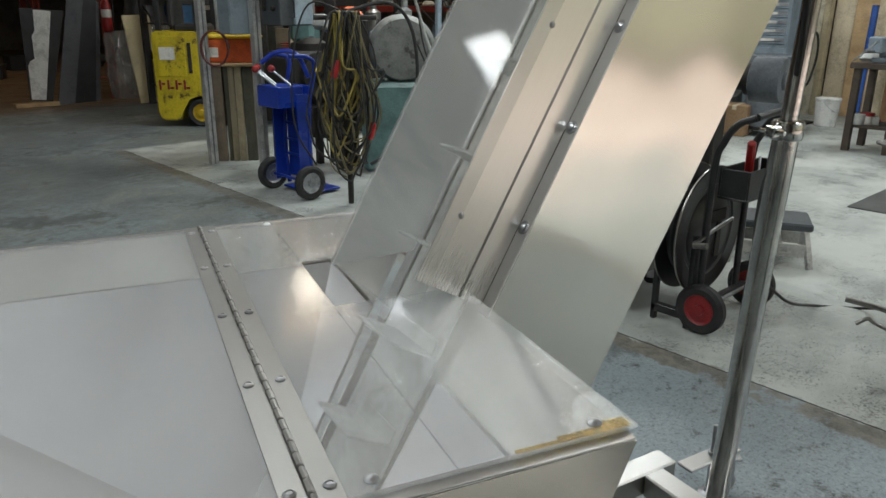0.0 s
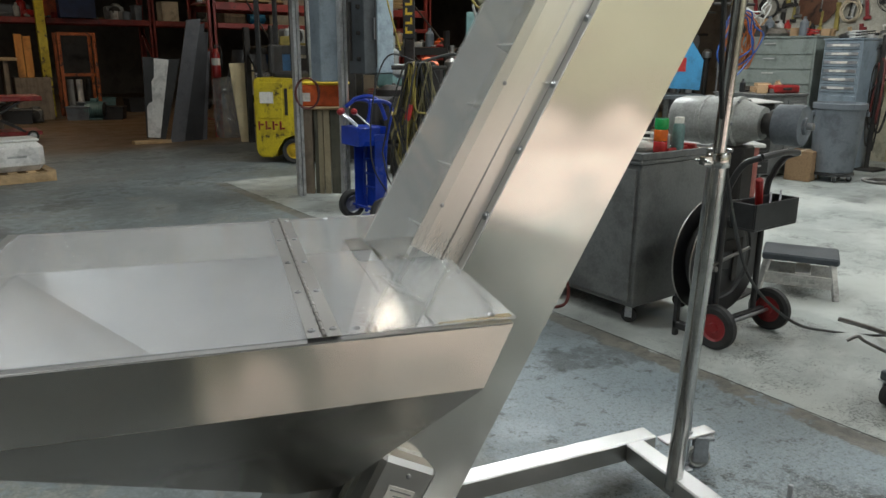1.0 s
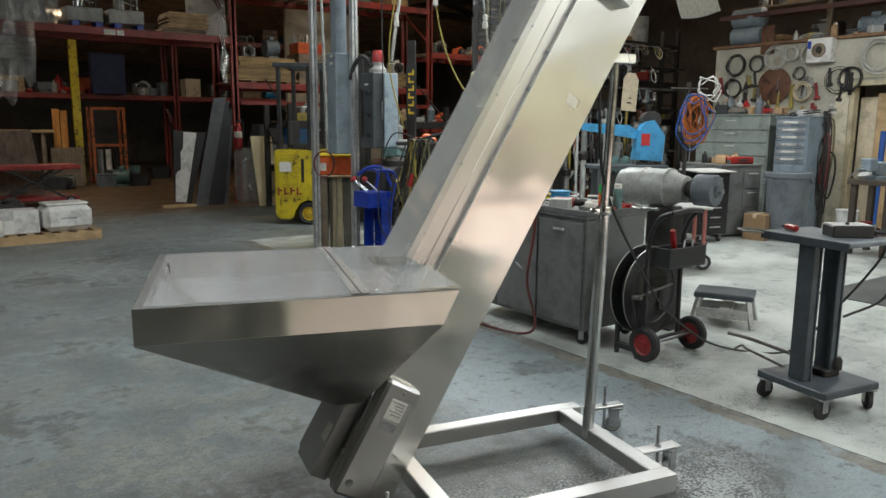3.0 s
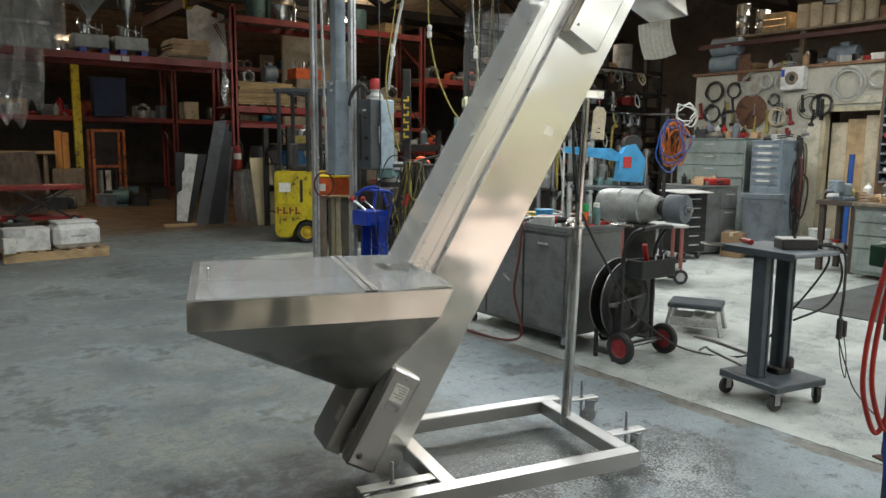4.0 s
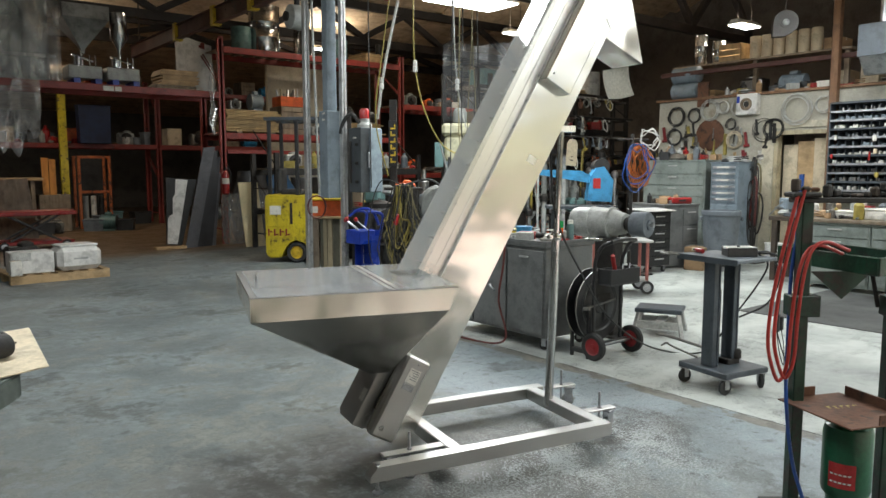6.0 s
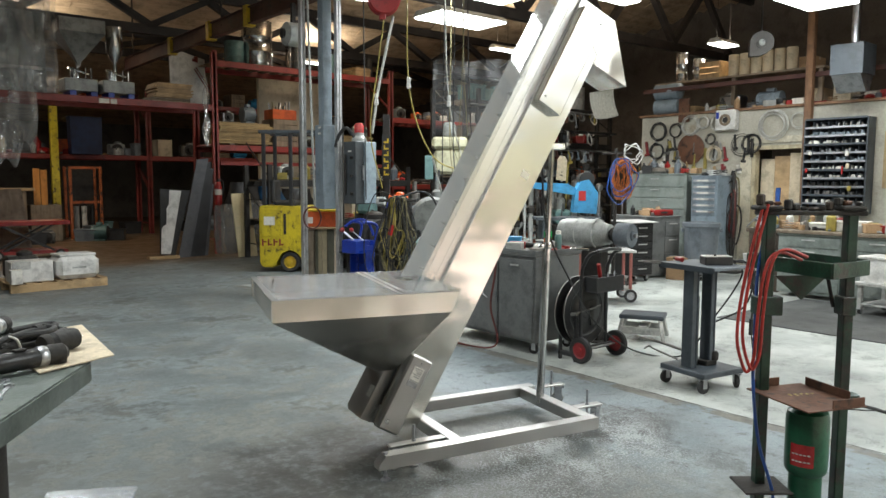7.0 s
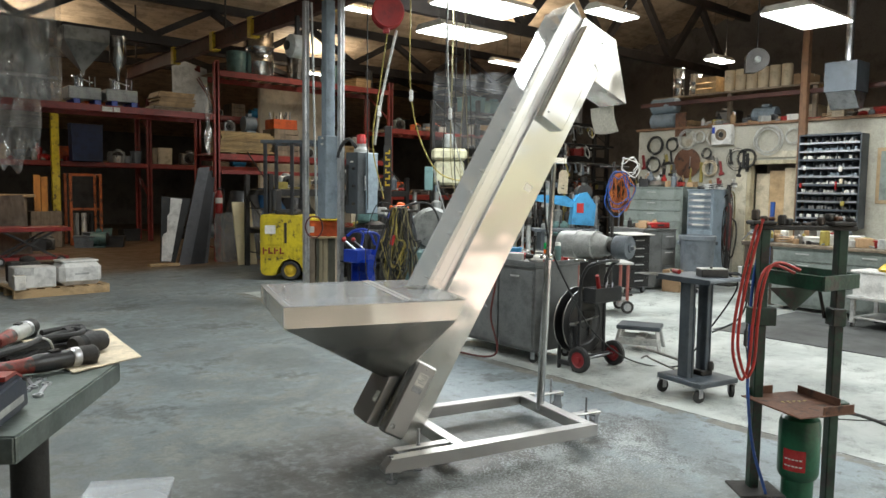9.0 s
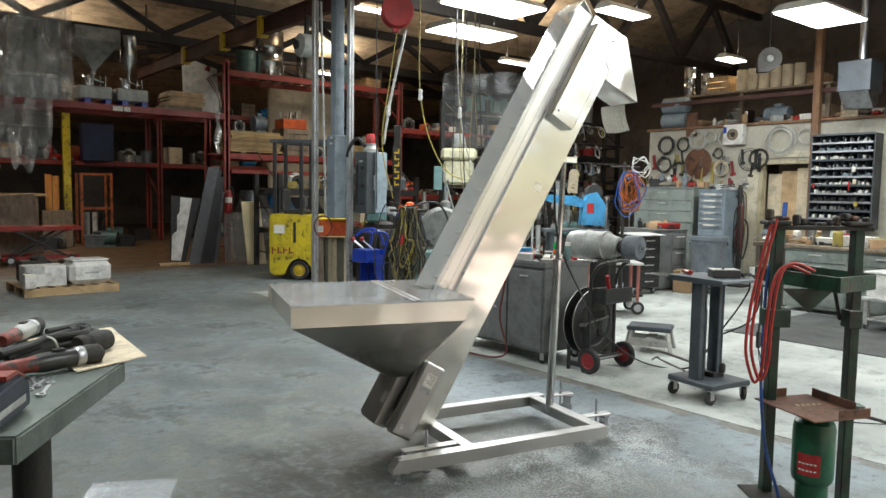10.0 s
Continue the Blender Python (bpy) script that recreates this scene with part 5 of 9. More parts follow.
lathe(bm, [(0.07, 0.355), (0.082, 0.37), (0.086, 0.39), (0.086, 0.60), (0.08, 0.625), (0.06, 0.64)], 28, pose(0.175, -0.06, 0))
lathe(bm, [(0.062, 0.10), (0.066, 0.12), (0.066, 0.36), (0.06, 0.365)], 24, pose(0.175, -0.06, 0))
jack = part("bottle_jack", bm, jack_green, pr, "green hydraulic cylinder")
def arc_band(cx, cy, r, a0, a1, z0, z1, n=10):
    bm, cols = nb(), []
    for i in range(n + 1):
        a = math.radians(a0 + (a1 - a0) * i / n)
        cols.append([bm.verts.new((cx + q * math.cos(a), cy + q * math.sin(a), z)) for q, z in ((r, z0), (r, z1), (r - 0.0015, z1), (r - 0.0015, z0))])
    for p, q in zip(cols, cols[1:]):
        for k in range(4):
            bm.faces.new((p[k], p[(k + 1) % 4], q[(k + 1) % 4], q[k]))
    bm.faces.new(cols[0]), bm.faces.new(cols[-1])
    return bm
bm = arc_band(0.175, -0.06, 0.0872, -160, -97, 0.405, 0.50)
part("maker_plate", bm, red_lamp, jack, "red plate with worn lettering")
bm = nb()
for k in range(2):
    for i in range(5):
        a0, a1 = math.radians(-154 + i * 10), math.radians(-147 + i * 10)
        plate(bm, [(0.175 + 0.0885 * math.cos(a), -0.06 + 0.0885 * math.sin(a), z) for a, z in ((a0, 0.425 + k * 0.03), (a1, 0.425 + k * 0.03), (a1, 0.431 + k * 0.03), (a0, 0.431 + k * 0.03))], 0.0006)
part("lettering", bm, paper, jack, "pale unreadable lettering")
part("foot_plate", bx(nb(), -0.10, 0.10, -0.12, 0.06, 0.28, 0.29, 0.002), soot, pr)
part("foot_plate", bx(nb(), 0.09, 0.46, -0.14, 0.06, 0.0, 0.10, 0.004), green, pr)
hose_a = [(0.41, -1.45, 1.49), (0.375, -1.425, 1.30), (0.345, -1.405, 1.10), (0.335, -1.40, 0.95), (0.345, -1.41, 0.86), (0.37, -1.43, 0.79), (0.39, -1.45, 0.86), (0.395, -1.455, 1.02), (0.405, -1.465, 1.18), (0.43, -1.48, 1.275), (0.475, -1.51, 1.30), (0.545, -1.56, 1.268)]
for k in range(2):
    bm = nb()
    pipe(bm, [Vector(p) + Vector((0.014 * k, -0.016 * k, 0.012 * k)) for p in hose_a], 0.0068, 10)
    single("hydraulic_hose", bm, red_hose, "looped red rubber hose on the press", "hose", None, "press hoses")
bm = nb()
pipe(bm, [(0.0, 0.03, 1.40), (-0.03, 0.02, 1.2), (-0.05, -0.02, 0.95), (-0.06, -0.05, 0.74), (-0.04, -0.08, 0.5), (0.02, -0.09, 0.3), (0.06, -0.1, 0.12), (0.2, -0.3, 0.01)], 0.007, 8, PRS)
single("air_line", bm, blue_hose, "thin blue air line hanging on the press", "hose")
bm = nb()
pipe(bm, [(0.36, 0.1, 0.62), (0.7, 0.25, 0.52), (1.2, 0.3, 0.3), (1.9, 0.3, 0.02)], 0.008, 8, PRS)
single("press_cable", bm, rubber, "black cable running from the press to the floor", "cable")
random.seed(11)
for k in range(12):
    m = PRS @ pose(-0.04 + k * 0.037, random.uniform(-0.02, 0.02), 1.476 if 0.04 < -0.04 + k * 0.037 < 0.26 else 1.496, 0, 0, random.uniform(0, 90))
    h = random.uniform(0.012, 0.05)
    single("steel_offcut", bx(nb(), -0.022, 0.022, -0.014, 0.014, 0, h, 0.006), random.choice((soot, soot, rust, post_dark)), "oily steel offcut on the press head", "offcut", m, "offcuts on the press")

# ---- left work bench ----
NEAR = Matrix.Translation(Vector((-2.682, -3.019, 1.601)) * 0.07) @ Matrix.Scale(0.93, 4)
WB = pose(-0.023, -0.007, -0.015) @ NEAR @ pose(-2.33, -0.92, 0, 0, 0, math.degrees(math.atan2(0.61, 0.40)))
wb = thing("work_bench", "heavy steel work bench with a pipe leg", "work bench", WB)
def benchtop():
    bm = nb()
    plate(bm, [(0.006, 0, 0.905), (0.82, 0, 0.905), (1.6, 0.43, 0.905), (1.6, 1.3, 0.905), (0, 1.3, 0.905), (0, 0.006, 0.905)], 0.075)
    bmesh.ops.bevel(bm, geom=list(bm.edges), offset=0.006, segments=2, affect="EDGES")
    return bm
part("benchtop", benchtop(), pbr("worn_bench_steel", (0.19, 0.22, 0.20), (0.13, 0.155, 0.14), (0.35, 0.55), 0.5, 7, 0.1, 60, c3=(0.12, 0.13, 0.12), patch=0.6), wb, "worn grey steel benchtop")
for x, y in ((0.22, 0.065), (1.3, 0.9)):
    lg = part("leg", lathe(nb(), [(0.05, -0.092), (0.05, 0.905)], 28, pose(x, y, 0)), soot, wb, "dark pipe leg")
    part("leg_flange", lathe(nb(), [(0.1, -0.104), (0.1, -0.092)], 28, pose(x, y, 0)), soot, lg)
WBI = WB.inverted()
bm = nb()
plate(bm, [WBI @ pose(-0.023, -0.007, -0.015) @ NEAR @ Vector(p) for p in ((-2.06, -0.33, 0.984), (-1.80, -0.22, 0.984), (-1.75, 0.44, 0.984), (-2.1, 0.35, 0.984))], 0.004)
single("cardboard_sheet", bm, card_pale, "pale sheet of cardboard on the bench corner", "cardboard", WB)

red_worn = pbr("scuffed_red_plastic", (0.30, 0.035, 0.02), (0.20, 0.03, 0.02), (0.3, 0.5), 0, 14, 0.08, 90, c3=(0.05, 0.03, 0.025), patch=0.55)
def grinder(m, label, body, tail):
    t = thing("angle_grinder", label, "angle grinder", m)
    part("grinder_body", lathe(nb(), [(0.026, 0), (0.032, 0.02), (0.033, 0.14), (0.029, 0.16)], 18, pose(0, 0, 0.04, 0, 90, 0)), body, t)
    part("tail_grip", lathe(nb(), [(0.029, 0.16), (0.026, 0.18), (0.027, 0.27), (0.02, 0.285)], 18, pose(0, 0, 0.04, 0, 90, 0)), tail, t)
    bm = nb()
    lathe(bm, [(0.02, -0.075), (0.034, -0.06), (0.036, -0.02), (0.03, 0.0)], 16, pose(0, 0, 0.04, 0, 90, 0))
    lathe(bm, [(0.022, 0.0), (0.028, 0.01), (0.028, 0.03)], 16, pose(-0.045, 0, 0.0))
    part("gear_head", bm, soot, t, "dark cast gear head")
    part("nose_ring", lathe(nb(), [(0.033, -0.004), (0.0355, 0.0), (0.0355, 0.022), (0.033, 0.026)], 18, pose(0, 0, 0.04, 0, 90, 0)), zinc, t, "bright metal ring")
    part("switch", bx(nb(), 0.06, 0.10, -0.012, 0.012, 0.072, 0.079, 0.003), soot, t)
    return t
def on_bench(x, y, a, z=0.98):
    return WB @ pose(x, y, z, 0, 0, a)
grinder(on_bench(0.74, 0.12, 140), "red and black angle grinder lying on the bench", black, red_worn)
grinder(on_bench(1.28, 0.52, 183), "grey and red angle grinder lying on the bench", motor_grey, red_worn)
random.seed(13)
cc = thing("coiled_cable", "coiled black rubber cable tied on the bench", "cable", WB)
for k in range(9):
    o, q = random.uniform(-0.05, 0.05), random.uniform(-0.05, 0.05)
    z = 0.990 + 0.0075 * k
    bm = nb()
    pipe(bm, [(0.66 + o * 0.6, 0.36 + q, z), (0.76, 0.32 + o * 0.5, z + 0.004), (0.85, 0.285 + q * 0.3, z + 0.012), (0.98 + q, 0.26 + o, z + 0.006), (1.12 + o, 0.24 + q, z), (1.16 + o, 0.29 + q * 0.5, z), (1.05, 0.33 + o, z + 0.004)], 0.0115, 8)
    part("cable_turn", bm, rubber, cc)
bm = nb()
pipe(bm, [(0.845, 0.235, 0.99), (0.84, 0.25, 1.055), (0.84, 0.30, 1.062), (0.85, 0.34, 1.0)], 0.0045, 8)
part("cable_tie", bm, paper, cc, "white cable tie")
part_plug = thing("cable_plug", "black rubber cable plug on the cardboard", "plug", on_bench(0.90, 0.17, -28, 0.988))
part("plug_body", lathe(nb(), [(0.02, 0), (0.036, 0.02), (0.040, 0.09), (0.036, 0.11), (0.02, 0.112)], 18, pose(0, 0, 0.04, 0, 90, 0)), rubber, part_plug)
part("plug_ring", lathe(nb(), [(0.030, -0.03), (0.036, -0.02), (0.036, -0.005), (0.02, 0.0)], 16, pose(0, 0, 0.04, 0, 90, 0)), soot, part_plug)
part("plug_pin", rod(nb(), (0.11, 0, 0.04), (0.14, 0, 0.04), 0.004, 8), chrome, part_plug)
def spanner(m):
    bm = nb()
    bx(bm, -0.06, 0.06, -0.006, 0.006, 0, 0.006, 0.002)
    for s in (-1, 1):
        lathe(bm, [(0.008, 0), (0.015, 0), (0.015, 0.008), (0.008, 0.008), (0.008, 0)], 14, pose(s * 0.07, 0, 0), False)
    return single("spanner", bm, zinc, "chrome combination spanner on the bench", "spanner", m, "spanners on the bench")
spanner(on_bench(0.44, 0.115, 12)), spanner(on_bench(0.50, 0.165, 4)), spanner(on_bench(0.53, 0.19, 30))
t = thing("power_tool", "navy and red power tool on the bench corner", "power tool", NEAR @ pose(-2.395, -0.768, 0.965, 0, 0, 62))
navy = pbr("navy_plastic", (0.02, 0.026, 0.045), (0.015, 0.018, 0.034), (0.35, 0.5), 0, 6, 0.05, 80)
bm = nb()
prism(bm, [(-0.16, 0.0), (0.14, 0.0), (0.15, 0.02), (0.14, 0.085), (0.09, 0.11), (-0.16, 0.10)], -0.055, 0.055)
bmesh.ops.bevel(bm, geom=list(bm.edges), offset=0.012, segments=2, affect="EDGES")
part("tool_body", bm, navy, t)
bm = nb()
prism(bm, [(0.0, 0.1115), (0.085, 0.1115), (0.135, 0.089), (0.13, 0.098), (0.08, 0.122), (0.0, 0.124)], -0.045, 0.045)
part("tool_cap", bm, red_worn, t, "scuffed red cap")
part("tool_vent", bx(nb(), -0.10, 0.10, -0.0575, -0.0555, 0.03, 0.05, 0.0006), motor_grey, t)
part("tool_grip", rod(nb(), (-0.15, 0, 0.125), (0.0, 0, 0.135), 0.017, 12, None, 0.003), black, t)
t = thing("storage_bin", "tall translucent plastic bin with a hazy lid", "storage bin", pose(-2.20, -1.285, -0.014, 0, 0, -28))
bm = nb()
for a in ((-0.09, 0.09, -0.105, 0.105, 0.014, 0.02), (-0.09, 0.09, -0.105, -0.101, 0.02, 0.884), (-0.09, 0.09, 0.101, 0.105, 0.02, 0.884), (-0.09, -0.086, -0.101, 0.101, 0.02, 0.884), (0.086, 0.09, -0.101, 0.101, 0.02, 0.884)):
    bx(bm, *a, 0.001)
part("bin_body", bm, polythin, t)
part("bin_lid", bx(nb(), -0.098, 0.098, -0.112, 0.112, 0.885, 0.90, 0.005), bin_lid_plastic, t, "hazy clear lid")

# ---- clutter builders: each makes one thing standing on z = 0 of its pose ----
def crate(m, w, d, h, mat=None, label="rough pine crate on the rack", group=""):
    t = thing("crate", label, "crate", m, group)
    mat = mat or wood
    n = max(2, int(h / 0.11))
    for i in range(n):
        z = i * h / n
        for y0 in (-d / 2, d / 2 - 0.014):
            part("slat", bx(nb(), -w / 2, w / 2, y0, y0 + 0.014, z + 0.006, z + h / n - 0.006, 0.002), mat, t)
    for x0 in (-w / 2, w / 2 - 0.014):
        part("end_board", bx(nb(), x0, x0 + 0.014, -d / 2 + 0.015, d / 2 - 0.015, 0, h, 0.002), mat, t)
    part("bottom_board", bx(nb(), -w / 2 + 0.015, w / 2 - 0.015, -d / 2 + 0.015, d / 2 - 0.015, 0, 0.012, 0.002), mat, t)
    return t


def carton(m, w, d, h, mat=None, label="brown cardboard carton", group=""):
    t = thing("carton", label, "box", m, group)
    part("carton_body", bx(nb(), -w / 2, w / 2, -d / 2, d / 2, 0, h, 0.006), mat or card, t)
    part("tape", bx(nb(), -w / 2 - 0.001, w / 2 + 0.001, -0.025, 0.025, h - 0.05, h + 0.0012, 0.0004), card_pale, t)
    return t


def plank_stack(m, n, ln, d, label="stack of raw pine boards", mat=None, group=""):
    t = thing("board_stack", label, "boards", m, group)
    z = 0.0
    for i in range(n):
        q = random.uniform(-0.06, 0.06)
        part("board", bx(nb(), -ln / 2 + q, ln / 2 + q, -d / 2, d / 2, z, z + 0.026, 0.002), mat or ply, t)
        z += 0.03
    return t


def pallet(m, w=1.2, d=1.0, label="raw wooden pallet", mat=None):
    t = thing("pallet", label, "pallet", m)
    for i in range(7):
        x = -w / 2 + i * (w - 0.1) / 6
        part("deck_board", bx(nb(), x, x + 0.1, -d / 2, d / 2, 0.11, 0.13, 0.003), mat or wood, t)
    for y in (-d / 2, -0.05, d / 2 - 0.1):
        part("stringer", bx(nb(), -w / 2, w / 2, y, y + 0.1, 0.02, 0.11, 0.003), mat or wood, t)
        part("bottom_board", bx(nb(), -w / 2, w / 2, y, y + 0.1, 0, 0.02, 0.003), mat or wood, t)
    return t


def drum(m, r, h, mat, label, group=""):
    t = thing("drum", label, "drum", m, group)
    part("drum_body", lathe(nb(), [(r * 0.97, 0), (r, 0.01), (r, h * 0.32), (r * 1.03, h * 0.335), (r, h * 0.35), (r, h * 0.65), (r * 1.03, h * 0.665), (r, h * 0.68), (r, h - 0.01), (r * 0.97, h)], 28), mat, t)
    part("drum_rim", lathe(nb(), [(r * 0.9, h - 0.004), (r * 1.02, h), (r * 1.02, h + 0.015), (r * 0.94, h + 0.015)], 28, None, False), mat, t)
    return t


def motor_unit(m, ln, r, mat, label="greasy electric motor", group=""):
    t = thing("electric_motor", label, "motor", m, group)
    prof = []
    for i in range(10):
        x = ln * i / 10
        prof += [(r, x), (r, x + ln * 0.05), (r * 0.92, x + ln * 0.055), (r * 0.92, x + ln * 0.095)]
    part("motor_body", lathe(nb(), prof, 20, pose(-ln / 2, 0, r * 1.15, 0, 90, 0)), mat, t)
    part("end_bell", lathe(nb(), [(r * 0.9, 0), (r * 0.6, ln * 0.1), (r * 0.15, ln * 0.12), (r * 0.15, ln * 0.3)], 20, pose(ln / 2, 0, r * 1.15, 0, 90, 0)), soot, t)
    part("junction_box", bx(nb(), -ln * 0.2, ln * 0.15, -r * 0.4, r * 0.4, r * 2.1, r * 2.5, 0.01), mat, t)
    part("foot", bx(nb(), -ln * 0.4, ln * 0.4, -r * 0.8, r * 0.8, 0, r * 0.25, 0.005), mat, t)
    return t


def gear_unit(m, sz, mat, label="old cast-iron machine part", group=""):
    t = thing("machine_part", label, "machine part", m, group)
    part("casting", bx(nb(), -sz * 0.4, sz * 0.4, -sz * 0.3, sz * 0.3, 0, sz * 0.6, sz * 0.07), mat, t)
    part("flange", lathe(nb(), [(sz * 0.26, 0), (sz * 0.26, sz * 0.08), (sz * 0.14, sz * 0.1), (sz * 0.14, sz * 0.3), (sz * 0.05, sz * 0.32)], 20, pose(0, -sz * 0.3, sz * 0.34, 90)), soot, t)
    part("cap", lathe(nb(), [(sz * 0.2, sz * 0.6), (sz * 0.2, sz * 0.68), (sz * 0.08, sz * 0.74)], 16, pose(sz * 0.1, 0, 0)), mat, t)
    return t


def tote(m, w, d, h, mat, label, group=""):
    t = thing("plastic_tote", label, "tote", m, group)
    bm = nb()
    prism(bm, [(-w / 2 + 0.02, 0), (w / 2 - 0.02, 0), (w / 2, h), (-w / 2, h)], -d / 2, d / 2)
    part("tote_body", bm, mat, t)
    part("tote_rim", bx(nb(), -w / 2 - 0.02, w / 2 + 0.02, -d / 2 - 0.015, d / 2 + 0.015, h, h + 0.03, 0.008), mat, t)
    return t


def pipe_heap(m, n, ln, mat, label, group=""):
    t = thing("pipe_bundle", label, "pipes", m, group)
    for i in range(n):
        r = random.choice((0.02, 0.028, 0.036))
        y, z = (i % 6 - 2.5) * 0.075, 0.037 + (i // 6) * 0.07
        q = random.uniform(-0.15, 0.15)
        part("pipe", rod(nb(), (-ln / 2 + q, y, z), (ln / 2 + q, y, z), r, 10), mat, t)
    return t


old_grey_2 = pbr("greasy_grey", (0.20, 0.19, 0.17), (0.12, 0.115, 0.10), (0.4, 0.6), 0.3, 9, 0.12, 70, c3=(0.06, 0.05, 0.04), patch=0.55)
CLUT = random.Random(3)
def clutter(m, w, kind=None, where="on the rack", dark=False):
    """One of several kinds of goods, about w wide."""
    k = kind or CLUT.choice(("crate", "carton", "boards", "motor", "part", "tote", "drum", "part", "motor", "pipes", "part"))
    g = "goods " + where
    r = CLUT.random
    if k == "crate":
        return crate(m, w * 0.9, 0.6, 0.25 + 0.25 * r(), wood if r() < 0.6 else wood_old, "rough pine crate " + where, g)
    if k == "carton":
        return carton(m, w * (0.5 + 0.35 * r()), 0.5, 0.2 + 0.35 * r(), card if r() < 0.7 else card_pale, "brown cardboard carton " + where, g)
    if k == "boards":
        return plank_stack(m, 4 + int(6 * r()), w * 1.0, 0.7, "stack of wooden boards " + where, ply if r() < 0.6 else wood, g)
    if k == "motor":
        return motor_unit(m, w * 0.55, 0.13 + 0.07 * r(), CLUT.choice((soot, motor_grey, grey_blue, teal, sky_blue)), "greasy electric motor " + where, g)
    if k == "part":
        return gear_unit(m, w * 0.7, CLUT.choice((soot, motor_grey, motor_grey, steel_dark, orange, grey_green, old_grey_2)), "old cast machine part " + where, g)
    if k == "tote":
        mt, cn = CLUT.choice(((black, "black"), (teal, "teal"), (plastic_grey, "grey"), (orange, "orange")))
        return tote(m, w * 0.7, 0.45, 0.25 + 0.15 * r(), mt, cn + " plastic tote " + where, g)
    if k == "drum":
        mt, cn = CLUT.choice(((soot, "dark"), (teal, "teal"), (chrome, "bright steel"), (motor_grey, "grey")))
        return drum(m, w * 0.26, 0.45 + 0.25 * r(), mt, cn + " drum " + where, g)
    return pipe_heap(m, 8 + int(8 * r()), w * 1.1, soot if r() < 0.6 else steel_dark, "bundle of dark steel pipes " + where, g)


def rack(x0, x1, y, levels, d=1.15, top=4.4, label="red steel pallet rack loaded with goods", posts=True, fill=(), seed=1, mat=None):
    """A pallet rack along x; levels are the heights of its beams' tops."""
    t = thing("pallet_rack", label, "pallet rack", None, "pallet racks")
    if posts:
        for x in (x0, x1):
            for yy in (y, y + d - 0.08):
                bm = nb()
                prism(bm, [(-0.045, 0), (0.045, 0), (0.045, 0.075), (0.037, 0.075), (0.037, 0.008), (-0.037, 0.008), (-0.037, 0.075), (-0.045, 0.075)], 0, top, pose(x, yy, 0) @ Matrix(((1, 0, 0, 0), (0, 0, 1, 0), (0, 1, 0, 0), (0, 0, 0, 1))))
                part("rack_post", bm, mat or rack_red, t)
            for k in range(4):
                z = 0.3 + k * top / 4.2
                part("rack_brace", rod(nb(), (x, y + 0.08, z), (x, y + d - 0.08, z + (0.7 if k % 2 else 0.0)), 0.014, 6), mat or rack_red, t)
    for z in levels:
        for yy in (y, y + d - 0.06):
            bm = nb()
            bx(bm, x0 + 0.046, x1 - 0.046, yy - 0.006, yy + 0.05, z - 0.13, z, 0.006)
            part("rack_beam", bm, mat or rack_red, t)
        n = int((x1 - x0) / 0.28)
        for i in range(n):
            xx = x0 + 0.06 + i * (x1 - x0 - 0.25) / max(1, n - 1)
            part("deck_board", bx(nb(), xx, xx + 0.13, y + 0.045, y + d - 0.055, z - 0.025, z + 0.003, 0.003), wood_old, t)
    CLUT.seed(seed)
    for z, kinds in fill:
        x = x0 + 0.25
        while x < x1 - 0.3:
            w = CLUT.uniform(0.45, 0.95)
            w = min(w, x1 - x - 0.1)
            if CLUT.random() < 0.93:
                k = CLUT.choice(kinds) if kinds else None
                clutter(pose(x + w / 2, y + 0.5 + CLUT.uniform(-0.06, 0.08), z, 0, 0, CLUT.uniform(-6, 6)), w, k, "on the pallet rack" if z > 0.1 else "on the floor under the rack")
                CLUT.random()
            x += w + CLUT.uniform(0.02, 0.14)
    return t

# ---- racks at the back ----
trim_cream = pbr("cream_partition", (0.66, 0.60, 0.46), (0.56, 0.50, 0.38), (0.5, 0.7), 0, 2, 0.06, 50, c3=(0.4, 0.34, 0.25), patch=0.6)
rack(-1.3, 3.76, 12.4, (3.20,), fill=(), seed=2, top=4.3)
rack(3.80, 8.38, 12.4, (2.36, 4.15), fill=((0.0, None), (4.155, ("boards", "drum", "part"))), seed=4, top=4.35)
bm = nb()
bx(bm, 3.86, 8.33, 12.37, 12.42, 1.92, 2.0, 0.004)
single("lower_beam", bm, rack_red, "thin red rack beam below the shelf", "rack beam")
# goods stacked higher on the middle shelf
CLUT.seed(9)
lumber = pbr("yellow_lumber", (0.50, 0.36, 0.17), (0.38, 0.26, 0.12), (0.55, 0.7), 0, 3, 0.06, 30, (2, 8, 8), vary=0.3)
rr = random.Random(19)
for x0, n in ((3.86, 16), (6.55, 10)):
    t = thing("lumber_stack", "stack of long yellow lumber boards on the rack", "lumber", pose(x0, 12.44, 2.40), "lumber stacks")
    part("bearer", bx(nb(), 0.25, 0.37, 0.0, 0.7, -0.035, 0.0, 0.003), wood_old, t)
    part("bearer", bx(nb(), 1.0, 1.12, 0.0, 0.7, -0.035, 0.0, 0.003), wood_old, t)
    for k in range(n):
        q = rr.uniform(-0.05, 0.06)
        part("board", bx(nb(), q, 1.28 + q + rr.uniform(-0.1, 0.1), rr.uniform(0, 0.03), 0.72, 0.001 + k * 0.029, 0.024 + k * 0.029, 0.002), lumber, t)
t = crate(pose(5.47, 12.75, 2.366), 0.62, 0.6, 0.62, wood_old, "dark timber crate on the rack", "goods on the pallet rack")
t = thing("parts_crate", "orange plastic crate of steel parts", "crate", pose(5.47, 12.72, 2.99))
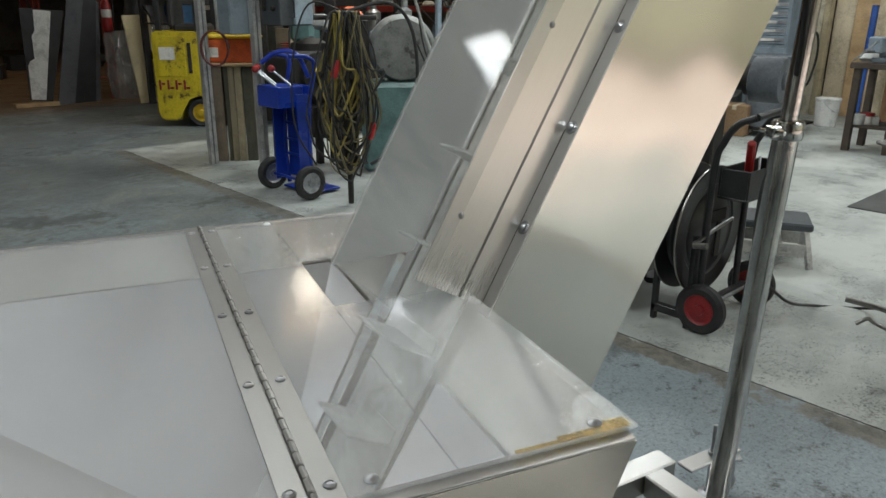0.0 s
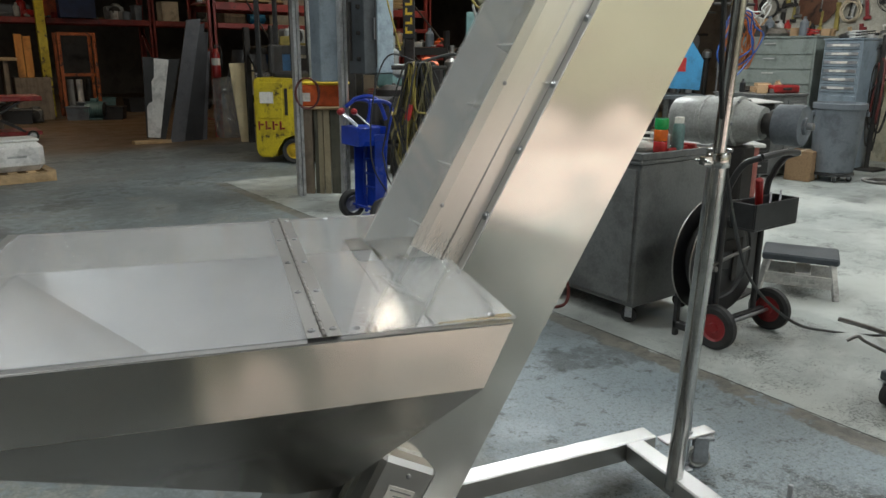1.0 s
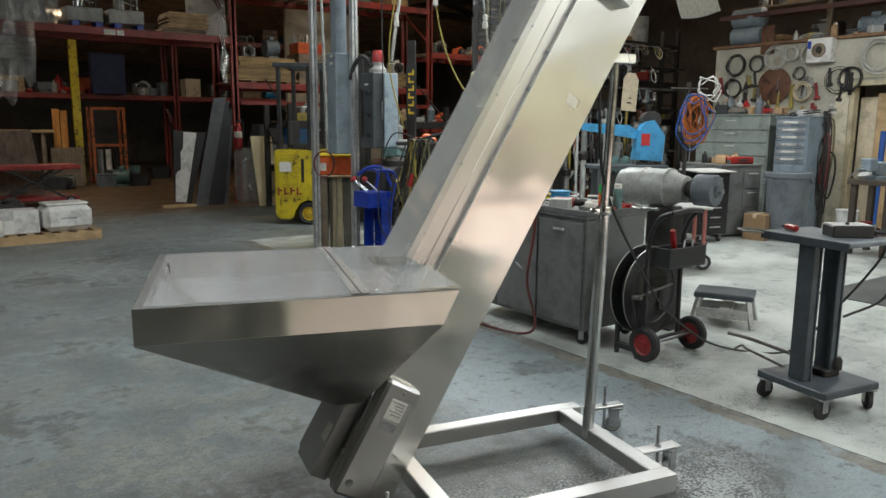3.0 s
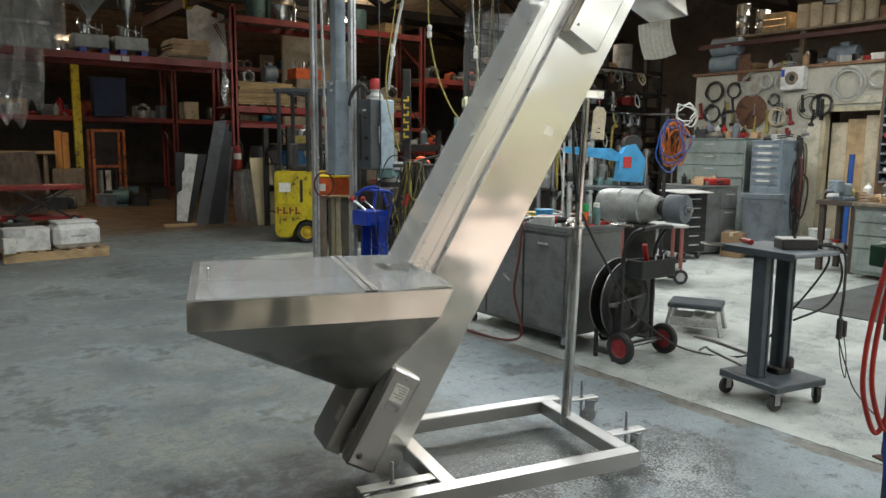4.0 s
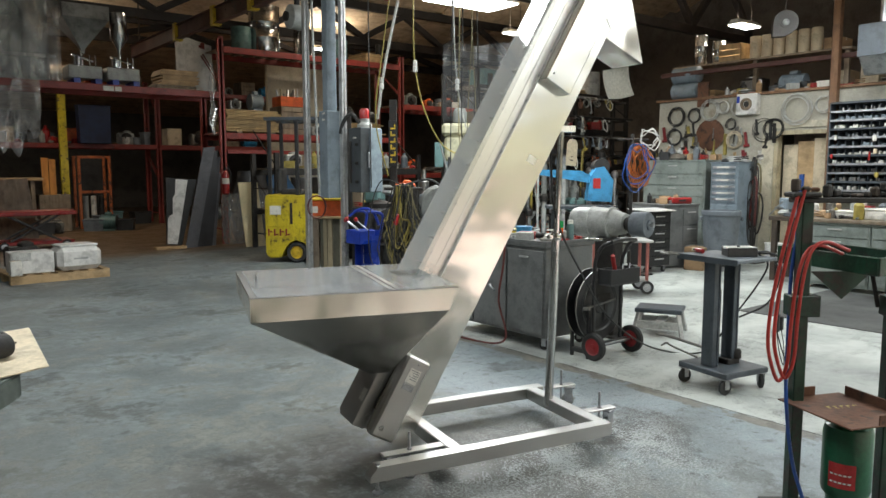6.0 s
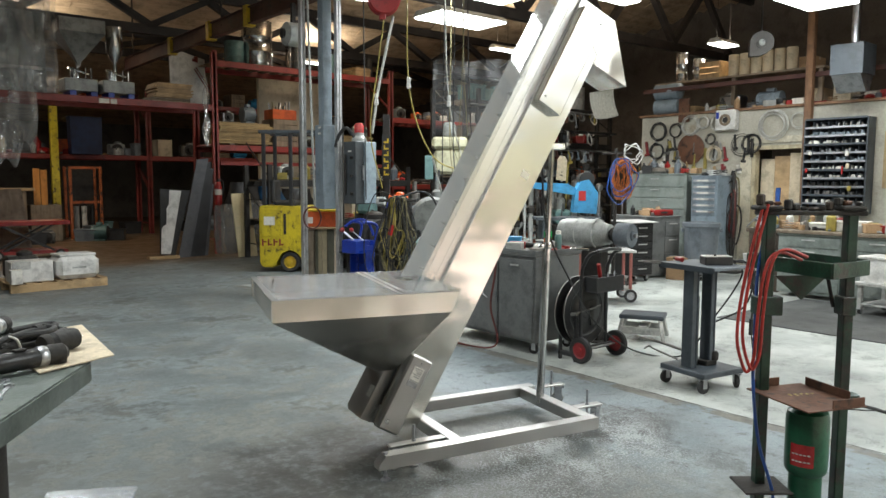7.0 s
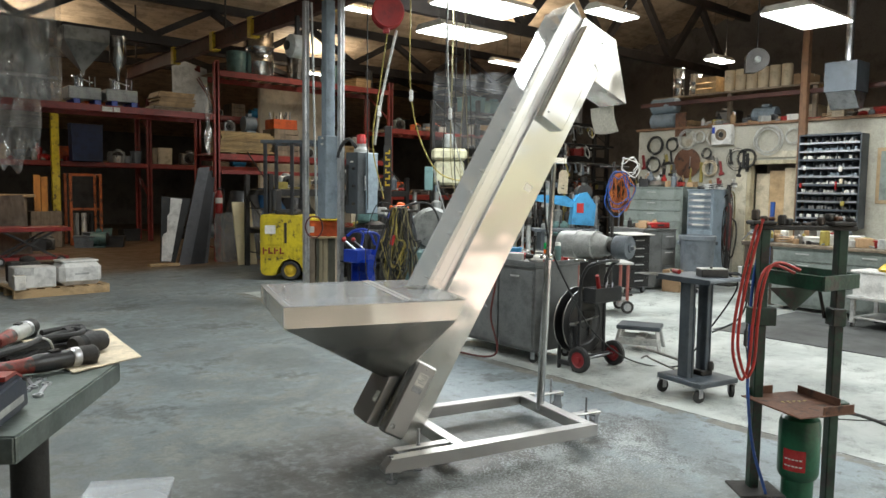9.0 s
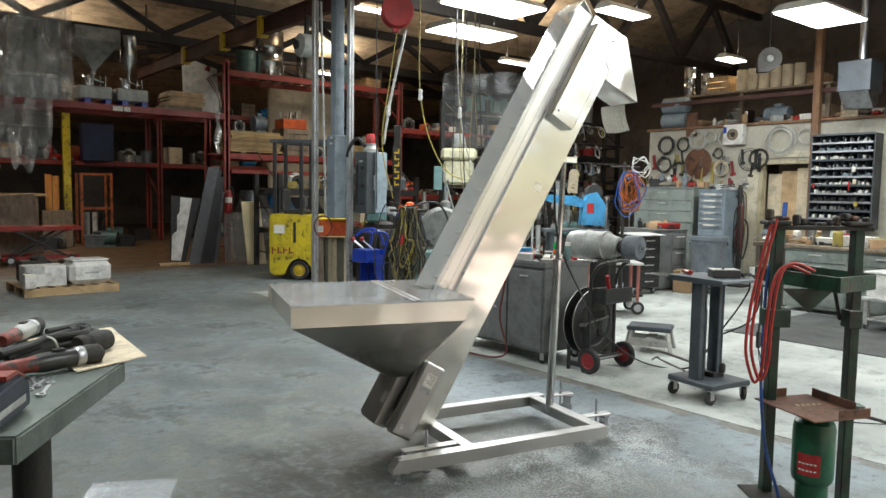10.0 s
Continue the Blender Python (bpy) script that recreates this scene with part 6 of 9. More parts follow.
for a in ((-0.3, 0.3, -0.22, -0.2, 0, 0.22), (-0.3, 0.3, 0.2, 0.22, 0, 0.22), (-0.3, -0.28, -0.2, 0.2, 0, 0.22), (0.28, 0.3, -0.2, 0.2, 0, 0.22), (-0.28, 0.28, -0.2, 0.2, 0, 0.02)):
    part("crate_side", bx(nb(), *a, 0.004), orange, t)
for k in range(9):
    bm = nb()
    x = -0.24 + 0.055 * k
    rod(bm, (x, -0.05, 0.02), (x + rr.uniform(-0.12, 0.12), rr.uniform(-0.1, 0.1), 0.3 + rr.uniform(0, 0.16)), rr.choice((0.018, 0.026, 0.034)), 10, None, 0.004)
    part("steel_tube", bm, rr.choice((chrome, zinc, steel_dark, cable_olive)), t)
for x, w, k in ((3.9 + 0.3, 0.5, "part"), (4.7, 0.5, "motor"), (5.1, 0.3, "part"), (6.2, 0.5, "part"), (7.0, 0.5, "motor"), (7.7, 0.6, "part")):
    clutter(pose(x, 12.8, 2.87 if x < 5.05 else 2.69 if x > 6.6 else 2.366), w, k, "on the pallet rack")
rack(8.42, 13.0, 12.4, (1.5, 3.2), fill=((0.0, None), (1.505, None), (3.205, None)), seed=6, top=4.35)
rack(-1.0, 4.6, 19.4, (2.3, 3.9), fill=((0.0, ("part", "motor", "drum", "tote")), (2.305, ("crate", "part", "tote", "motor")), (3.905, ("crate", "drum", "part"))), seed=7, top=4.2)
rack(4.65, 10.2, 19.4, (2.3, 3.9), fill=((0.0, None), (2.305, None), (3.905, None)), seed=8, top=4.2)
rack(7.6, 12.4, 8.6, (0.9, 1.7, 2.5, 3.3), fill=((0.0, None), (0.905, ("pipes", "part", "motor", "pipes")), (1.705, ("pipes", "motor", "part", "tote")), (2.505, ("pipes", "part", "crate", "pipes")), (3.305, None)), seed=12, top=3.6, label="dark steel rack crowded with pipes and machine parts", mat=soot)
rack(3.95, 7.3, 10.2, (0.8, 1.6), fill=((0.0, None), (0.805, None), (1.605, ("motor", "part", "carton"))), seed=15, top=1.9, label="low dark steel rack crowded with machine parts", mat=soot)

# lit cream partition seen between the racks
fixed("wall_back", bx(nb(), 5.7, 7.6, 14.3, 14.42, 0.0, 4.3, 0.004), trim_cream, "cream painted partition behind the racks", "wall")
# price labels on the left rack beam
for x in (1.45, 1.66):
    bm = nb()
    bx(bm, x, x + (0.19 if x < 1.5 else 0.12), 12.388, 12.3925, 3.08, 3.17, 0.0005)
    single("beam_label", bm, paper, "white paper label on the red rack beam", "label", None, "rack labels")

# left rack top: film-wrapped machine, two fillers, boards
t = thing("wrapped_machine", "machine wrapped in loose clear plastic film", "wrapped machine", pose(0.15, 12.9, 3.205))
part("machine_body", bx(nb(), -0.45, 0.45, -0.3, 0.3, 0, 1.5, 0.03), motor_grey, t)
part("shelf_bar", bx(nb(), -0.5, 0.55, -0.37, -0.31, 0.42, 0.48, 0.01), white_paint, t)
from mathutils import noise
def film(x0, x1, z0, z1, y, nx, nz, seed, ragged=0.0):
    """A creased hanging sheet of film with uneven pleats."""
    rs = random.Random(seed)
    ph = [rs.uniform(0, 6.28) for q in range(6)]
    bm, rows = nb(), []
    for j in range(nz + 1):
        f = j / nz
        row = []
        for i in range(nx + 1):
            g = i / nx
            q = Vector((g * (x1 - x0) * 2.6 + ph[0], f * (z1 - z0) * 0.9 + ph[1], ph[2]))
            dy = 0.16 * noise.ridged_multi_fractal(q, 0.9, 2.1, 4, 1.0, 2.0) - 0.14 + 0.04 * math.sin(g * 17 + ph[3] + 2 * f)
            zz = z1 + (z0 - z1) * f
            if ragged and f > 0.6:
                zz += ragged * (f - 0.6) * (math.sin(g * 7 + ph[3]) + 0.6 * math.sin(g * 19 + ph[4]))
            row.append(bm.verts.new((x0 + (x1 - x0) * (g + (0.12 * (0.5 - g) * f if ragged else 0)), y + dy, zz)))
        rows.append(row)
    for p, q in zip(rows, rows[1:]):
        for i in range(nx):
            bm.faces.new((p[i], p[i + 1], q[i + 1], q[i]))
    return bm
part("film_wrap", film(-0.75, 0.62, -0.12, 2.1, -0.45, 56, 56, 4), polythin, t, "loose clear plastic film")
part("film_wrap", film(-0.6, 0.55, -0.05, 2.0, -0.38, 44, 44, 8), polythin, t, "loose clear plastic film")
part("film_tail", film(-0.70, 0.22, -1.15, 0.0, -0.58, 44, 40, 6, 0.5), polythin, t, "ragged hanging tail of film")

def filler(m, r, h, big):
    t = thing("filling_machine", "bench filling machine with a steel funnel hopper", "filling machine", m)
    part("machine_base", bx(nb(), -0.3, 0.3, -0.25, 0.25, 0.10, 0.34, 0.015), motor_grey, t)
    for x in (-0.22, 0.16):
        part("skid", bx(nb(), x, x + 0.12, -0.28, 0.28, 0, 0.10, 0.006), blue, t, "blue plastic skid")
    if big:
        bm = nb()
        lathe(bm, [(0.04, 0.6), (0.05, 0.68), (r, h - 0.25), (r, h)], 4, pose(0.02, 0, 0, 0, 0, 45), False)
        part("funnel", bm, steel_dark, t, "square steel funnel")
    else:
        bm = nb()
        lathe(bm, [(0.03, 0.55), (0.035, 0.72), (r, 0.92), (r, h)], 24, None, False)
        part("funnel", bm, chrome, t, "bright steel funnel cup")
    bm = nb()
    rod(bm, (0, 0, 0.34), (0, 0, 0.66), 0.03, 12)
    bx(bm, -0.16, -0.05, -0.12, 0.02, 0.34, 0.52, 0.01)
    rod(bm, (-0.2, -0.1, 0.55), (0.18, -0.1, 0.45), 0.022, 10)
    for x in (-0.12, 0.1, 0.2):
        rod(bm, (x, -0.18, 0.34), (x, -0.18, 0.55), 0.014, 8)
    part("valve", bm, chrome, t, "bright steel valve block")
    return t
filler(pose(1.20, 12.85, 3.205), 0.58, 1.45, True)
filler(pose(1.88, 12.8, 3.205), 0.16, 1.42, False)
gear_unit(pose(1.48, 13.1, 3.205), 0.5, orange, "orange electric motor housing on the rack")
plank_stack(pose(2.95, 12.85, 3.30), 10, 0.75, 0.6, "stack of pale boards on the rack")
crate(pose(2.9, 12.85, 3.205), 0.8, 0.6, 0.09, wood_old, "low timber skid on the rack")
bm = nb()
plate(bm, [(3.2, 13.4, 3.21), (4.0, 13.4, 3.21), (4.0, 13.5, 4.3), (3.2, 13.5, 4.5)], 0.02)
single("rounded_sheet", bm, white_paint, "large white rounded panel leaning on the rack", "panel")
drum(pose(5.0, 12.9, 4.16), 0.34, 1.0, chrome, "bright stainless steel drum on the rack")
# film strip hanging at the rack post
bm = nb()
rows = []
for j in range(12):
    z = 3.75 - j * 0.13
    rows.append([bm.verts.new((3.50 + 0.03 * i + 0.03 * math.sin(j * 1.3 + i), 12.36 + 0.02 * math.cos(j * 2 + i * 2), z)) for i in range(5)])
for p, q in zip(rows, rows[1:]):
    for i in range(4):
        bm.faces.new((p[i], p[i + 1], q[i + 1], q[i]))
single("film_strip", bm, polythin, "torn strip of clear film hanging from the rack", "plastic film")
orange_dull = pbr("rusty_orange_paint", (0.50, 0.13, 0.03), (0.36, 0.09, 0.025), (0.45, 0.65), 0, 7, 0.1, 60, c3=(0.10, 0.04, 0.02), patch=0.54)
t = thing("orange_cage", "orange steel cage cabinet standing on the floor", "cage", pose(2.24, 18.6, 0))
for x in (0.0, 0.76):
    for y in (0.0, 0.6):
        part("cage_post", bx(nb(), x, x + 0.07, y, y + 0.07, 0, 1.95, 0.004), orange_dull, t)
for z in (0.02, 0.95, 1.88):
    part("cage_rail", bx(nb(), 0.07, 0.76, 0.0, 0.05, z, z + 0.07, 0.004), orange_dull, t)
part("cage_back", bx(nb(), 0.07, 0.76, 0.6, 0.62, 0.02, 1.9, 0.003), soot, t)
for k in range(3):
    part("roll", lathe(nb(), [(0.07, 0.1), (0.07, 0.85)], 14, pose(0.22 + k * 0.2, 0.3, 0.02)), (motor_grey, paper, soot)[k], t)
fixed("yellow_post", bx(nb(), 1.90, 2.09, 18.9, 19.05, 0, 3.7, 0.006), yellow, "scuffed yellow timber post", "post")
orange_wood = pbr("orange_stained_wood", (0.62, 0.27, 0.05), (0.50, 0.20, 0.04), (0.5, 0.65), 0, 4, 0.08, 40, (8, 8, 1))
blue_dull = pbr("dull_blue_plastic", (0.012, 0.026, 0.09), (0.010, 0.02, 0.065), (0.4, 0.6), 0, 6, 0.05, 60)
t = thing("timber_stack", "short timber boards standing on a bench", "boards", pose(1.33, 18.3, 0))
part("bench_board", bx(nb(), -1.8, -0.02, -0.3, 0.4, 1.31, 1.38, 0.004), wood, t)
for x in (-1.6, -0.3):
    part("trestle", bx(nb(), x, x + 0.09, -0.25, 0.35, 0, 1.31, 0.004), wood_old, t)
for k in range(2):
    part("board", bx(nb(), 0.0 + k * 0.17, 0.155 + k * 0.17, 0.0, 0.03, 0.94, 1.88 - 0.04 * k, 0.003), orange_wood, t, "orange-stained board on end")
part("box_stand", bx(nb(), -0.1, 0.62, -0.1, 0.4, 0.0, 0.94, 0.006), wood_old, t, "olive timber box")
bm = bx(nb(), -0.55, 0.55, -0.02, 0.02, 0, 1.4, 0.004, pose(0.05, 14.6, 0, -12, -4, 6))
single("brown_board", bm, wood_old, "broad dusty brown board leaning by the trolley", "board")
tote(pose(2.85, 19.32, 2.306), 0.82, 0.4, 1.0, blue_dull, "large dull blue plastic tote on the far rack")
t = thing("scissor_table", "red scissor lift table on a trolley", "lift table", pose(0.35, 13.9, 0))
part("tabletop", bx(nb(), -0.75, 0.75, -0.4, 0.4, 0.68, 0.76, 0.01), red_paint, t)
for y in (-0.3, 0.3):
    for s in (-1, 1):
        bm = nb()
        bx(bm, -0.03, 0.03, -0.02, 0.02, 0, 1.1, 0.004, to((-0.45 * s, y + 0.03 * s, 0.16), (0.45 * s, y + 0.03 * s, 0.68)))
        part("scissor_arm", bm, black, t)
part("base", bx(nb(), -0.7, 0.7, -0.35, 0.35, 0.10, 0.17, 0.008), red_paint, t)
for x in (-0.55, 0.55):
    wheel(t, x, -0.36, 0.09, 0.09, 0.04, 90, rubber, zinc)
bm = nb()
pipe(bm, [(-0.72, -0.35, 0.15), (-0.85, -0.35, 0.5), (-0.86, -0.35, 0.98), (-0.86, 0.0, 1.0), (-0.86, 0.35, 0.98), (-0.85, 0.35, 0.5), (-0.72, 0.35, 0.15)], 0.018, 8)
part("push_handle", bm, motor_grey, t)

# pallet with white boxes
pallet(pose(-0.16, 9.25, 0, 0, 0, 4), 1.3, 1.05, "weathered wooden pallet holding white cases")
t = thing("white_case", "bulging white plastic case on the pallet", "case", pose(0.12, 9.02, 0.13, 0, 0, 6))
part("case_body", bx(nb(), -0.30, 0.30, -0.24, 0.24, 0, 0.34, 0.07), white_paint, t)
part("lid", bx(nb(), -0.26, 0.26, -0.2, 0.2, 0.34, 0.37, 0.012), white_paint, t)
bm = nb()
bx(bm, -0.1, 0.1, -0.2425, -0.2405, 0.16, 0.185, 0.0004)
part("lettering", bm, motor_grey, t, "faint grey lettering")
t = thing("grey_case", "dented pale grey steel case on the pallet", "case", pose(-0.48, 8.98, 0.13, 0, 0, 2))
part("case_body", bx(nb(), -0.27, 0.27, -0.2, 0.2, 0, 0.30, 0.01), white_paint, t)
part("flap", bx(nb(), -0.26, -0.02, -0.21, -0.2, 0.19, 0.30, 0.003), alu, t)
carton(pose(-0.70, 8.72, 0.13, 0, 0, 0), 0.14, 0.2, 0.20, paper, "small blue and white carton on the pallet")
gear_unit(pose(-0.5, 9.5, 0.13), 0.55, soot, "dark machine casting on the pallet")
for k, (x, a) in enumerate(((-1.05, 14), (-0.9, 10))):
    bm = nb()
    bx(bm, -0.05, 0.05, -0.02, 0.02, 0, 2.0, 0.003, pose(x, 11.6 + 0.2 * k, 0, 12, a - 4, 0))
    single("leaning_plank", bm, wood, "long pine plank leaning near the pallet", "plank", None, "leaning planks")

# sheets leaning at the rack post
random.seed(31)
sheet_dark = pbr("dark_sheet", (0.105, 0.107, 0.12), (0.075, 0.076, 0.085), (0.4, 0.55), 0, 3, 0.04, 50, c3=(0.1, 0.1, 0.1), patch=0.68, vary=0.15)
sheet_black = pbr("black_sheet", (0.03, 0.031, 0.036), (0.02, 0.02, 0.023), (0.35, 0.5), 0, 3, 0.04, 50, c3=(0.05, 0.05, 0.05), patch=0.66)
for k, (b0, b1, t0, t1, h) in enumerate(((2.78, 3.02, 3.22, 3.46, 2.05), (3.04, 3.17, 3.43, 3.54, 1.98), (3.19, 3.37, 3.49, 3.61, 1.84), (3.36, 3.46, 3.56, 3.63, 1.52))):
    bm = nb()
    prism(bm, [(b0, 0), (b1, 0), (t1, h), (t0, h - 0.03)], 12.05 + 0.05 * k, 12.08 + 0.05 * k)
    single("dark_panel", bm, (sheet_dark, sheet_black, sheet_black, sheet_dark)[k], "tall dark grey panel leaning on the rack", "panel", None, "leaning panels")
pale_pine = pbr("pale_pine", (0.80, 0.68, 0.42), (0.72, 0.60, 0.36), (0.5, 0.65), 0, 4, 0.05, 40, (8, 8, 1), grime=0.15)
t = thing("split_panel", "black and white panel leaning on edge", "panel", pose(0, 12.02, 0))
bm = nb()
prism(bm, [(2.40, 0.10), (2.70, 0.06), (3.04, 1.38), (2.44, 1.42)], 0.0, 0.03)
part("panel_board", bm, black, t)
bm = nb()
prism(bm, [(2.415, 0.11), (2.61, 0.09), (2.86, 1.375), (2.62, 1.395), (2.60, 1.10), (2.55, 1.02), (2.54, 0.70), (2.47, 0.66), (2.44, 0.60)], -0.004, -0.0005)
part("white_stripe", bm, white_paint, t)
part("skid", bx(nb(), 2.18, 2.78, -0.05, 0.12, 0.0, 0.058, 0.004), wood, t)
bm = nb()
prism(bm, [(3.82, 0.0), (4.24, 0.0), (4.09, 1.325), (3.68, 1.32)], 11.45, 11.48)
single("pine_plank", bm, pale_pine, "wide pale plank leaning on the rack", "plank")
# clear bags
for x, r, h in ((3.92, 0.24, 1.08), (4.52, 0.28, 1.15)):
    bm = nb()
    random.seed(int(x * 10))
    n, rows, ring = 26, 18, []
    for j in range(rows):
        z = h * j / (rows - 1)
        rr = r * (0.75 + 0.35 * math.sin(math.pi * (0.15 + 0.75 * j / rows)))
        ring.append([bm.verts.new((x + rr * (1 + random.uniform(-0.16, 0.16)) * math.cos(2 * math.pi * i / n), 12.27 + 0.6 * rr * (1 + random.uniform(-0.22, 0.22)) * math.sin(2 * math.pi * i / n), z)) for i in range(n)])
    for p, q in zip(ring, ring[1:]):
        for i in range(n):
            bm.faces.new((p[i], p[(i + 1) % n], q[(i + 1) % n], q[i]))
    bm.faces.new(ring[0]), bm.faces.new(ring[-1])
    single("plastic_bag", bm, bag_film, "crumpled clear plastic sack by the rack", "sack", None, "clear sacks")
t = thing("fire_extinguisher", "red fire extinguisher hung on the rack post", "fire extinguisher", pose(3.72, 12.2, 1.06))
part("cylinder", lathe(nb(), [(0.06, 0), (0.075, 0.02), (0.075, 0.40), (0.05, 0.47), (0.025, 0.50)], 20), red_paint, t)
part("label", lathe(nb(), [(0.0765, 0.22), (0.0765, 0.34)], 20, None, False), paper, t, "white label band")
bm = nb()
bx(bm, -0.015, 0.015, -0.02, 0.02, 0.5, 0.55, 0.004)
bx(bm, -0.01, 0.1, -0.01, 0.01, 0.55, 0.57, 0.003)
pipe(bm, [(0.0, -0.02, 0.53), (0.09, -0.04, 0.5), (0.09, -0.05, 0.3), (0.08, -0.04, 0.15)], 0.012, 8)
part("valve", bm, black, t)

# ---- yellow lift truck ----
fk = thing("lift_truck", "battered yellow electric lift truck with a dark guard", "lift truck", pose(3.05, 8.86, 0, 0, 0, -41))
bm = nb()
prism(bm, [(0.0, 0.16), (0.05, 0.08), (0.28, 0.08), (0.31, 0.24), (0.39, 0.36), (0.53, 0.41), (0.68, 0.36), (0.76, 0.24), (0.78, 0.12), (1.25, 0.12), (1.25, 0.62), (0.98, 0.70), (0.98, 1.14), (0.03, 1.16), (0.0, 1.12)], 0.0, 0.95)
bmesh.ops.bevel(bm, geom=list(bm.edges), offset=0.022, segments=2, affect="EDGES")
part("truck_body", bm, yellow, fk, "chipped yellow steel body")
part("access_panel", bx(nb(), 0.06, 0.40, -0.012, -0.002, 0.62, 1.10, 0.006), yellow, fk)
part("slot", bx(nb(), 0.43, 0.475, -0.008, -0.001, 0.66, 1.02, 0.004), soot, fk)
part("paper_label", bx(nb(), 0.09, 0.28, -0.016, -0.0125, 0.82, 0.97, 0.0008), paper, fk, "faded white label")
bm = nb()
for k in range(4):
    bx(bm, 0.05 + k * 0.10, 0.075 + k * 0.10, -0.008, -0.001, 0.46, 0.58, 0.002)
    bx(bm, 0.08 + k * 0.10, 0.125 + k * 0.10, -0.008, -0.001, 0.52 - 0.05 * (k % 2), 0.545 - 0.05 * (k % 2), 0.002)
part("worn_lettering", bm, hub_red, fk, "faded red lettering, worn away")
wheel(fk, 0.53, 0.08, 0.175, 0.175, 0.16, 90, rubber, yellow_clean)
wheel(fk, 0.53, 0.85, 0.175, 0.175, 0.16, 90, rubber, yellow_clean)
wheel(fk, 1.05, 0.5, 0.12, 0.12, 0.14, 90, rubber, yellow_clean)
for x in (0.05, 0.52):
    for y in (0.06, 0.84):
        part("guard_post", bx(nb(), x, x + 0.06, y, y + 0.06, 1.12, 2.40, 0.006), black, fk)
for y in (0.06, 0.84):
    part("guard_rail", bx(nb(), 0.0, 1.15, y, y + 0.06, 2.401, 2.46, 0.006), slate, fk)
for k in range(5):
    part("guard_bar", bx(nb(), 0.06 + k * 0.22, 0.09 + k * 0.22, 0.12, 0.84, 2.41, 2.45, 0.004), black, fk)
part("seat", bx(nb(), 0.20, 0.6, 0.25, 0.7, 1.13, 1.24, 0.04), rubber, fk)
part("seat_back", bx(nb(), 0.14, 0.22, 0.25, 0.7, 1.2, 1.6, 0.03), rubber, fk)
for y in (0.2, 0.7):
    part("mast_rail", bx(nb(), 1.27, 1.37, y, y + 0.07, 0.05, 2.6, 0.006), soot, fk)

# ---- column lift machine ----
cl = thing("column_machine", "tall column machine with steel posts and control cabinet", "machine", None)
for x, y in ((2.50, 6.25), (2.76, 5.74)):
    bm = nb()
    prism(bm, [(-0.036, -0.036), (-0.006, -0.036), (-0.006, -0.012), (0.006, -0.012), (0.006, -0.036), (0.036, -0.036), (0.036, 0.036), (-0.036, 0.036)], 0, 4.22, pose(x, y, 0) @ Matrix(((1, 0, 0, 0), (0, 0, 1, 0), (0, 1, 0, 0), (0, 0, 0, 1))))
    part("post", bm, galv, cl, "bare galvanised strut post")
part("conduit", rod(nb(), (2.62, 6.16, 1.2), (2.55, 6.18, 4.2), 0.016, 10), motor_grey, cl)
bm = nb()
bx(bm, 2.60, 2.74, 5.86, 6.0, 1.2, 4.2, 0.01)
part("column", bm, grey_blue, cl, "blue-grey steel column")
bm = nb()
bx(bm, 2.555, 2.745, 5.80, 6.03, 1.2, 2.35, 0.012)
part("column_box", bm, grey_blue, cl)
for z in (2.22, 2.3):
    part("plate", bx(nb(), 2.55, 2.5545, 5.86, 5.93, z, z + 0.025, 0.0008), paper, cl)
door_blue = pbr("light_blue_grey_paint", (0.34, 0.42, 0.47), (0.28, 0.35, 0.39), (0.35, 0.5), 0, 5, 0.04, 80)
eb = part("control_cabinet", bx(nb(), 2.80, 3.12, 5.38, 5.68, 1.28, 2.12, 0.008), pbr("control_grey", (0.075, 0.085, 0.092), (0.06, 0.068, 0.074), (0.4, 0.5), 0, 5, 0.04, 80), cl, "dark grey control cabinet")
part("cabinet_door", bx(nb(), 2.93, 3.11, 5.345, 5.378, 1.29, 2.11, 0.005), door_blue, eb, "light blue-grey door")
part("door_handle", bx(nb(), 2.90, 2.925, 5.35, 5.378, 1.6, 1.8, 0.004), zinc, eb)
bm = nb()
bx(bm, 2.77, 2.798, 5.60, 5.62, 1.4, 1.95, 0.004)
for z in (1.42, 1.66, 1.9):
    lathe(bm, [(0.02, 0), (0.02, 0.03), (0.012, 0.035)], 10, pose(2.799, 5.46, z, 0, -90))
part("switch_gear", bm, soot, eb)
part("name_plate", bx(nb(), 2.795, 2.7985, 5.48, 5.56, 1.98, 2.0, 0.0006), paper, eb)
part("beacon_base", lathe(nb(), [(0.1, 2.12), (0.1, 2.16), (0.07, 2.2), (0.07, 2.24)], 18, pose(2.95, 5.52, 0)), motor_grey, eb)
part("beacon", lathe(nb(), [(0.065, 2.24), (0.065, 2.34), (0.05, 2.37)], 18, pose(2.95, 5.52, 0)), red_lamp, eb, "red beacon lamp")
bm = nb()
pipe(bm, [(2.88, 5.52, 2.18), (2.80, 5.6, 2.30), (2.74, 5.7, 2.2), (2.72, 5.75, 2.05)], 0.025, 10)
part("elbow_hose", bm, rubber, eb)
gear_unit(pose(3.05, 5.42, 0.62), 0.75, soot, "dark gearbox under the control cabinet")
t = thing("machine_stand", "dark steel stand under the gearbox", "stand", pose(3.05, 5.42, 0))
for x in (-0.25, 0.2):
    for y in (-0.2, 0.15):
        part("leg", bx(nb(), x, x + 0.06, y, y + 0.06, 0, 0.6, 0.004), soot, t)
part("stand_top", bx(nb(), -0.32, 0.32, -0.28, 0.28, 0.6, 0.62, 0.003), soot, t)
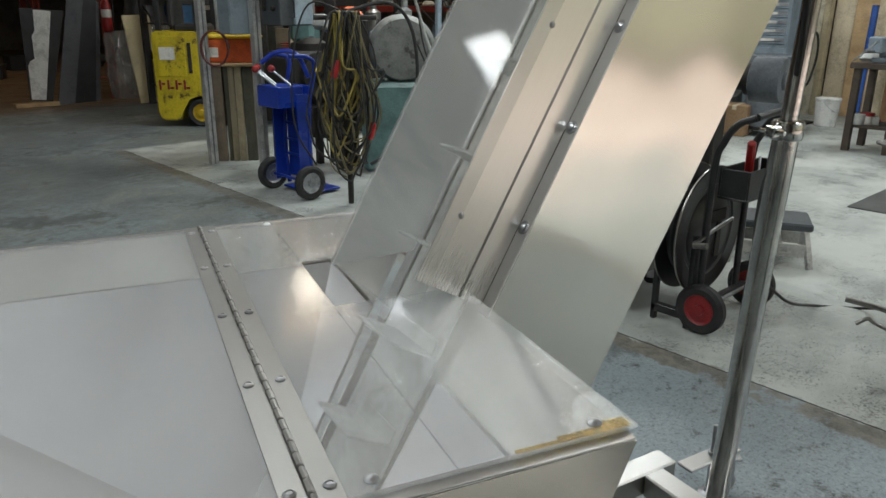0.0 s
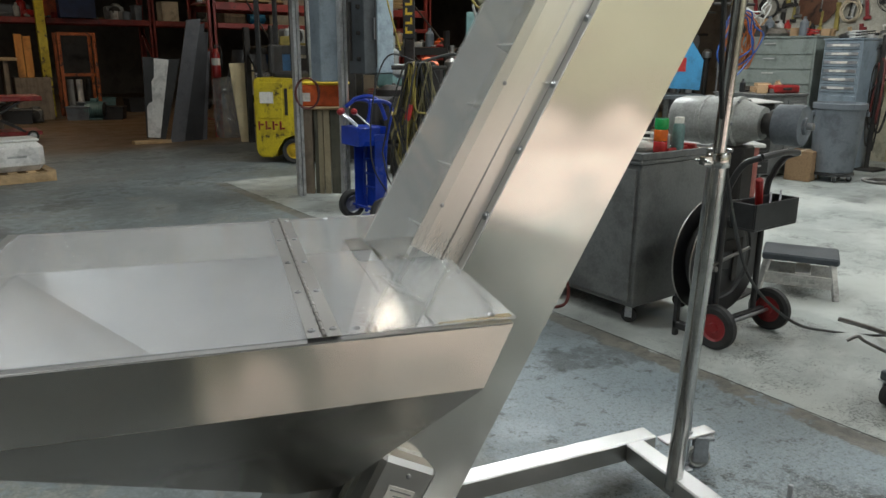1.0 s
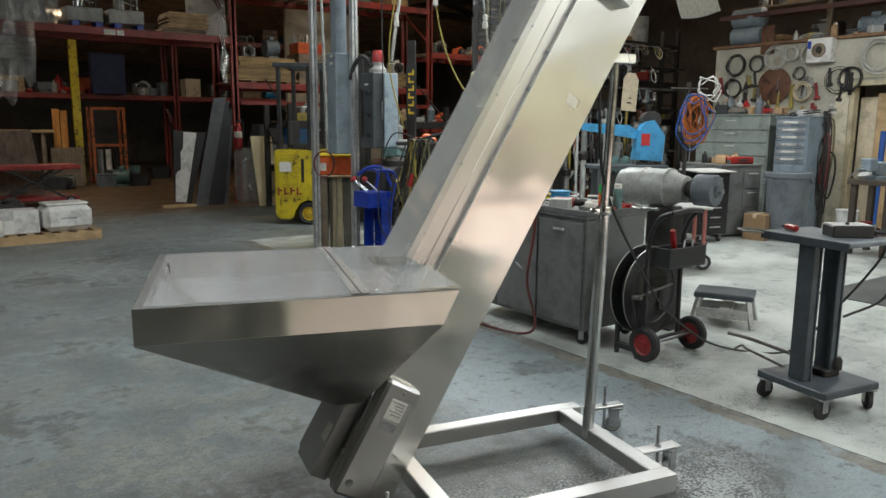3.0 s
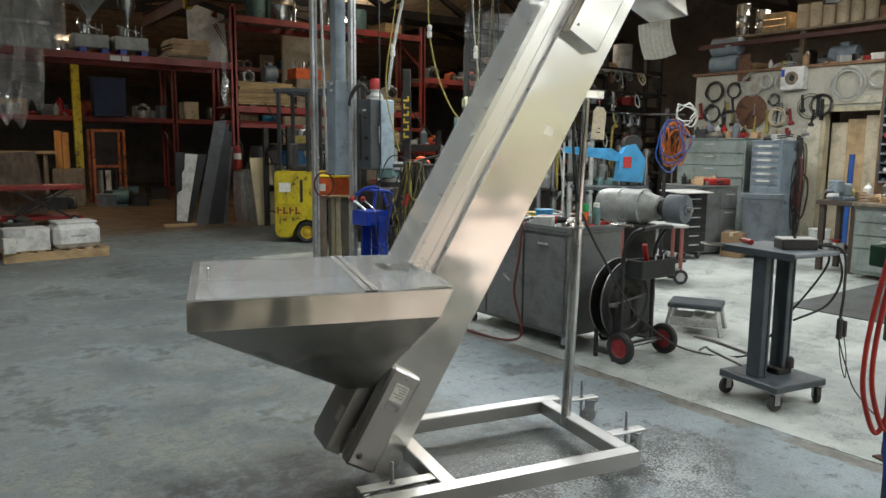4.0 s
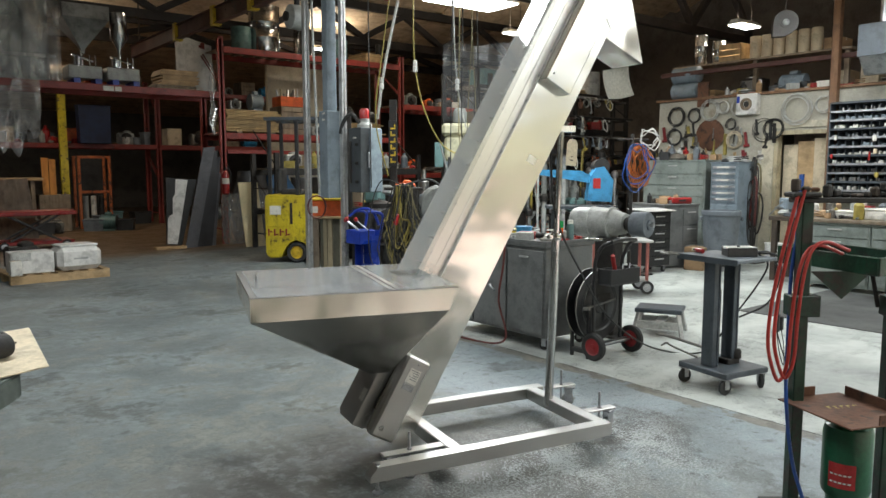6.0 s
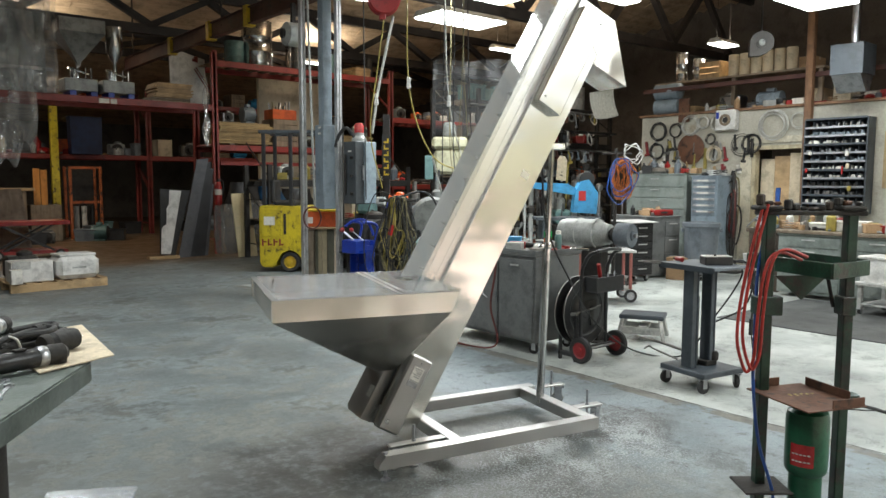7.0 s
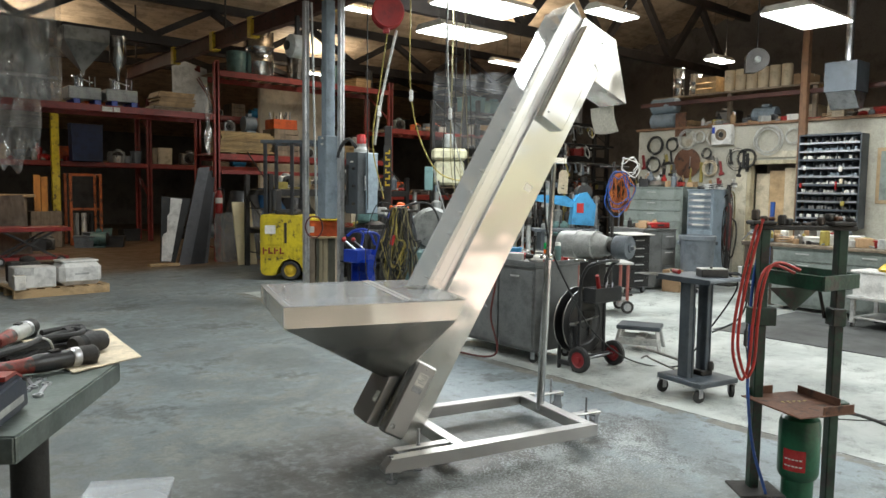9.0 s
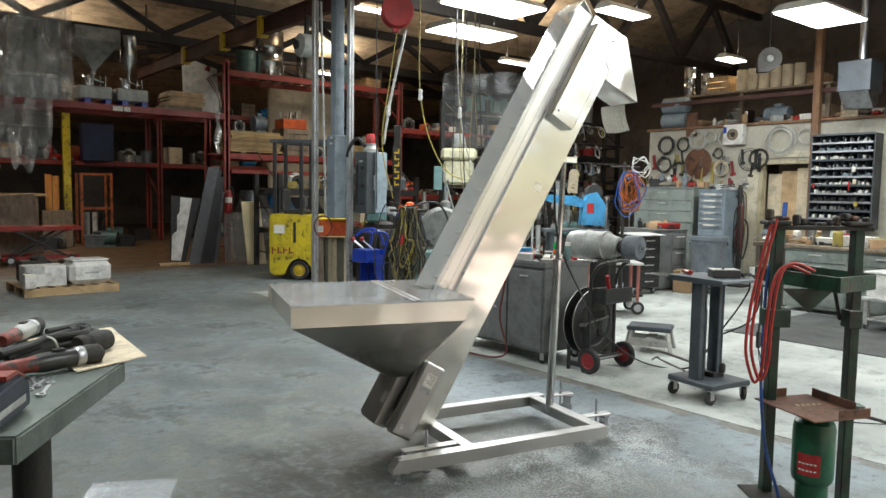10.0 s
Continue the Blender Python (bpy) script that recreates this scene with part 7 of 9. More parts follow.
t = thing("cable_plug", "blue industrial cable plug on the machine", "plug", pose(3.12, 5.2, 1.30, 0, 20, 30))
part("plug_body", lathe(nb(), [(0.045, 0), (0.05, 0.02), (0.05, 0.1), (0.035, 0.14)], 16, pose(0, 0, 0, 0, 90)), blue, t)
part("plug_socket", bx(nb(), -0.1, 0.0, -0.06, 0.06, -0.06, 0.05, 0.01), motor_grey, t)
# vertical yellow board with brand bars
t = thing("mast_sign", "dark mast plate with worn yellow lettering", "sign", pose(3.42, 5.55, 1.62, 0, 0, -40))
part("sign_plate", bx(nb(), -0.06, 0.06, 0, 0.02, 0, 0.62, 0.004), black, t)
part("mast", bx(nb(), -0.05, 0.05, 0.021, 0.08, -1.62, 0.9, 0.006), soot, t)
bm = nb()
for k in range(6):
    bx(bm, -0.035, 0.035, -0.004, -0.0005, 0.05 + k * 0.09, 0.075 + k * 0.09, 0.001)
    bx(bm, -0.035 + 0.05 * (k % 2), -0.015 + 0.05 * (k % 2), -0.004, -0.0005, 0.075 + k * 0.09, 0.115 + k * 0.09, 0.001)
part("worn_lettering", bm, yellow_clean, t, "yellow lettering shapes")
gear_unit(pose(3.46, 5.32, 1.22), 0.3, orange, "orange-red electrical junction box")
t = thing("junction_stand", "dark column under the junction box", "stand", pose(3.46, 5.32, 0))
part("stand_column", bx(nb(), -0.05, 0.05, -0.05, 0.05, 0, 1.22, 0.004), soot, t)

# wooden stand with the orange case
t = thing("wooden_stand", "tall narrow wooden stand of upright boards", "stand", pose(2.84, 6.38, 0, 0, 0, -38))
tan_board = pbr("tan_board", (0.36, 0.30, 0.19), (0.28, 0.23, 0.145), (0.55, 0.75), 0, 4, 0.12, 40, (8, 8, 1), vary=0.2)
olive_board = pbr("olive_board", (0.10, 0.095, 0.065), (0.07, 0.066, 0.046), (0.6, 0.8), 0, 4, 0.12, 40, (8, 8, 1))
for a, b, y, mt in ((-0.22, -0.075, -0.20, wood_old), (-0.060, -0.022, -0.175, olive_board), (-0.018, 0.036, -0.19, tan_board), (0.042, 0.105, -0.182, tan_board), (0.112, 0.21, -0.172, olive_board)):
    part("board", bx(nb(), a, b, y, -0.15, 0, 0.90, 0.003), mt, t)
part("back_board", bx(nb(), -0.2, 0.2, 0.15, 0.17, 0.3, 0.90, 0.003), wood_old, t)
for x in (-0.2, 0.17):
    part("side_board", bx(nb(), x, x + 0.03, -0.149, 0.149, 0, 0.90, 0.003), wood_old, t)
part("stand_top", bx(nb(), -0.24, 0.30, -0.24, 0.22, 0.901, 0.93, 0.008), ply, t, "pale plywood top")
t = thing("orange_case", "orange steel case on the wooden stand", "case", pose(2.86, 6.36, 0.931, 0, 0, -38))
part("case_body", bx(nb(), -0.22, 0.24, -0.15, 0.15, 0, 0.22, 0.012), orange, t)
part("case_lid", bx(nb(), -0.23, 0.25, -0.16, 0.16, 0.221, 0.25, 0.012), yellow_clean, t, "yellow lid")
part("switch_plate", bx(nb(), -0.21, -0.12, -0.158, -0.151, 0.05, 0.14, 0.002), paper, t)
bm = nb()
pipe(bm, [(-0.1 + 0.12 * math.cos(a * 0.42), -0.2 - 0.002 * a, 0.18 + 0.15 * math.sin(a * 0.42)) for a in range(32)], 0.009, 8, None, 2)
single("cable_loop", bm, maroon_hose, "dark red cable loop over the case", "cable", pose(2.72, 6.14, 0.90, 0, 0, -38))

# ---- blue hand truck with hoses ----
bt = thing("hand_truck", "bright blue welding hand truck with tool tray", "hand truck", pose(2.42, 4.72, 0, 0, 0, 2))
for y in (-0.27, 0.26):
    wheel(bt, 0, y, 0.132, 0.132, 0.06, 90, rubber, zinc, "black tyre")
part("axle", rod(nb(), (0, -0.26, 0.132), (0, 0.26, 0.132), 0.012, 10), blue, bt)
bm = nb()
for y in (-0.17, 0.17):
    pipe(bm, [(0.10, y, 0.06), (0.08, y, 0.4), (0.10, y, 0.75), (0.16, y, 1.0), (0.10, y * 0.9, 1.07), (-0.04, y * 0.8, 1.08)], 0.017, 10)
for z in (0.3, 0.42, 0.55):
    rod(bm, (0.09, -0.17, z), (0.09, 0.17, z), 0.012, 8)
part("tube_chassis", bm, blue, bt, "blue bent tube chassis")
part("back_plate", bx(nb(), 0.10, 0.115, -0.16, 0.16, 0.12, 0.86, 0.004), blue, bt)
part("side_plate", bx(nb(), -0.02, 0.10, -0.175, -0.165, 0.10, 0.80, 0.004), blue, bt)
part("side_plate", bx(nb(), -0.02, 0.10, 0.165, 0.175, 0.10, 0.80, 0.004), blue, bt)
bm = nb()
pipe(bm, [(-0.10, 0.16, 1.02), (-0.02, 0.10, 1.09), (0.05, 0.0, 1.11), (0.08, -0.10, 1.06), (0.10, -0.17, 0.92)], 0.018, 10)
part("hoop_handle", bm, blue, bt)
part("toe_plate", bx(nb(), 0.06, 0.34, -0.2, 0.2, 0.02, 0.035, 0.003), blue, bt)
part("tool_tray", bx(nb(), -0.16, 0.06, -0.15, 0.15, 0.70, 0.86, 0.006), blue, bt)
for x, y in ((-0.12, -0.05), (-0.04, 0.06), (0.0, -0.08)):
    part("tool_shank", rod(nb(), (x, y, 0.86), (x - 0.1, y + 0.1, 0.98), 0.009, 8), zinc, bt)
    part("grip_ball", lathe(nb(), [(0.004, -0.03), (0.024, -0.018), (0.03, 0.0), (0.024, 0.018), (0.004, 0.03)], 14, pose(x - 0.1, y + 0.1, 0.985)), red_paint, bt, "red ball knob")
HPI = pose(-2.60, -4.15, 0)
hp = t = thing("hose_post", "dark steel post carrying coiled hoses", "post", pose(2.60, 4.15, 0))
part("post_tube", rod(nb(), (0, 0, 0), (0, 0, 1.42), 0.022, 12), soot, t)
part("arm", rod(nb(), (-0.2, 0.1, 1.36), (0.2, -0.1, 1.36), 0.018, 10), soot, t)
random.seed(41)
for k in range(28):
    mt, cn = ((cable_olive, "olive"), (rubber, "black"), (cable_olive, "olive"), (rubber, "black"), (cable_yellow, "dull yellow"))[k % 5]
    x0, y0 = 2.58 + random.gauss(0, 0.06), 4.12 + random.gauss(0, 0.05)
    w, zb = abs(random.gauss(0.09, 0.045)) + 0.02, random.uniform(0.16, 0.7)
    j1, j2, j3 = (random.uniform(-0.05, 0.05) for q in range(3))
    pts = [(x0 - w + j1, y0 + w * 0.8, zb + 0.35), (x0 - w * 0.6 + j2, y0 + w * 0.4, 1.0), (x0 - w * 0.3, y0 + j3 * 0.4, 1.33), (x0, y0, 1.40), (x0 + w * 0.3, y0, 1.33), (x0 + w * 0.7 + j3, y0 - w * 0.4, 1.0 + j1), (x0 + w + j2, y0 - w * 0.8, zb + 0.3), (x0 + w * 0.5, y0 - w * 0.3 + j1, zb + 0.05), (x0 + j3, y0, zb), (x0 - w * 0.7, y0 + w * 0.4 + j2, zb + 0.1), (x0 - w + j1, y0 + w * 0.8, zb + 0.35)]
    bm = nb()
    pipe(bm, pts, random.choice((0.006, 0.0075, 0.009)), 6, HPI, 4)
    part("cable_loop", bm, mt, hp, cn + " cable hanging in a long loop")
bm = nb()
pipe(bm, [(2.60, 4.15, 1.40), (2.85, 3.95, 1.46), (2.98, 3.85, 1.25), (2.99, 3.84, 0.8), (2.86, 3.95, 0.42), (2.72, 4.05, 0.30)], 0.013, 8, HPI)
part("thick_hose", bm, rubber, hp, "thick black hose hanging in an arch")
bm = nb()
pipe(bm, [(2.60, 4.15, 1.40), (2.40, 4.3, 1.45), (2.30, 4.38, 1.1), (2.28, 4.38, 0.6), (2.40, 4.3, 0.3)], 0.007, 8, HPI)
part("cable_loop", bm, rubber, hp)
for x, y, z in ((-0.15, -0.05, 0.95), (0.08, -0.15, 0.5)):
    part("cable_connector", lathe(nb(), [(0.018, 0), (0.026, 0.02), (0.026, 0.1), (0.015, 0.13)], 12, pose(x, y, z, 10, 10)), red_lamp, hp, "red cable connector")
# teal machine behind
t = thing("teal_machine", "old teal machine with a grey gear housing", "machine", pose(3.75, 5.0, 0, 0, 0, -35))
part("machine_base", bx(nb(), -0.32, 0.32, -0.25, 0.25, 0, 0.8, 0.04), teal, t)
part("gear_housing", lathe(nb(), [(0.1, -0.2), (0.26, -0.18), (0.3, -0.1), (0.3, 0.1), (0.26, 0.18), (0.1, 0.2)], 28, pose(0.05, 0, 1.08, 90)), old_grey, t, "round grey gear housing")
part("neck", bx(nb(), -0.12, 0.12, -0.12, 0.12, 0.8, 0.9, 0.02), motor_grey, t)
part("machine_head", bx(nb(), -0.42, -0.24, -0.14, 0.14, 0.8, 1.35, 0.03), soot, t)
bm = nb()
pipe(bm, [(0.3, 0, 1.1), (0.55, -0.05, 1.25), (0.6, -0.05, 0.9), (0.45, -0.1, 0.5), (0.3, -0.3, 0.4)], 0.03, 10)
part("rubber_hose", bm, motor_grey, t)
# cream tank machine
t = thing("tank_machine", "machine with a cream plastic tank on top", "machine", pose(6.3, 7.6, 0, 0, 0, -38))
cloudy = pbr("cloudy_cream_plastic", (0.48, 0.46, 0.31), (0.38, 0.36, 0.24), (0.4, 0.5), 0, 5, 0.03, 60)
part("tank", bx(nb(), -0.28, 0.28, -0.24, 0.24, 1.72, 2.18, 0.05), cloudy, t, "cloudy cream plastic tank")
part("tank_rim", bx(nb(), -0.33, 0.33, -0.29, 0.29, 2.18, 2.40, 0.05), cloudy, t, "thick cream tank rim")
part("mixer_motor", lathe(nb(), [(0.10, 2.40), (0.13, 2.43), (0.13, 2.60), (0.09, 2.68)], 18), old_grey, t)
part("switch_box", bx(nb(), -0.46, -0.30, -0.2, 0.05, 1.62, 2.06, 0.01), teal, t)
part("cable_duct", rod(nb(), (-0.22, -0.31, 0.6), (-0.2, -0.31, 1.8), 0.02, 8), rubber, t)
for x in (-0.3, 0.25):
    for y in (-0.25, 0.2):
        part("leg", bx(nb(), x * 0.85, x * 0.85 + 0.06, y * 0.85, y * 0.85 + 0.06, 0, 1.72, 0.004), grey_blue, t)
part("shelf", bx(nb(), -0.3, 0.3, -0.25, 0.25, 0.7, 0.74, 0.004), grey_blue, t)
for k in range(3):
    clutter(pose(5.2 + 0.8 * k, 8.0 - 0.6 * k, 0), 0.8, ("part", "motor", "tote")[k], "on the workshop floor")

# ---- ceiling gear ----
t = thing("jib_beam", "rusty red drilled steel beam slung overhead", "beam", None)
bm = nb()
bx(bm, 2.80, 2.92, 4.6, 15.4, 4.16, 4.18, 0.003)
bx(bm, 2.80, 2.92, 4.6, 15.4, 4.42, 4.44, 0.003)
bx(bm, 2.84, 2.86, 4.6, 15.4, 4.18, 4.42, 0.003)
part("beam_section", bm, brown_red, t)
for k in range(14):
    part("beam_hole", lathe(nb(), [(0.02, 0), (0.02, 0.003)], 10, pose(2.8375, 5.6 + k * 0.32, 4.32, 0, -90)), soot, t)
for y in (6.15, 8.6, 10.2, 12.2):
    part("yellow_clamp", bx(nb(), 2.78, 2.94, y, y + 0.14, 4.13, 4.47, 0.006), yellow_clean, t, "yellow painted clamp")
for y in (5.2, 9.8, 14.8):
    part("hanger_rod", rod(nb(), (2.86, y, 4.44), (2.86, y, 7.2), 0.02, 8), truss_dark, t)
t = thing("hoist_trolley", "grey hoist motor hung on the overhead beam", "hoist", pose(2.72, 6.9, 3.72))
part("hoist_body", lathe(nb(), [(0.1, -0.16), (0.17, -0.12), (0.17, 0.12), (0.1, 0.16)], 22, pose(0, 0, 0, 0, 90)), motor_grey, t)
part("hoist_cap", lathe(nb(), [(0.07, 0), (0.07, 0.03), (0.05, 0.04)], 18, pose(-0.16, 0, 0, 0, -90)), soot, t)
part("hook_strap", bx(nb(), -0.03, 0.03, -0.03, 0.03, 0.15, 0.45, 0.004), soot, t)
t = thing("hose_reel", "red overhead cable reel", "reel", pose(2.84, 4.76, 3.86, 0, 0, -30))
for y in (-0.09, 0.09):
    part("reel_flange", lathe(nb(), [(0.08, -0.01), (0.19, -0.012), (0.205, 0.0), (0.19, 0.012), (0.08, 0.01)], 28, pose(0, y, 0, 90)), red_paint, t)
part("reel_drum", lathe(nb(), [(0.15, -0.08), (0.15, 0.08)], 24, pose(0, 0, 0, 90)), rubber, t)
part("reel_bracket", bx(nb(), -0.03, 0.03, -0.13, 0.13, 0.2, 0.30, 0.006), red_paint, t)
part("reel_drop", rod(nb(), (0, 0, 0.30), (0, 0, 0.34), 0.02, 8), soot, t)
part("cable_guide", bx(nb(), -0.06, 0.02, -0.04, 0.04, -0.26, -0.19, 0.006), red_paint, t)
def cord(pts, r, mat, label):
    bm = nb()
    pipe(bm, pts, r, 8)
    return single("drop_cable", bm, mat, label, "cord", None, "cords from the roof")
cord([(3.05, 4.62, 7.0), (3.08, 4.6, 4.2), (3.1, 4.58, 2.75), (3.3, 4.4, 1.95), (3.6, 4.2, 1.75), (3.75, 4.15, 1.9)], 0.009, cable_yellow, "yellow power cord hanging from the roof")
cord([(3.6, 4.5, 7.0), (3.6, 4.48, 3.9), (3.63, 4.4, 2.5), (3.85, 4.25, 1.6), (3.95, 4.2, 1.2)], 0.009, cable_white, "white power cord hanging from the roof")
cord([(2.84, 4.76, 3.62), (2.78, 4.82, 3.0), (2.72, 4.9, 2.2), (2.9, 4.9, 1.5)], 0.008, cable_yellow, "yellow cord drooping from the reel")
cord([(2.95, 4.72, 3.65), (2.82, 4.85, 2.8), (2.78, 4.95, 2.2)], 0.018, cable_white, "thick pale conduit hanging by the control cabinet")
cord([(2.66, 4.95, 7.0), (2.66, 4.95, 3.6), (2.68, 4.95, 1.35)], 0.007, rubber, "black power cord hanging from the roof")
rr = random.Random(37)
for k in range(7):
    x, y = 2.9 + rr.uniform(0, 1.3), 4.5 + rr.uniform(-0.3, 0.5)
    zb = rr.uniform(0.9, 1.7)
    cord([(x, y, 6.6), (x + rr.uniform(-0.04, 0.04), y, 3.5), (x + rr.uniform(-0.1, 0.1), y - 0.05, zb + 0.6), (x + rr.uniform(-0.25, 0.25), y - 0.2, zb), (x + rr.uniform(-0.3, 0.3), y - 0.3, zb + 0.25)], rr.choice((0.005, 0.007)), rr.choice((rubber, rubber, cable_olive, soot)), "dark power cord hanging from the roof")
for x, y, z in ((3.09, 4.58, 2.75), (3.62, 4.42, 2.55), (2.80, 4.88, 2.55)):
    single("cord_plug", lathe(nb(), [(0.012, 0), (0.028, 0.01), (0.028, 0.07), (0.018, 0.08), (0.026, 0.09), (0.026, 0.14), (0.012, 0.15)], 12), white_paint, "white plug on a hanging cord", "plug", pose(x, y, z), "cord plugs")
cord([(3.45, 4.55, 1.9), (3.5, 4.3, 1.2), (3.4, 4.0, 0.95), (3.2, 3.9, 1.1)], 0.012, motor_grey, "grey cable looping between the machines")
single("yellow_bar", rod(nb(), (4.05, 4.6, 0.0), (4.15, 4.55, 1.95), 0.025, 12), yellow_clean, "yellow painted bar standing upright", "bar")

# ---- right side of the hall ----
t = thing("wall_partition", "cream painted partition wall with a doorway", "wall", None, "", "structure")
PX0, PX1 = 10.6, 10.74
part("wall_piece", bx(nb(), PX0, PX1, 3.95, 6.4, 0, 2.92, 0.003), wall_pale, t)
part("wall_piece", bx(nb(), PX0, PX1, Y0, 2.98, 0, 2.92, 0.003), wall_pale, t)
part("wall_piece", bx(nb(), PX0, PX1, 2.98, 3.95, 2.26, 2.92, 0.003), wall_pale, t)
part("wall_return", bx(nb(), PX1, 16.0, 6.26, 6.4, 0, 2.92, 0.003), wall_pale, t)
d = thing("door_1", "open doorway with a scuffed wooden surround", "doorway", None, "", "structure")
trim = pbr("yellowed_trim", (0.52, 0.45, 0.30), (0.44, 0.38, 0.25), (0.5, 0.65), 0, 5, 0.05, 60)
trim_pale = pbr("cream_trim", (0.62, 0.57, 0.44), (0.54, 0.49, 0.37), (0.5, 0.65), 0, 5, 0.05, 60)
part("jamb", bx(nb(), PX0 - 0.02, PX1, 2.98, 3.05, 0, 2.26, 0.004), trim, d)
part("jamb", bx(nb(), PX0 - 0.02, PX1, 3.88, 3.95, 0, 2.26, 0.004), trim, d)
part("lintel", bx(nb(), PX0 - 0.02, PX1, 3.05, 3.88, 2.19, 2.26, 0.004), trim, d)
part("casing", bx(nb(), PX0 - 0.03, PX0 - 0.001, 3.955, 4.17, 0, 2.30, 0.004), trim_pale, d, "broad cream door casing")
part("casing", bx(nb(), PX0 - 0.03, PX0 - 0.001, 2.90, 4.17, 2.305, 2.42, 0.004), trim_pale, d)
for k, (ya, yb) in enumerate(((3.06, 3.32), (3.33, 3.62), (3.63, 3.9))):
    single("tall_board", bx(nb(), 10.76 + 0.04 * k, 10.785 + 0.04 * k, ya, yb, 0, 2.12 - 0.05 * k, 0.004), card_pale if k != 1 else ply, "tall pale brown board stored behind the doorway", "board", None, "boards behind the door")
fixed("mezzanine", bx(nb(), PX0 - 0.05, 16.4, Y0, 6.45, 2.922, 2.97, 0.004), post_wood, "dark timber storage deck above the partition", "deck")
wood_post(10.5, 2.92, 6.45)

def coil(x, y, z, r, th, mat, label, turns=4, tilt=0):
    bm = nb()
    pts = []
    rr = random.Random(int(y * 100))
    ph, wob = rr.uniform(0, 6), rr.uniform(0.08, 0.2)
    for a in range(turns * 20 + 1):
        an = 2 * math.pi * a / 20
        k = a // 20
        q = r * (1 + wob * math.sin(an * 0.37 + ph)) + 0.5 * th * math.sin(an * 1.31)
        pts.append((x - 0.010 * (a / 20) - 0.02, y + q * math.cos(an), z + q * math.sin(an) * (1 + tilt)))
    pipe(bm, pts, th * 0.55, 6, None, 1)
    return single("cable_coil", bm, mat, label, "coil", None, "coils on the wall")
coil(10.58, 5.95, 2.62, 0.17, 0.012, rubber, "coil of black cable hung on the wall", 6)
coil(10.58, 5.55, 2.62, 0.13, 0.012, rubber, "small coil of black cable on the wall", 5)
coil(10.58, 5.22, 2.70, 0.18, 0.010, cable_white, "coil of pale cable hung on the wall", 5)
coil(10.58, 4.95, 2.75, 0.11, 0.012, cable_white, "small coil of pale hose on the wall", 4)
coil(10.58, 4.62, 2.72, 0.16, 0.010, cable_white, "coil of grey hose hung on the wall", 4)
coil(10.58, 3.55, 2.62, 0.24, 0.012, cable_white, "large coil of pale hose above the doorway", 7)
coil(10.58, 4.14, 2.28, 0.19, 0.010, rubber, "coil of black wire beside the doorway", 3)
coil(10.58, 3.1, 2.68, 0.13, 0.010, cable_white, "coil of pale hose on the wall", 4)
coil(10.58, 5.98, 2.22, 0.15, 0.014, rubber, "coil of black cable low on the wall", 5)
coil(10.58, 4.70, 2.12, 0.14, 0.016, card_pale, "coil of tan rope on the wall", 5)
coil(10.58, 3.95, 2.30, 0.17, 0.012, rubber, "coil of black flex by the doorway", 6)
coil(10.58, 4.78, 2.42, 0.09, 0.010, rubber, "small coil of dark wire", 4)
for k, (y, z, h) in enumerate(((3.95, 2.4, 0.35), (4.02, 2.45, 0.3), (6.1, 2.2, 0.5), (5.75, 2.15, 0.4), (4.9, 2.25, 0.4))):
    single("hung_tool", bx(nb(), -0.02, 0.02, -0.03, 0.03, -h, 0, 0.006), (soot, rubber, paper, soot, cable_yellow)[k], "hand tool hung on the cream wall", "tool", pose(10.575, y, z), "tools on the wall")
t = thing("wall_fan_box", "white square wall box with a round opening", "wall box", pose(10.45, 4.44, 2.57))
part("box_body", bx(nb(), 0, 0.148, -0.2, 0.2, 0, 0.38, 0.01), white_paint, t)
part("ring", lathe(nb(), [(0.06, 0), (0.11, 0), (0.11, 0.02), (0.06, 0.02)], 24, pose(-0.002, 0, 0.19, 0, -90), False), wood_old, t)
part("hub", lathe(nb(), [(0.055, 0.0), (0.05, 0.01)], 20, pose(-0.001, 0, 0.19, 0, -90)), soot, t)
part("sticker", bx(nb(), -0.003, -0.001, 0.13, 0.19, 0.22, 0.34, 0.0005), blue, t)
single("saw_blade", lathe(nb(), [(0.02, 0), (0.29, 0), (0.30, 0.004), (0.29, 0.008), (0.02, 0.008)], 40, pose(0, 0, 0, 0, -90)), rust, "large rusty circular saw blade on the wall", "saw blade", pose(10.57, 5.22, 2.24))

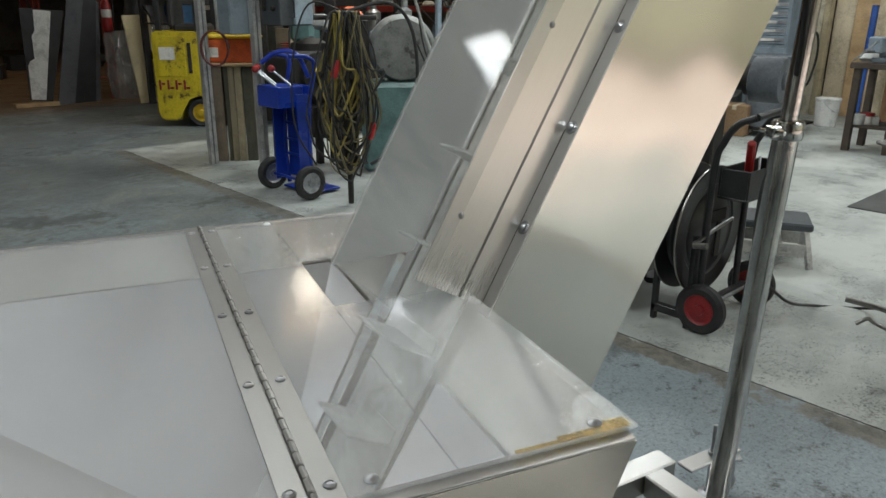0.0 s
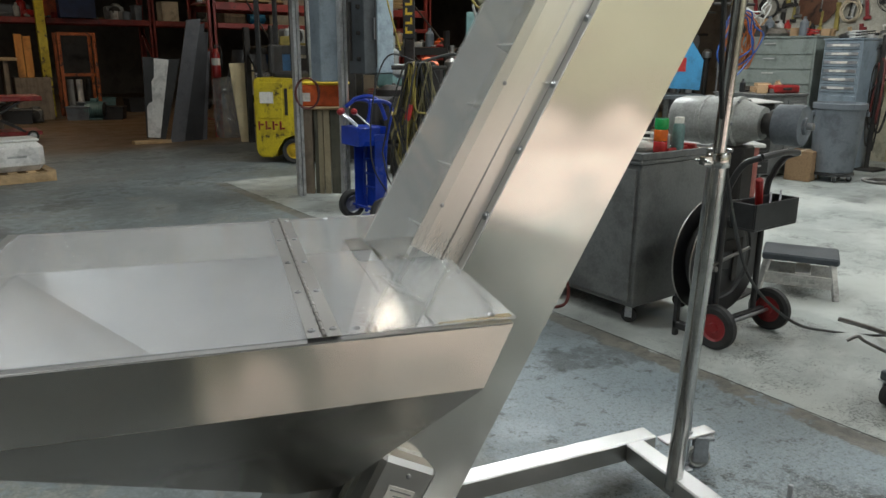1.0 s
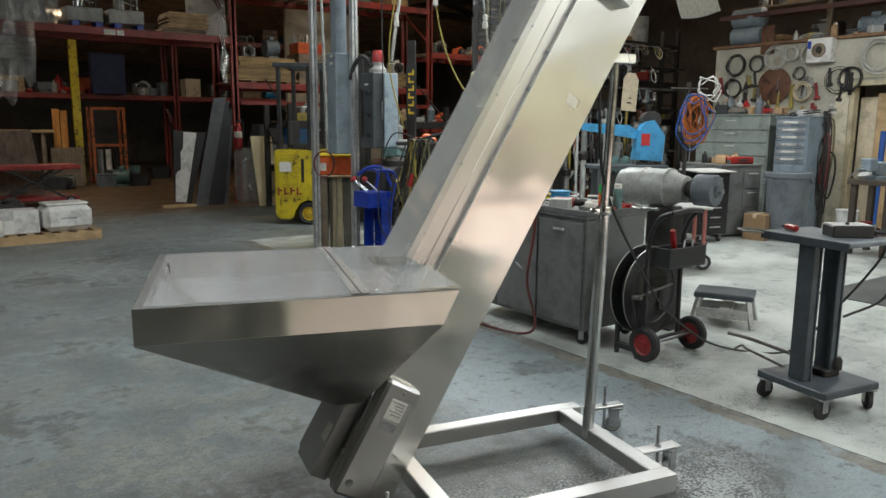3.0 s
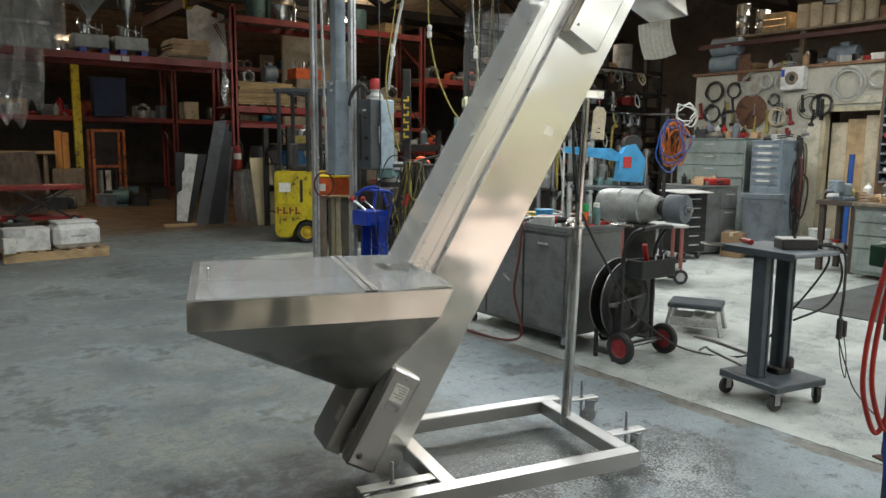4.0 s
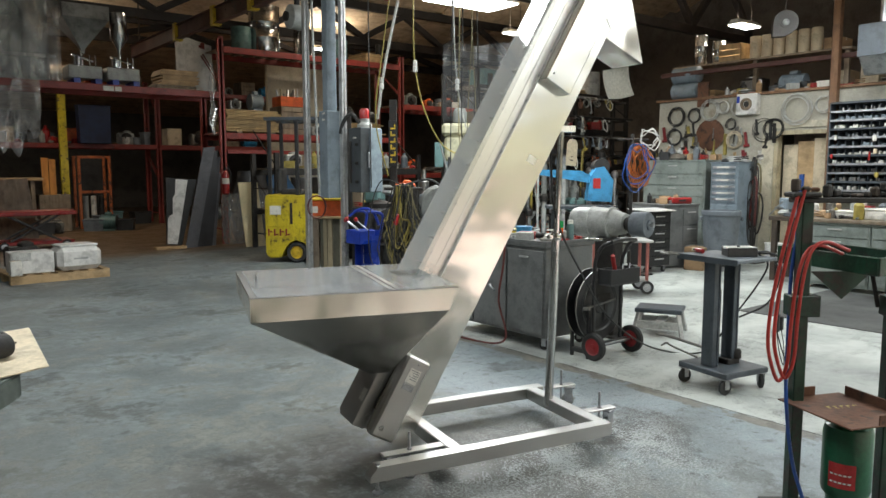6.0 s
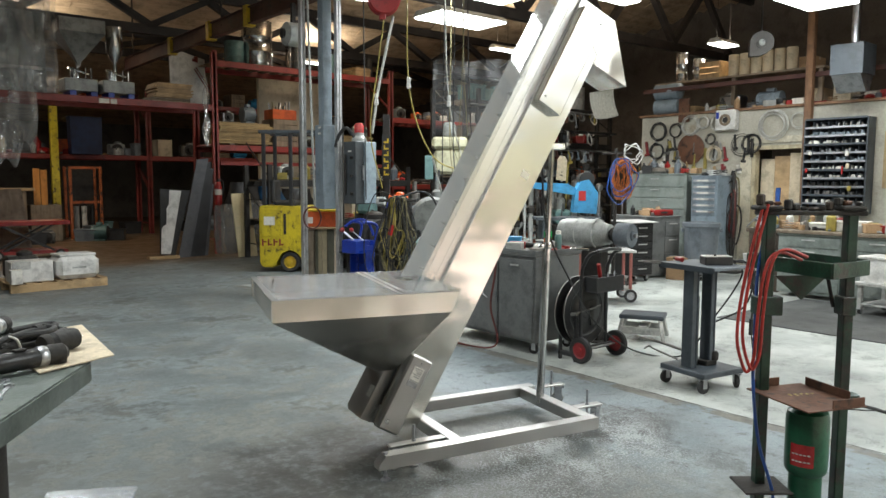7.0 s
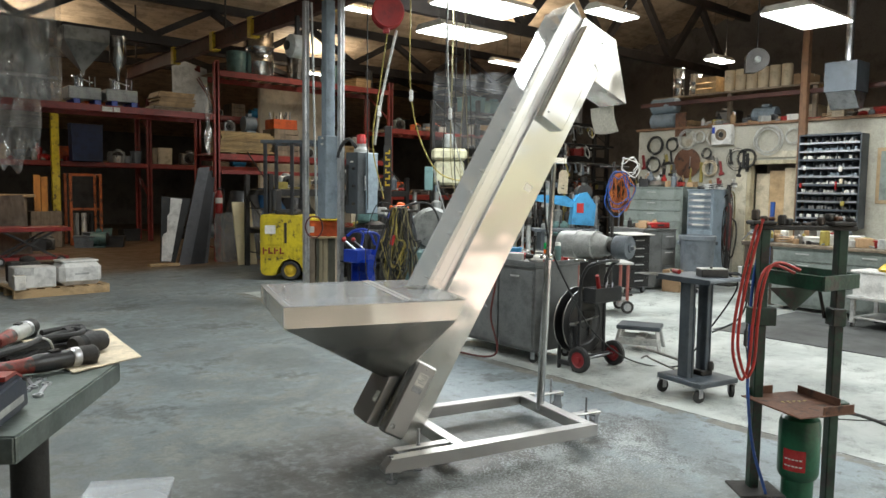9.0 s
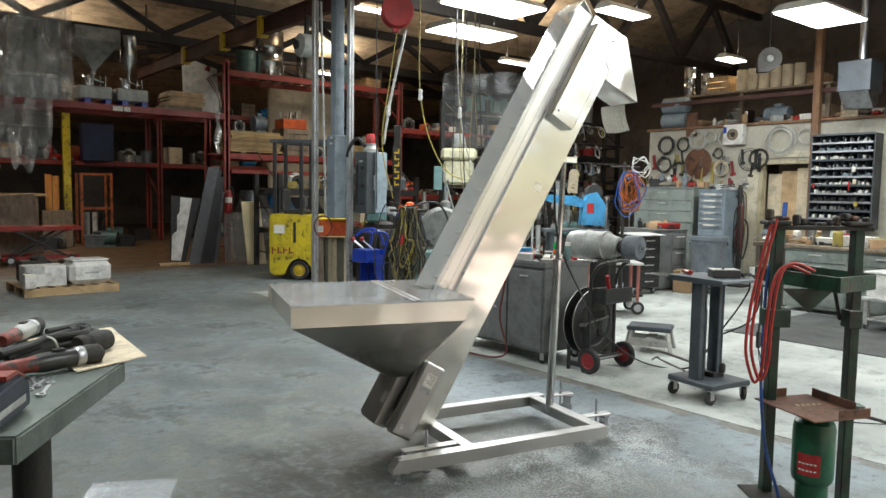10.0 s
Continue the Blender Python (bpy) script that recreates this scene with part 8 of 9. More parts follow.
def bin_shelf():
    t = thing("bin_shelf", "dark steel bin shelving crowded with small parts", "shelving", pose(10.28, 2.88, 1.08, 0, 0, -90))
    w, h, d = 1.02, 1.58, 0.3
    for x in (0.0, w - 0.02):
        part("side", bx(nb(), x, x + 0.02, 0, d, 0, h, 0.002), slate, t)
    part("back", bx(nb(), 0.02, w - 0.02, d - 0.01, d, 0, h, 0.002), slate, t)
    rr = random.Random(77)
    n = 11
    for i in range(n + 1):
        z = i * (h - 0.02) / n
        sh = part("shelf", bx(nb(), 0.02, w - 0.02, 0.0, d - 0.011, z, z + 0.016, 0.002), slate, t)
        part("shelf_lip", bx(nb(), 0.02, w - 0.02, -0.008, -0.001, z - 0.004, z + 0.03, 0.002), zinc if i % 3 != 2 else slate, sh)
        if i < n:
            for k in range(1, 8):
                part("divider", bx(nb(), 0.02 + k * (w - 0.04) / 8 - 0.003, 0.02 + k * (w - 0.04) / 8 + 0.003, 0.03, d - 0.02, z + 0.017, z + 0.115, 0.001), slate, sh)
            bm = nb()
            for k in range(26):
                x, s = rr.uniform(0.04, w - 0.1), rr.uniform(0.015, 0.045)
                bx(bm, x, x + s, rr.uniform(0.02, 0.08), rr.uniform(0.1, 0.2), z + 0.017, z + 0.017 + rr.uniform(0.02, 0.075), 0.003)
            q = part("hardware_fill", bm, rr.choice((soot, motor_grey, steel_dark, zinc, paper, grey_blue)), sh, "assorted small hardware")
            tagged(q, kind="stuff")
    return t
bin_shelf()
for k, (y, z, w, h, mt) in enumerate(((2.16, 2.02, 0.10, 0.13, paper), (2.14, 1.82, 0.09, 0.12, card_pale), (2.75, 2.05, 0.08, 0.10, paper), (2.1, 1.45, 0.10, 0.12, cable_yellow), (2.22, 1.72, 0.04, 0.20, red_lamp), (2.8, 1.75, 0.06, 0.12, red_lamp))):
    single("hung_bag", bx(nb(), -0.03, 0.03, -w / 2, w / 2, 0, h, 0.02), mt, "small bag hung on the bin shelving", "bag", pose(10.255, y, z) @ Matrix.Diagonal((0.6, 0.6, 0.7, 1)), "bags on the shelving")
t = thing("window_1", "dim wooden framed window in the partition", "window", None, "", "structure")
part("window_frame", bx(nb(), PX0 - 0.03, PX0 - 0.003, 1.0, 1.72, 1.5, 2.42, 0.005), ply, t)
part("pane", bx(nb(), PX0 - 0.036, PX0 - 0.031, 1.06, 1.66, 1.56, 2.36, 0.001), grey_green, t)

flat = cabinet("flat_file_cabinet", "grey-green steel drawer cabinet crowded on top", pose(9.2, 5.72, 0, 0, 0, -90), 1.28, 0.75, 1.72, grey_green,
               [(0.02, 1.26, 0.1 + k * 0.2, 0.29 + k * 0.2) for k in range(8)], 0.02, False)
tower = cabinet("drawer_tower", "blue-grey steel drawer tower with label strips", pose(9.15, 4.30, 0, 0, 0, -90), 0.50, 0.62, 1.68, grey_blue,
                [(0.02, 0.48, 1.02 + k * 0.108, 1.122 + k * 0.108) for k in range(6)] + [(0.02, 0.48, 0.1, 0.98)], 0.02, False, handle=False)
for k in range(6):
    part("label_strip", bx(nb(), 0.04, 0.46, -0.012, -0.0045, 1.055 + k * 0.108, 1.095 + k * 0.108, 0.003), zinc, tower, "bright label strip")
    part("label_card", bx(nb(), 0.12, 0.34, -0.0135, -0.0125, 1.062 + k * 0.108, 1.09 + k * 0.108, 0.0003), paper, tower)
CLUT.seed(51)
def top_heap(x0, x1, y0, y1, z, n, where, big=0.16):
    for k in range(n):
        m = pose(CLUT.uniform(x0, x1), CLUT.uniform(y0, y1), z, 0, 0, CLUT.uniform(0, 180))
        s = CLUT.uniform(0.4, 1.0) * big
        kind = CLUT.randrange(6)
        mt, cn = CLUT.choice(((soot, "dark"), (red_paint, "red"), (cable_yellow, "yellow"), (plastic_grey, "dark grey"), (paper, "white"), (motor_grey, "grey"), (black, "black"), (card, "brown"), (alu, "pale metal"), (steel_dark, "steel")))
        g = "clutter " + where
        if kind == 0:
            single("small_box", bx(nb(), -s / 2, s / 2, -s * 0.35, s * 0.35, 0, s * 0.6, 0.006), mt, cn + " small box " + where, "box", m, g)
        elif kind == 1:
            single("bottle", lathe(nb(), [(s * 0.25, 0), (s * 0.27, 0.01), (s * 0.27, s * 0.8), (s * 0.1, s * 1.0), (s * 0.1, s * 1.15)], 14), mt, cn + " bottle " + where, "bottle", m, g)
        elif kind == 2:
            bm = nb()
            pipe(bm, [(s * 0.6 * math.cos(a * 0.7), s * 0.6 * math.sin(a * 0.7), 0.012 + 0.004 * a) for a in range(22)], 0.008, 6, None, 2)
            single("wire_coil", bm, mt, cn + " coil of wire " + where, "coil", m, g)
        elif kind == 3:
            bm = nb()
            rod(bm, (-s, 0, 0.02), (s, 0, 0.025), 0.014, 8, None, 0.003)
            bx(bm, s * 0.8, s * 1.1, -0.05, 0.05, 0, 0.05, 0.006)
            single("hand_tool", bm, mt, cn + " hand tool lying " + where, "tool", m, g)
        elif kind == 4:
            single("tin", lathe(nb(), [(s * 0.4, 0), (s * 0.42, 0.006), (s * 0.42, s * 0.7), (s * 0.4, s * 0.72)], 16), mt, cn + " tin " + where, "tin", m, g)
        else:
            bm = nb()
            lathe(bm, [(s * 0.5, 0), (s * 0.6, s * 0.15), (s * 0.42, s * 0.4), (s * 0.1, s * 0.5)], 9, Matrix.Diagonal((1.3, 0.8, 1, 1)))
            single("rag", bm, mt, cn + " crumpled rag " + where, "rag", m, g)
top_heap(9.3, 9.8, 4.55, 5.65, 1.746, 18, "on the drawer cabinet", 0.22)
top_heap(9.25, 9.65, 3.86, 4.25, 1.706, 8, "on the drawer tower", 0.2)
desk = cabinet("steel_desk", "grey steel desk cabinet with side drawers", pose(7.655, 4.155, 0, 0, 0, -12), 0.74, 0.85, 1.0, grey_paint,
               [(0.40, 0.72, 0.15 + 0.27 * k, 0.40 + 0.27 * k) for k in range(3)], 0.03, False)
top_heap(7.8, 8.3, 4.2, 4.85, 1.027, 10, "on the steel desk", 0.2)
t = thing("tool_case", "red plastic tool case on the steel desk", "case", pose(8.12, 4.21, 1.026, 0, 0, -20))
part("case_body", bx(nb(), -0.2, 0.2, -0.08, 0.08, 0, 0.10, 0.02), red_paint, t)
part("case_grip", bx(nb(), -0.06, 0.06, -0.1, -0.08, 0.04, 0.07, 0.006), black, t)
chest = cabinet("tool_chest", "black rolling tool chest", pose(6.99, 3.99, 0, 0, 0, -12), 0.48, 0.45, 0.93, black,
                [(0.02, 0.46, 0.14 + 0.13 * k, 0.26 + 0.13 * k) for k in range(6)], 0.11, True)
bm = nb()
bx(bm, -0.28, 0.32, -0.22, 0.22, 0, 0.014, 0.004, pose(7.2, 4.09, 0.957, 3, 0, -12))
single("white_board", bm, white_paint, "white plastic board lying on the tool chest", "board")
carton(pose(8.06, 3.80, 0, 0, 0, 10), 0.34, 0.3, 0.36, card, "brown cardboard carton on the floor")
t = thing("trash_can", "grey round plastic trash can on a dolly", "trash can", pose(8.30, 3.56, 0))
part("can_body", lathe(nb(), [(0.22, 0.11), (0.235, 0.12), (0.285, 0.86), (0.30, 0.87), (0.30, 0.93), (0.285, 0.94), (0.28, 0.90)], 32), plastic_grey, t)
part("dolly", lathe(nb(), [(0.24, 0.075), (0.25, 0.085), (0.25, 0.105), (0.24, 0.112)], 24), black, t)
for a in range(5):
    small_castor(t, 0.2 * math.cos(a * 1.257), 0.2 * math.sin(a * 1.257), 0.032, 0.08, a * 72)
for s in (-1, 1):
    part("handle", bx(nb(), -0.07, 0.07, s * 0.30 - 0.02, s * 0.30 + 0.02, 0.78, 0.84, 0.01, pose(0, 0, 0, 0, 0, 40)), plastic_grey, t)
t = thing("white_bucket", "white plastic bucket on the floor", "bucket", pose(9.6, 3.35, 0))
part("bucket_body", lathe(nb(), [(0.12, 0), (0.13, 0.01), (0.15, 0.33), (0.158, 0.335), (0.158, 0.36), (0.145, 0.36)], 24), white_paint, t)
bm = nb()
pipe(bm, [(-0.15, 0, 0.32), (-0.12, -0.1, 0.22), (0, -0.15, 0.18), (0.12, -0.1, 0.22), (0.15, 0, 0.32)], 0.004, 6)
part("bail", bm, zinc, t)
# coiled orange and blue cords on a stand
t = thing("cord_stand", "dark steel stand hung with coiled cords", "stand", pose(6.72, 4.1, 0))
part("stand_tube", rod(nb(), (0, 0, 0), (0, 0, 2.1), 0.025, 12), soot, t)
part("stand_foot", bx(nb(), -0.25, 0.25, -0.25, 0.25, 0, 0.03, 0.004), soot, t)
part("stand_arm", rod(nb(), (-0.22, 0.1, 2.02), (0.22, -0.12, 2.02), 0.016, 10), soot, t)
rr = random.Random(5)
for k in range(20):
    mt, cn = ((orange_cable, "orange"), (blue_hose, "blue"), (cable_white, "white"))[0 if k < 14 else 1 if k < 17 else 2]
    w, hh = (rr.uniform(0.06, 0.16), rr.uniform(0.18, 0.30)) if cn == "orange" else (rr.uniform(0.12, 0.2), rr.uniform(0.2, 0.34)) if cn == "blue" else (0.13, 0.13)
    cx, cz = -0.02 + rr.uniform(-0.05, 0.05) - (0.12 if cn == "blue" else 0) + (0.12 if cn == "white" else 0), 1.72 - hh * 0.3 + (0.34 if cn == "white" else 0)
    bm = nb()
    jit = [rr.uniform(-0.05, 0.05) for q in range(13)]
    pipe(bm, [(cx + (w + jit[a % 12]) * math.sin(a * math.pi / 6) * 0.77, -0.10 - (w + jit[a % 12]) * math.sin(a * math.pi / 6) * 0.63 - 0.006 * k, cz + hh * math.cos(a * math.pi / 6) + jit[(a * 5) % 12]) for a in range(13)], 0.009, 6, None, 3)
    part("cord_loop", bm, mt, t, cn + " cord coiled on the stand")
# light blue saw
t = thing("band_saw", "light blue metal-cutting band saw on a stand", "band saw", pose(6.2, 4.5, 0, 0, 0, -38))
bm = nb()
prism(bm, [(-0.02, 1.12), (0.34, 1.10), (0.36, 1.42), (0.22, 1.62), (0.10, 1.60), (0.02, 1.45)], -0.12, 0.12)
part("saw_head", bm, sky_blue, t)
bm = nb()
prism(bm, [(-0.72, 1.50), (0.02, 1.38), (0.04, 1.48), (-0.10, 1.56), (-0.72, 1.58)], -0.07, 0.07)
part("saw_arm", bm, sky_blue, t)
part("warning_plate", bx(nb(), 0.06, 0.17, -0.126, -0.121, 1.3, 1.45, 0.001), red_lamp, t)
part("saw_motor", lathe(nb(), [(0.11, -0.2), (0.12, 0.1)], 18, pose(0.2, 0.05, 1.62, 90)), soot, t)
for x in (-0.5, 0.25):
    part("stand_leg", bx(nb(), x, x + 0.06, -0.2, 0.2, 0, 1.0, 0.005), slate, t)
part("saw_bed", bx(nb(), -0.6, 0.4, -0.22, 0.22, 1.0, 1.05, 0.006), slate, t)
part("vice_screw", rod(nb(), (-0.4, -0.3, 0.95), (-0.4, 0.2, 0.95), 0.02, 10), zinc, t)
# gear motor on a pedestal
t = thing("gear_motor", "grey gear motor on a dark pedestal", "motor", pose(3.265, 1.70, -0.015, 0, 0, -82))
body = lambda prof, n=28: lathe(nb(), prof, n, pose(0, 0, 1.09, 0, 90, 0))
part("motor_barrel", body([(0.09, -0.40), (0.128, -0.385), (0.142, -0.34), (0.145, -0.20), (0.152, -0.195), (0.152, -0.17), (0.145, -0.165), (0.143, 0.0), (0.152, 0.005), (0.152, 0.03), (0.135, 0.035), (0.105, 0.12), (0.095, 0.17), (0.06, 0.175)]), motor_grey, t)
part("neck", body([(0.062, 0.17), (0.062, 0.21), (0.085, 0.214), (0.085, 0.238)]), soot, t)
part("drive_drum", body([(0.09, 0.24), (0.116, 0.25), (0.118, 0.39), (0.112, 0.40), (0.05, 0.401), (0.045, 0.415), (0.03, 0.416)]), plastic_grey, t, "dark grey drive drum")
part("shaft", body([(0.022, 0.416), (0.022, 0.45)], 14), zinc, t)
for k in range(6):
    a = k * math.pi / 3
    part("bolt", lathe(nb(), [(0.011, 0), (0.011, 0.012), (0.004, 0.014)], 6, pose(0.03, 0.143 * math.cos(a), 1.09 + 0.143 * math.sin(a), 0, 90, 0)), zinc, t)
part("pedestal", bx(nb(), -0.12, 0.10, -0.08, 0.08, 0.03, 0.95, 0.01), soot, t)
part("pedestal_foot", bx(nb(), -0.2, 0.18, -0.16, 0.16, 0.015, 0.03, 0.006), soot, t)
# red-legged trolley
t = thing("steel_trolley", "small steel trolley with red legs", "trolley", pose(5.35, 3.2, 0, 0, 0, -38))
for x in (-0.3, 0.3):
    for y in (-0.18, 0.18):
        part("leg", rod(nb(), (x, y, 0.10), (x, y, 0.66), 0.022, 10), pbr("faded_red", (0.36, 0.12, 0.10), (0.30, 0.10, 0.08), (0.5, 0.6), 0, 5, 0.05, 60) if x + y < -0.4 else bpy.data.materials["faded_red"], t)
part("top", bx(nb(), -0.36, 0.36, -0.24, 0.24, 0.66, 0.69, 0.006), alu, t)
part("lower_shelf", bx(nb(), -0.33, 0.33, -0.2, 0.2, 0.16, 0.18, 0.004), alu, t)
for x in (-0.3, 0.3):
    for y in (-0.2, 0.2):
        wheel(t, x, y, 0.085, 0.085, 0.035, 90, rubber, zinc)
# benches on the right
t = thing("vise_bench", "dark wooden work bench against the wall", "work bench", pose(7.75, 2.0, 0))
part("benchtop", bx(nb(), 0.1, 0.7, 0.02, 0.56, 0.86, 0.92, 0.006), post_dark, t)
for x in (0.14, 0.6):
    for y in (0.06, 0.46):
        part("leg", bx(nb(), x, x + 0.07, y, y + 0.07, 0, 0.86, 0.004), post_dark, t)
part("lower_shelf", bx(nb(), 0.15, 0.65, 0.07, 0.5, 0.25, 0.28, 0.004), post_dark, t)
t = thing("bench_vise", "blue-grey bench vise on the wooden bench", "vise", pose(8.05, 2.30, 0.92, 0, 0, 160))
bm = nb()
bx(bm, -0.1, 0.1, -0.09, 0.09, 0, 0.05, 0.01)
bx(bm, -0.08, 0.05, -0.06, 0.06, 0.05, 0.22, 0.02)
part("vise_body", bm, grey_blue, t)
part("jaw", bx(nb(), 0.08, 0.2, -0.08, 0.08, 0.10, 0.26, 0.015), grey_blue, t)
part("screw", rod(nb(), (0.05, 0, 0.12), (0.32, 0, 0.12), 0.02, 12), zinc, t)
part("handle", rod(nb(), (0.31, -0.12, 0.02), (0.31, 0.12, 0.22), 0.010, 8), zinc, t)
for k in range(4):
    cabinet("drawer_bench", "grey-green steel bench unit with bar-handled drawers", pose(7.62, 1.96 - 0.86 * k, 0, 0, 0, -90), 0.85, 0.7, 0.86, grey_green,
            [(0.02, 0.83, 0.70, 0.85), (0.02, 0.83, 0.54, 0.69), (0.02, 0.83, 0.38, 0.53), (0.02, 0.83, 0.10, 0.37)], 0.06, False, group="bench units")
single("worktop", bx(nb(), 7.58, 8.36, -1.5, 1.98, 0.888, 0.935, 0.006), wood_old, "long worn wooden worktop on the bench units", "worktop")
CLUT.seed(60)
top_heap(7.7, 8.25, -0.6, 1.9, 0.936, 34, "on the long worktop", 0.26)
top_heap(8.15, 8.4, 2.1, 2.5, 0.921, 8, "on the wooden bench", 0.22)
top_heap(7.95, 8.35, 2.15, 2.45, 0.281, 6, "under the wooden bench", 0.24)
for k, (y, mt, cn) in enumerate(((1.55, paper, "white"), (1.1, paper, "white"), (0.75, red_paint, "red"), (0.35, paper, "white"), (-0.1, red_paint, "red"))):
    t = thing("tool_tray", cn + " plastic tray of tools on the worktop", "tray", pose(7.95, y, 0.936, 0, 0, 8 * k))
    part("tray_body", bx(nb(), -0.15, 0.15, -0.18, 0.18, 0, 0.08 + 0.04 * (k % 2), 0.01), mt, t)
    part("tray_lip", bx(nb(), -0.16, 0.16, -0.19, 0.19, 0.081 + 0.04 * (k % 2), 0.10 + 0.04 * (k % 2), 0.004), mt, t)
t = thing("supply_cart", "low steel cart carrying a white tub", "cart", pose(6.85, 0.25, 0, 0, 0, -8))
part("cart_top", bx(nb(), -0.05, 0.65, -0.55, 0.4, 0.36, 0.40, 0.006), alu, t)
part("cart_shelf", bx(nb(), 0.0, 0.6, -0.5, 0.35, 0.12, 0.14, 0.004), alu, t)
for x in (0.0, 0.55):
    for y in (-0.5, 0.32):
        part("leg", bx(nb(), x, x + 0.05, y, y + 0.05, 0.07, 0.36, 0.004), alu, t)
        small_castor(t, x + 0.025, y + 0.025, 0.03, 0.071)
tote(pose(7.1, 0.3, 0.401, 0, 0, 82), 0.6, 0.4, 0.28, white_paint, "white plastic tub on the low cart")
single("yellow_rag", lathe(nb(), [(0.14, 0), (0.16, 0.03), (0.1, 0.08), (0.03, 0.1)], 11, Matrix.Diagonal((1.4, 0.8, 1, 1))), yellow_clean, "bright yellow rag on the white tub", "rag", pose(7.1, 0.25, 0.712))
single("floor_mat", bx(nb(), 5.35, 7.55, -1.6, 1.55, 0, 0.010, 0.003), pbr("dark_mat", (0.075, 0.078, 0.075), (0.055, 0.057, 0.055), (0.6, 0.8), 0, 5, 0.2, 60), "dark rubber mat on the floor by the benches", "mat")
single("blue_tube", rod(nb(), (9.75, 3.05, 0), (9.8, 3.05, 1.5), 0.04, 16), blue_hose, "blue plastic tube standing in the corner", "tube")
t = thing("hose_rack", "dark post hung with black hoses beside the doorway", "rack", pose(9.55, 3.72, 0))
part("rack_post", rod(nb(), (0, 0, 0), (0, 0, 1.75), 0.03, 10), soot, t)
part("rack_foot", bx(nb(), -0.18, 0.18, -0.18, 0.18, 0, 0.03, 0.004), soot, t)
rr = random.Random(23)
for k in range(14):
    w, z1 = rr.uniform(0.04, 0.14), rr.uniform(1.1, 1.7)
    z0, a = z1 - rr.uniform(0.4, 1.0), rr.uniform(0, 6.28)
    c, q = math.cos(a), math.sin(a)
    bm = nb()
    pipe(bm, [(0.03 * c, 0.03 * q, z1), (w * c, w * q, z1 - 0.08), (w * c * 1.2, w * q * 1.2, (z0 + z1) / 2), (w * c * 0.7, w * q * 0.7, z0), (-w * q * 0.4, w * c * 0.4, z0 + 0.1), (0.03 * c, -0.03 * q, z1 - 0.05)], rr.choice((0.008, 0.012, 0.016)), 6, None, 4)
    part("hose_loop", bm, rr.choice((rubber, soot, maroon_hose, cable_olive)), t)

# goods on the storage deck
CLUT.seed(70)
x_m = 11.2
y = 6.1
while y > -4:
    w = CLUT.uniform(0.4, 0.9)
    clutter(pose(x_m + CLUT.uniform(-0.2, 0.3), y - w / 2, 2.971, 0, 0, 90 + CLUT.uniform(-8, 8)), w, None, "on the storage deck")
    y -= w + 0.06
rail = fixed("deck_rail", bx(nb(), 10.62, 10.70, Y0, 6.4, 3.42, 3.50, 0.004), brown_red, "red-brown rail along the storage deck", "rail")
fixed("upper_shelf", bx(nb(), 11.0, 12.2, 2.9, 6.4, 3.62, 3.66, 0.004), wood_old, "timber upper shelf above the deck", "shelf")
for k in range(3):
    fixed("shelf_leg", bx(nb(), 11.05, 11.13, 2.95 + k * 1.65, 3.03 + k * 1.65, 2.971, 3.62, 0.004), wood_old, "timber shelf leg", "post")
for k in range(6):
    single("tan_roll", lathe(nb(), [(0.09, 0), (0.1, 0.01), (0.1, 0.42), (0.09, 0.43)], 18), card_pale, "tan roll standing on the upper shelf", "roll", pose(11.25, 4.75 - 0.23 * k, 3.661), "tan rolls")
for k, (yy, mt) in enumerate(((6.0, grey_blue), (5.6, grey_blue), (5.2, orange), (3.3, card))):
    clutter(pose(11.4, yy, 3.661, 0, 0, 90), 0.5, ("drum", "drum", "crate", "carton")[k], "on the upper shelf")
for k in range(2):
    single("wrapped_roll", lathe(nb(), [(0.12, -0.3), (0.16, -0.27), (0.15, -0.1), (0.165, 0.1), (0.155, 0.27), (0.11, 0.3)], 16, pose(0, 0, 0.16, 90, 0, 0)), grey_blue, "film-wrapped grey roll on the storage deck", "roll", pose(10.78, 5.9, 2.971 + 0.31 * k), "wrapped rolls")
CLUT.seed(83)
top_heap(10.64, 10.9, -1.0, 5.6, 2.971, 46, "along the edge of the deck", 0.26)
single("hanging_board", bx(nb(), 10.56, 10.595, 5.28, 5.52, 2.78, 3.25, 0.006), rust, "rusty plate hung at the top of the wall", "plate")
t = thing("sheet_duct", "galvanised sheet metal duct under the roof", "duct", pose(10.1, 2.08, 2.98))
part("duct_box", bx(nb(), -0.25, 0.25, -0.25, 0.25, 0.32, 0.80, 0.006), slate, t)
bm = nb()
prism(bm, [(-0.25, 0.318), (0.25, 0.318), (0.12, 0.06), (-0.02, 0.06)], -0.22, 0.22)
part("duct_outlet", bm, zinc, t, "bright galvanised outlet hood")
part("duct_riser", rod(nb(), (0.05, 0, 0.80), (0.05, 0, 3.4), 0.06, 16), zinc, t, "galvanised riser pipe")
part("bracket", bx(nb(), -0.03, 0.9, -0.03, 0.03, 0.5, 0.55, 0.004), soot, t)
t = thing("ceiling_fan_unit", "small round extractor fan hung under the roof", "fan", pose(9.06, 3.08, 3.82, 0, 0, -52))
bm = nb()
prism(bm, [(0.18 * math.cos(math.radians(a)), 0.18 * math.sin(math.radians(a))) for a in range(-60, 181, 15)] + [(-0.18, -0.21), (-0.02, -0.21)], -0.10, 0.05)
part("fan_housing", bm, soot, t, "dark snail-shaped fan housing")
part("fan_ring", lathe(nb(), [(0.065, 0), (0.09, 0), (0.09, 0.015), (0.065, 0.015)], 24, pose(0, -0.102, 0, 90), False), soot, t)
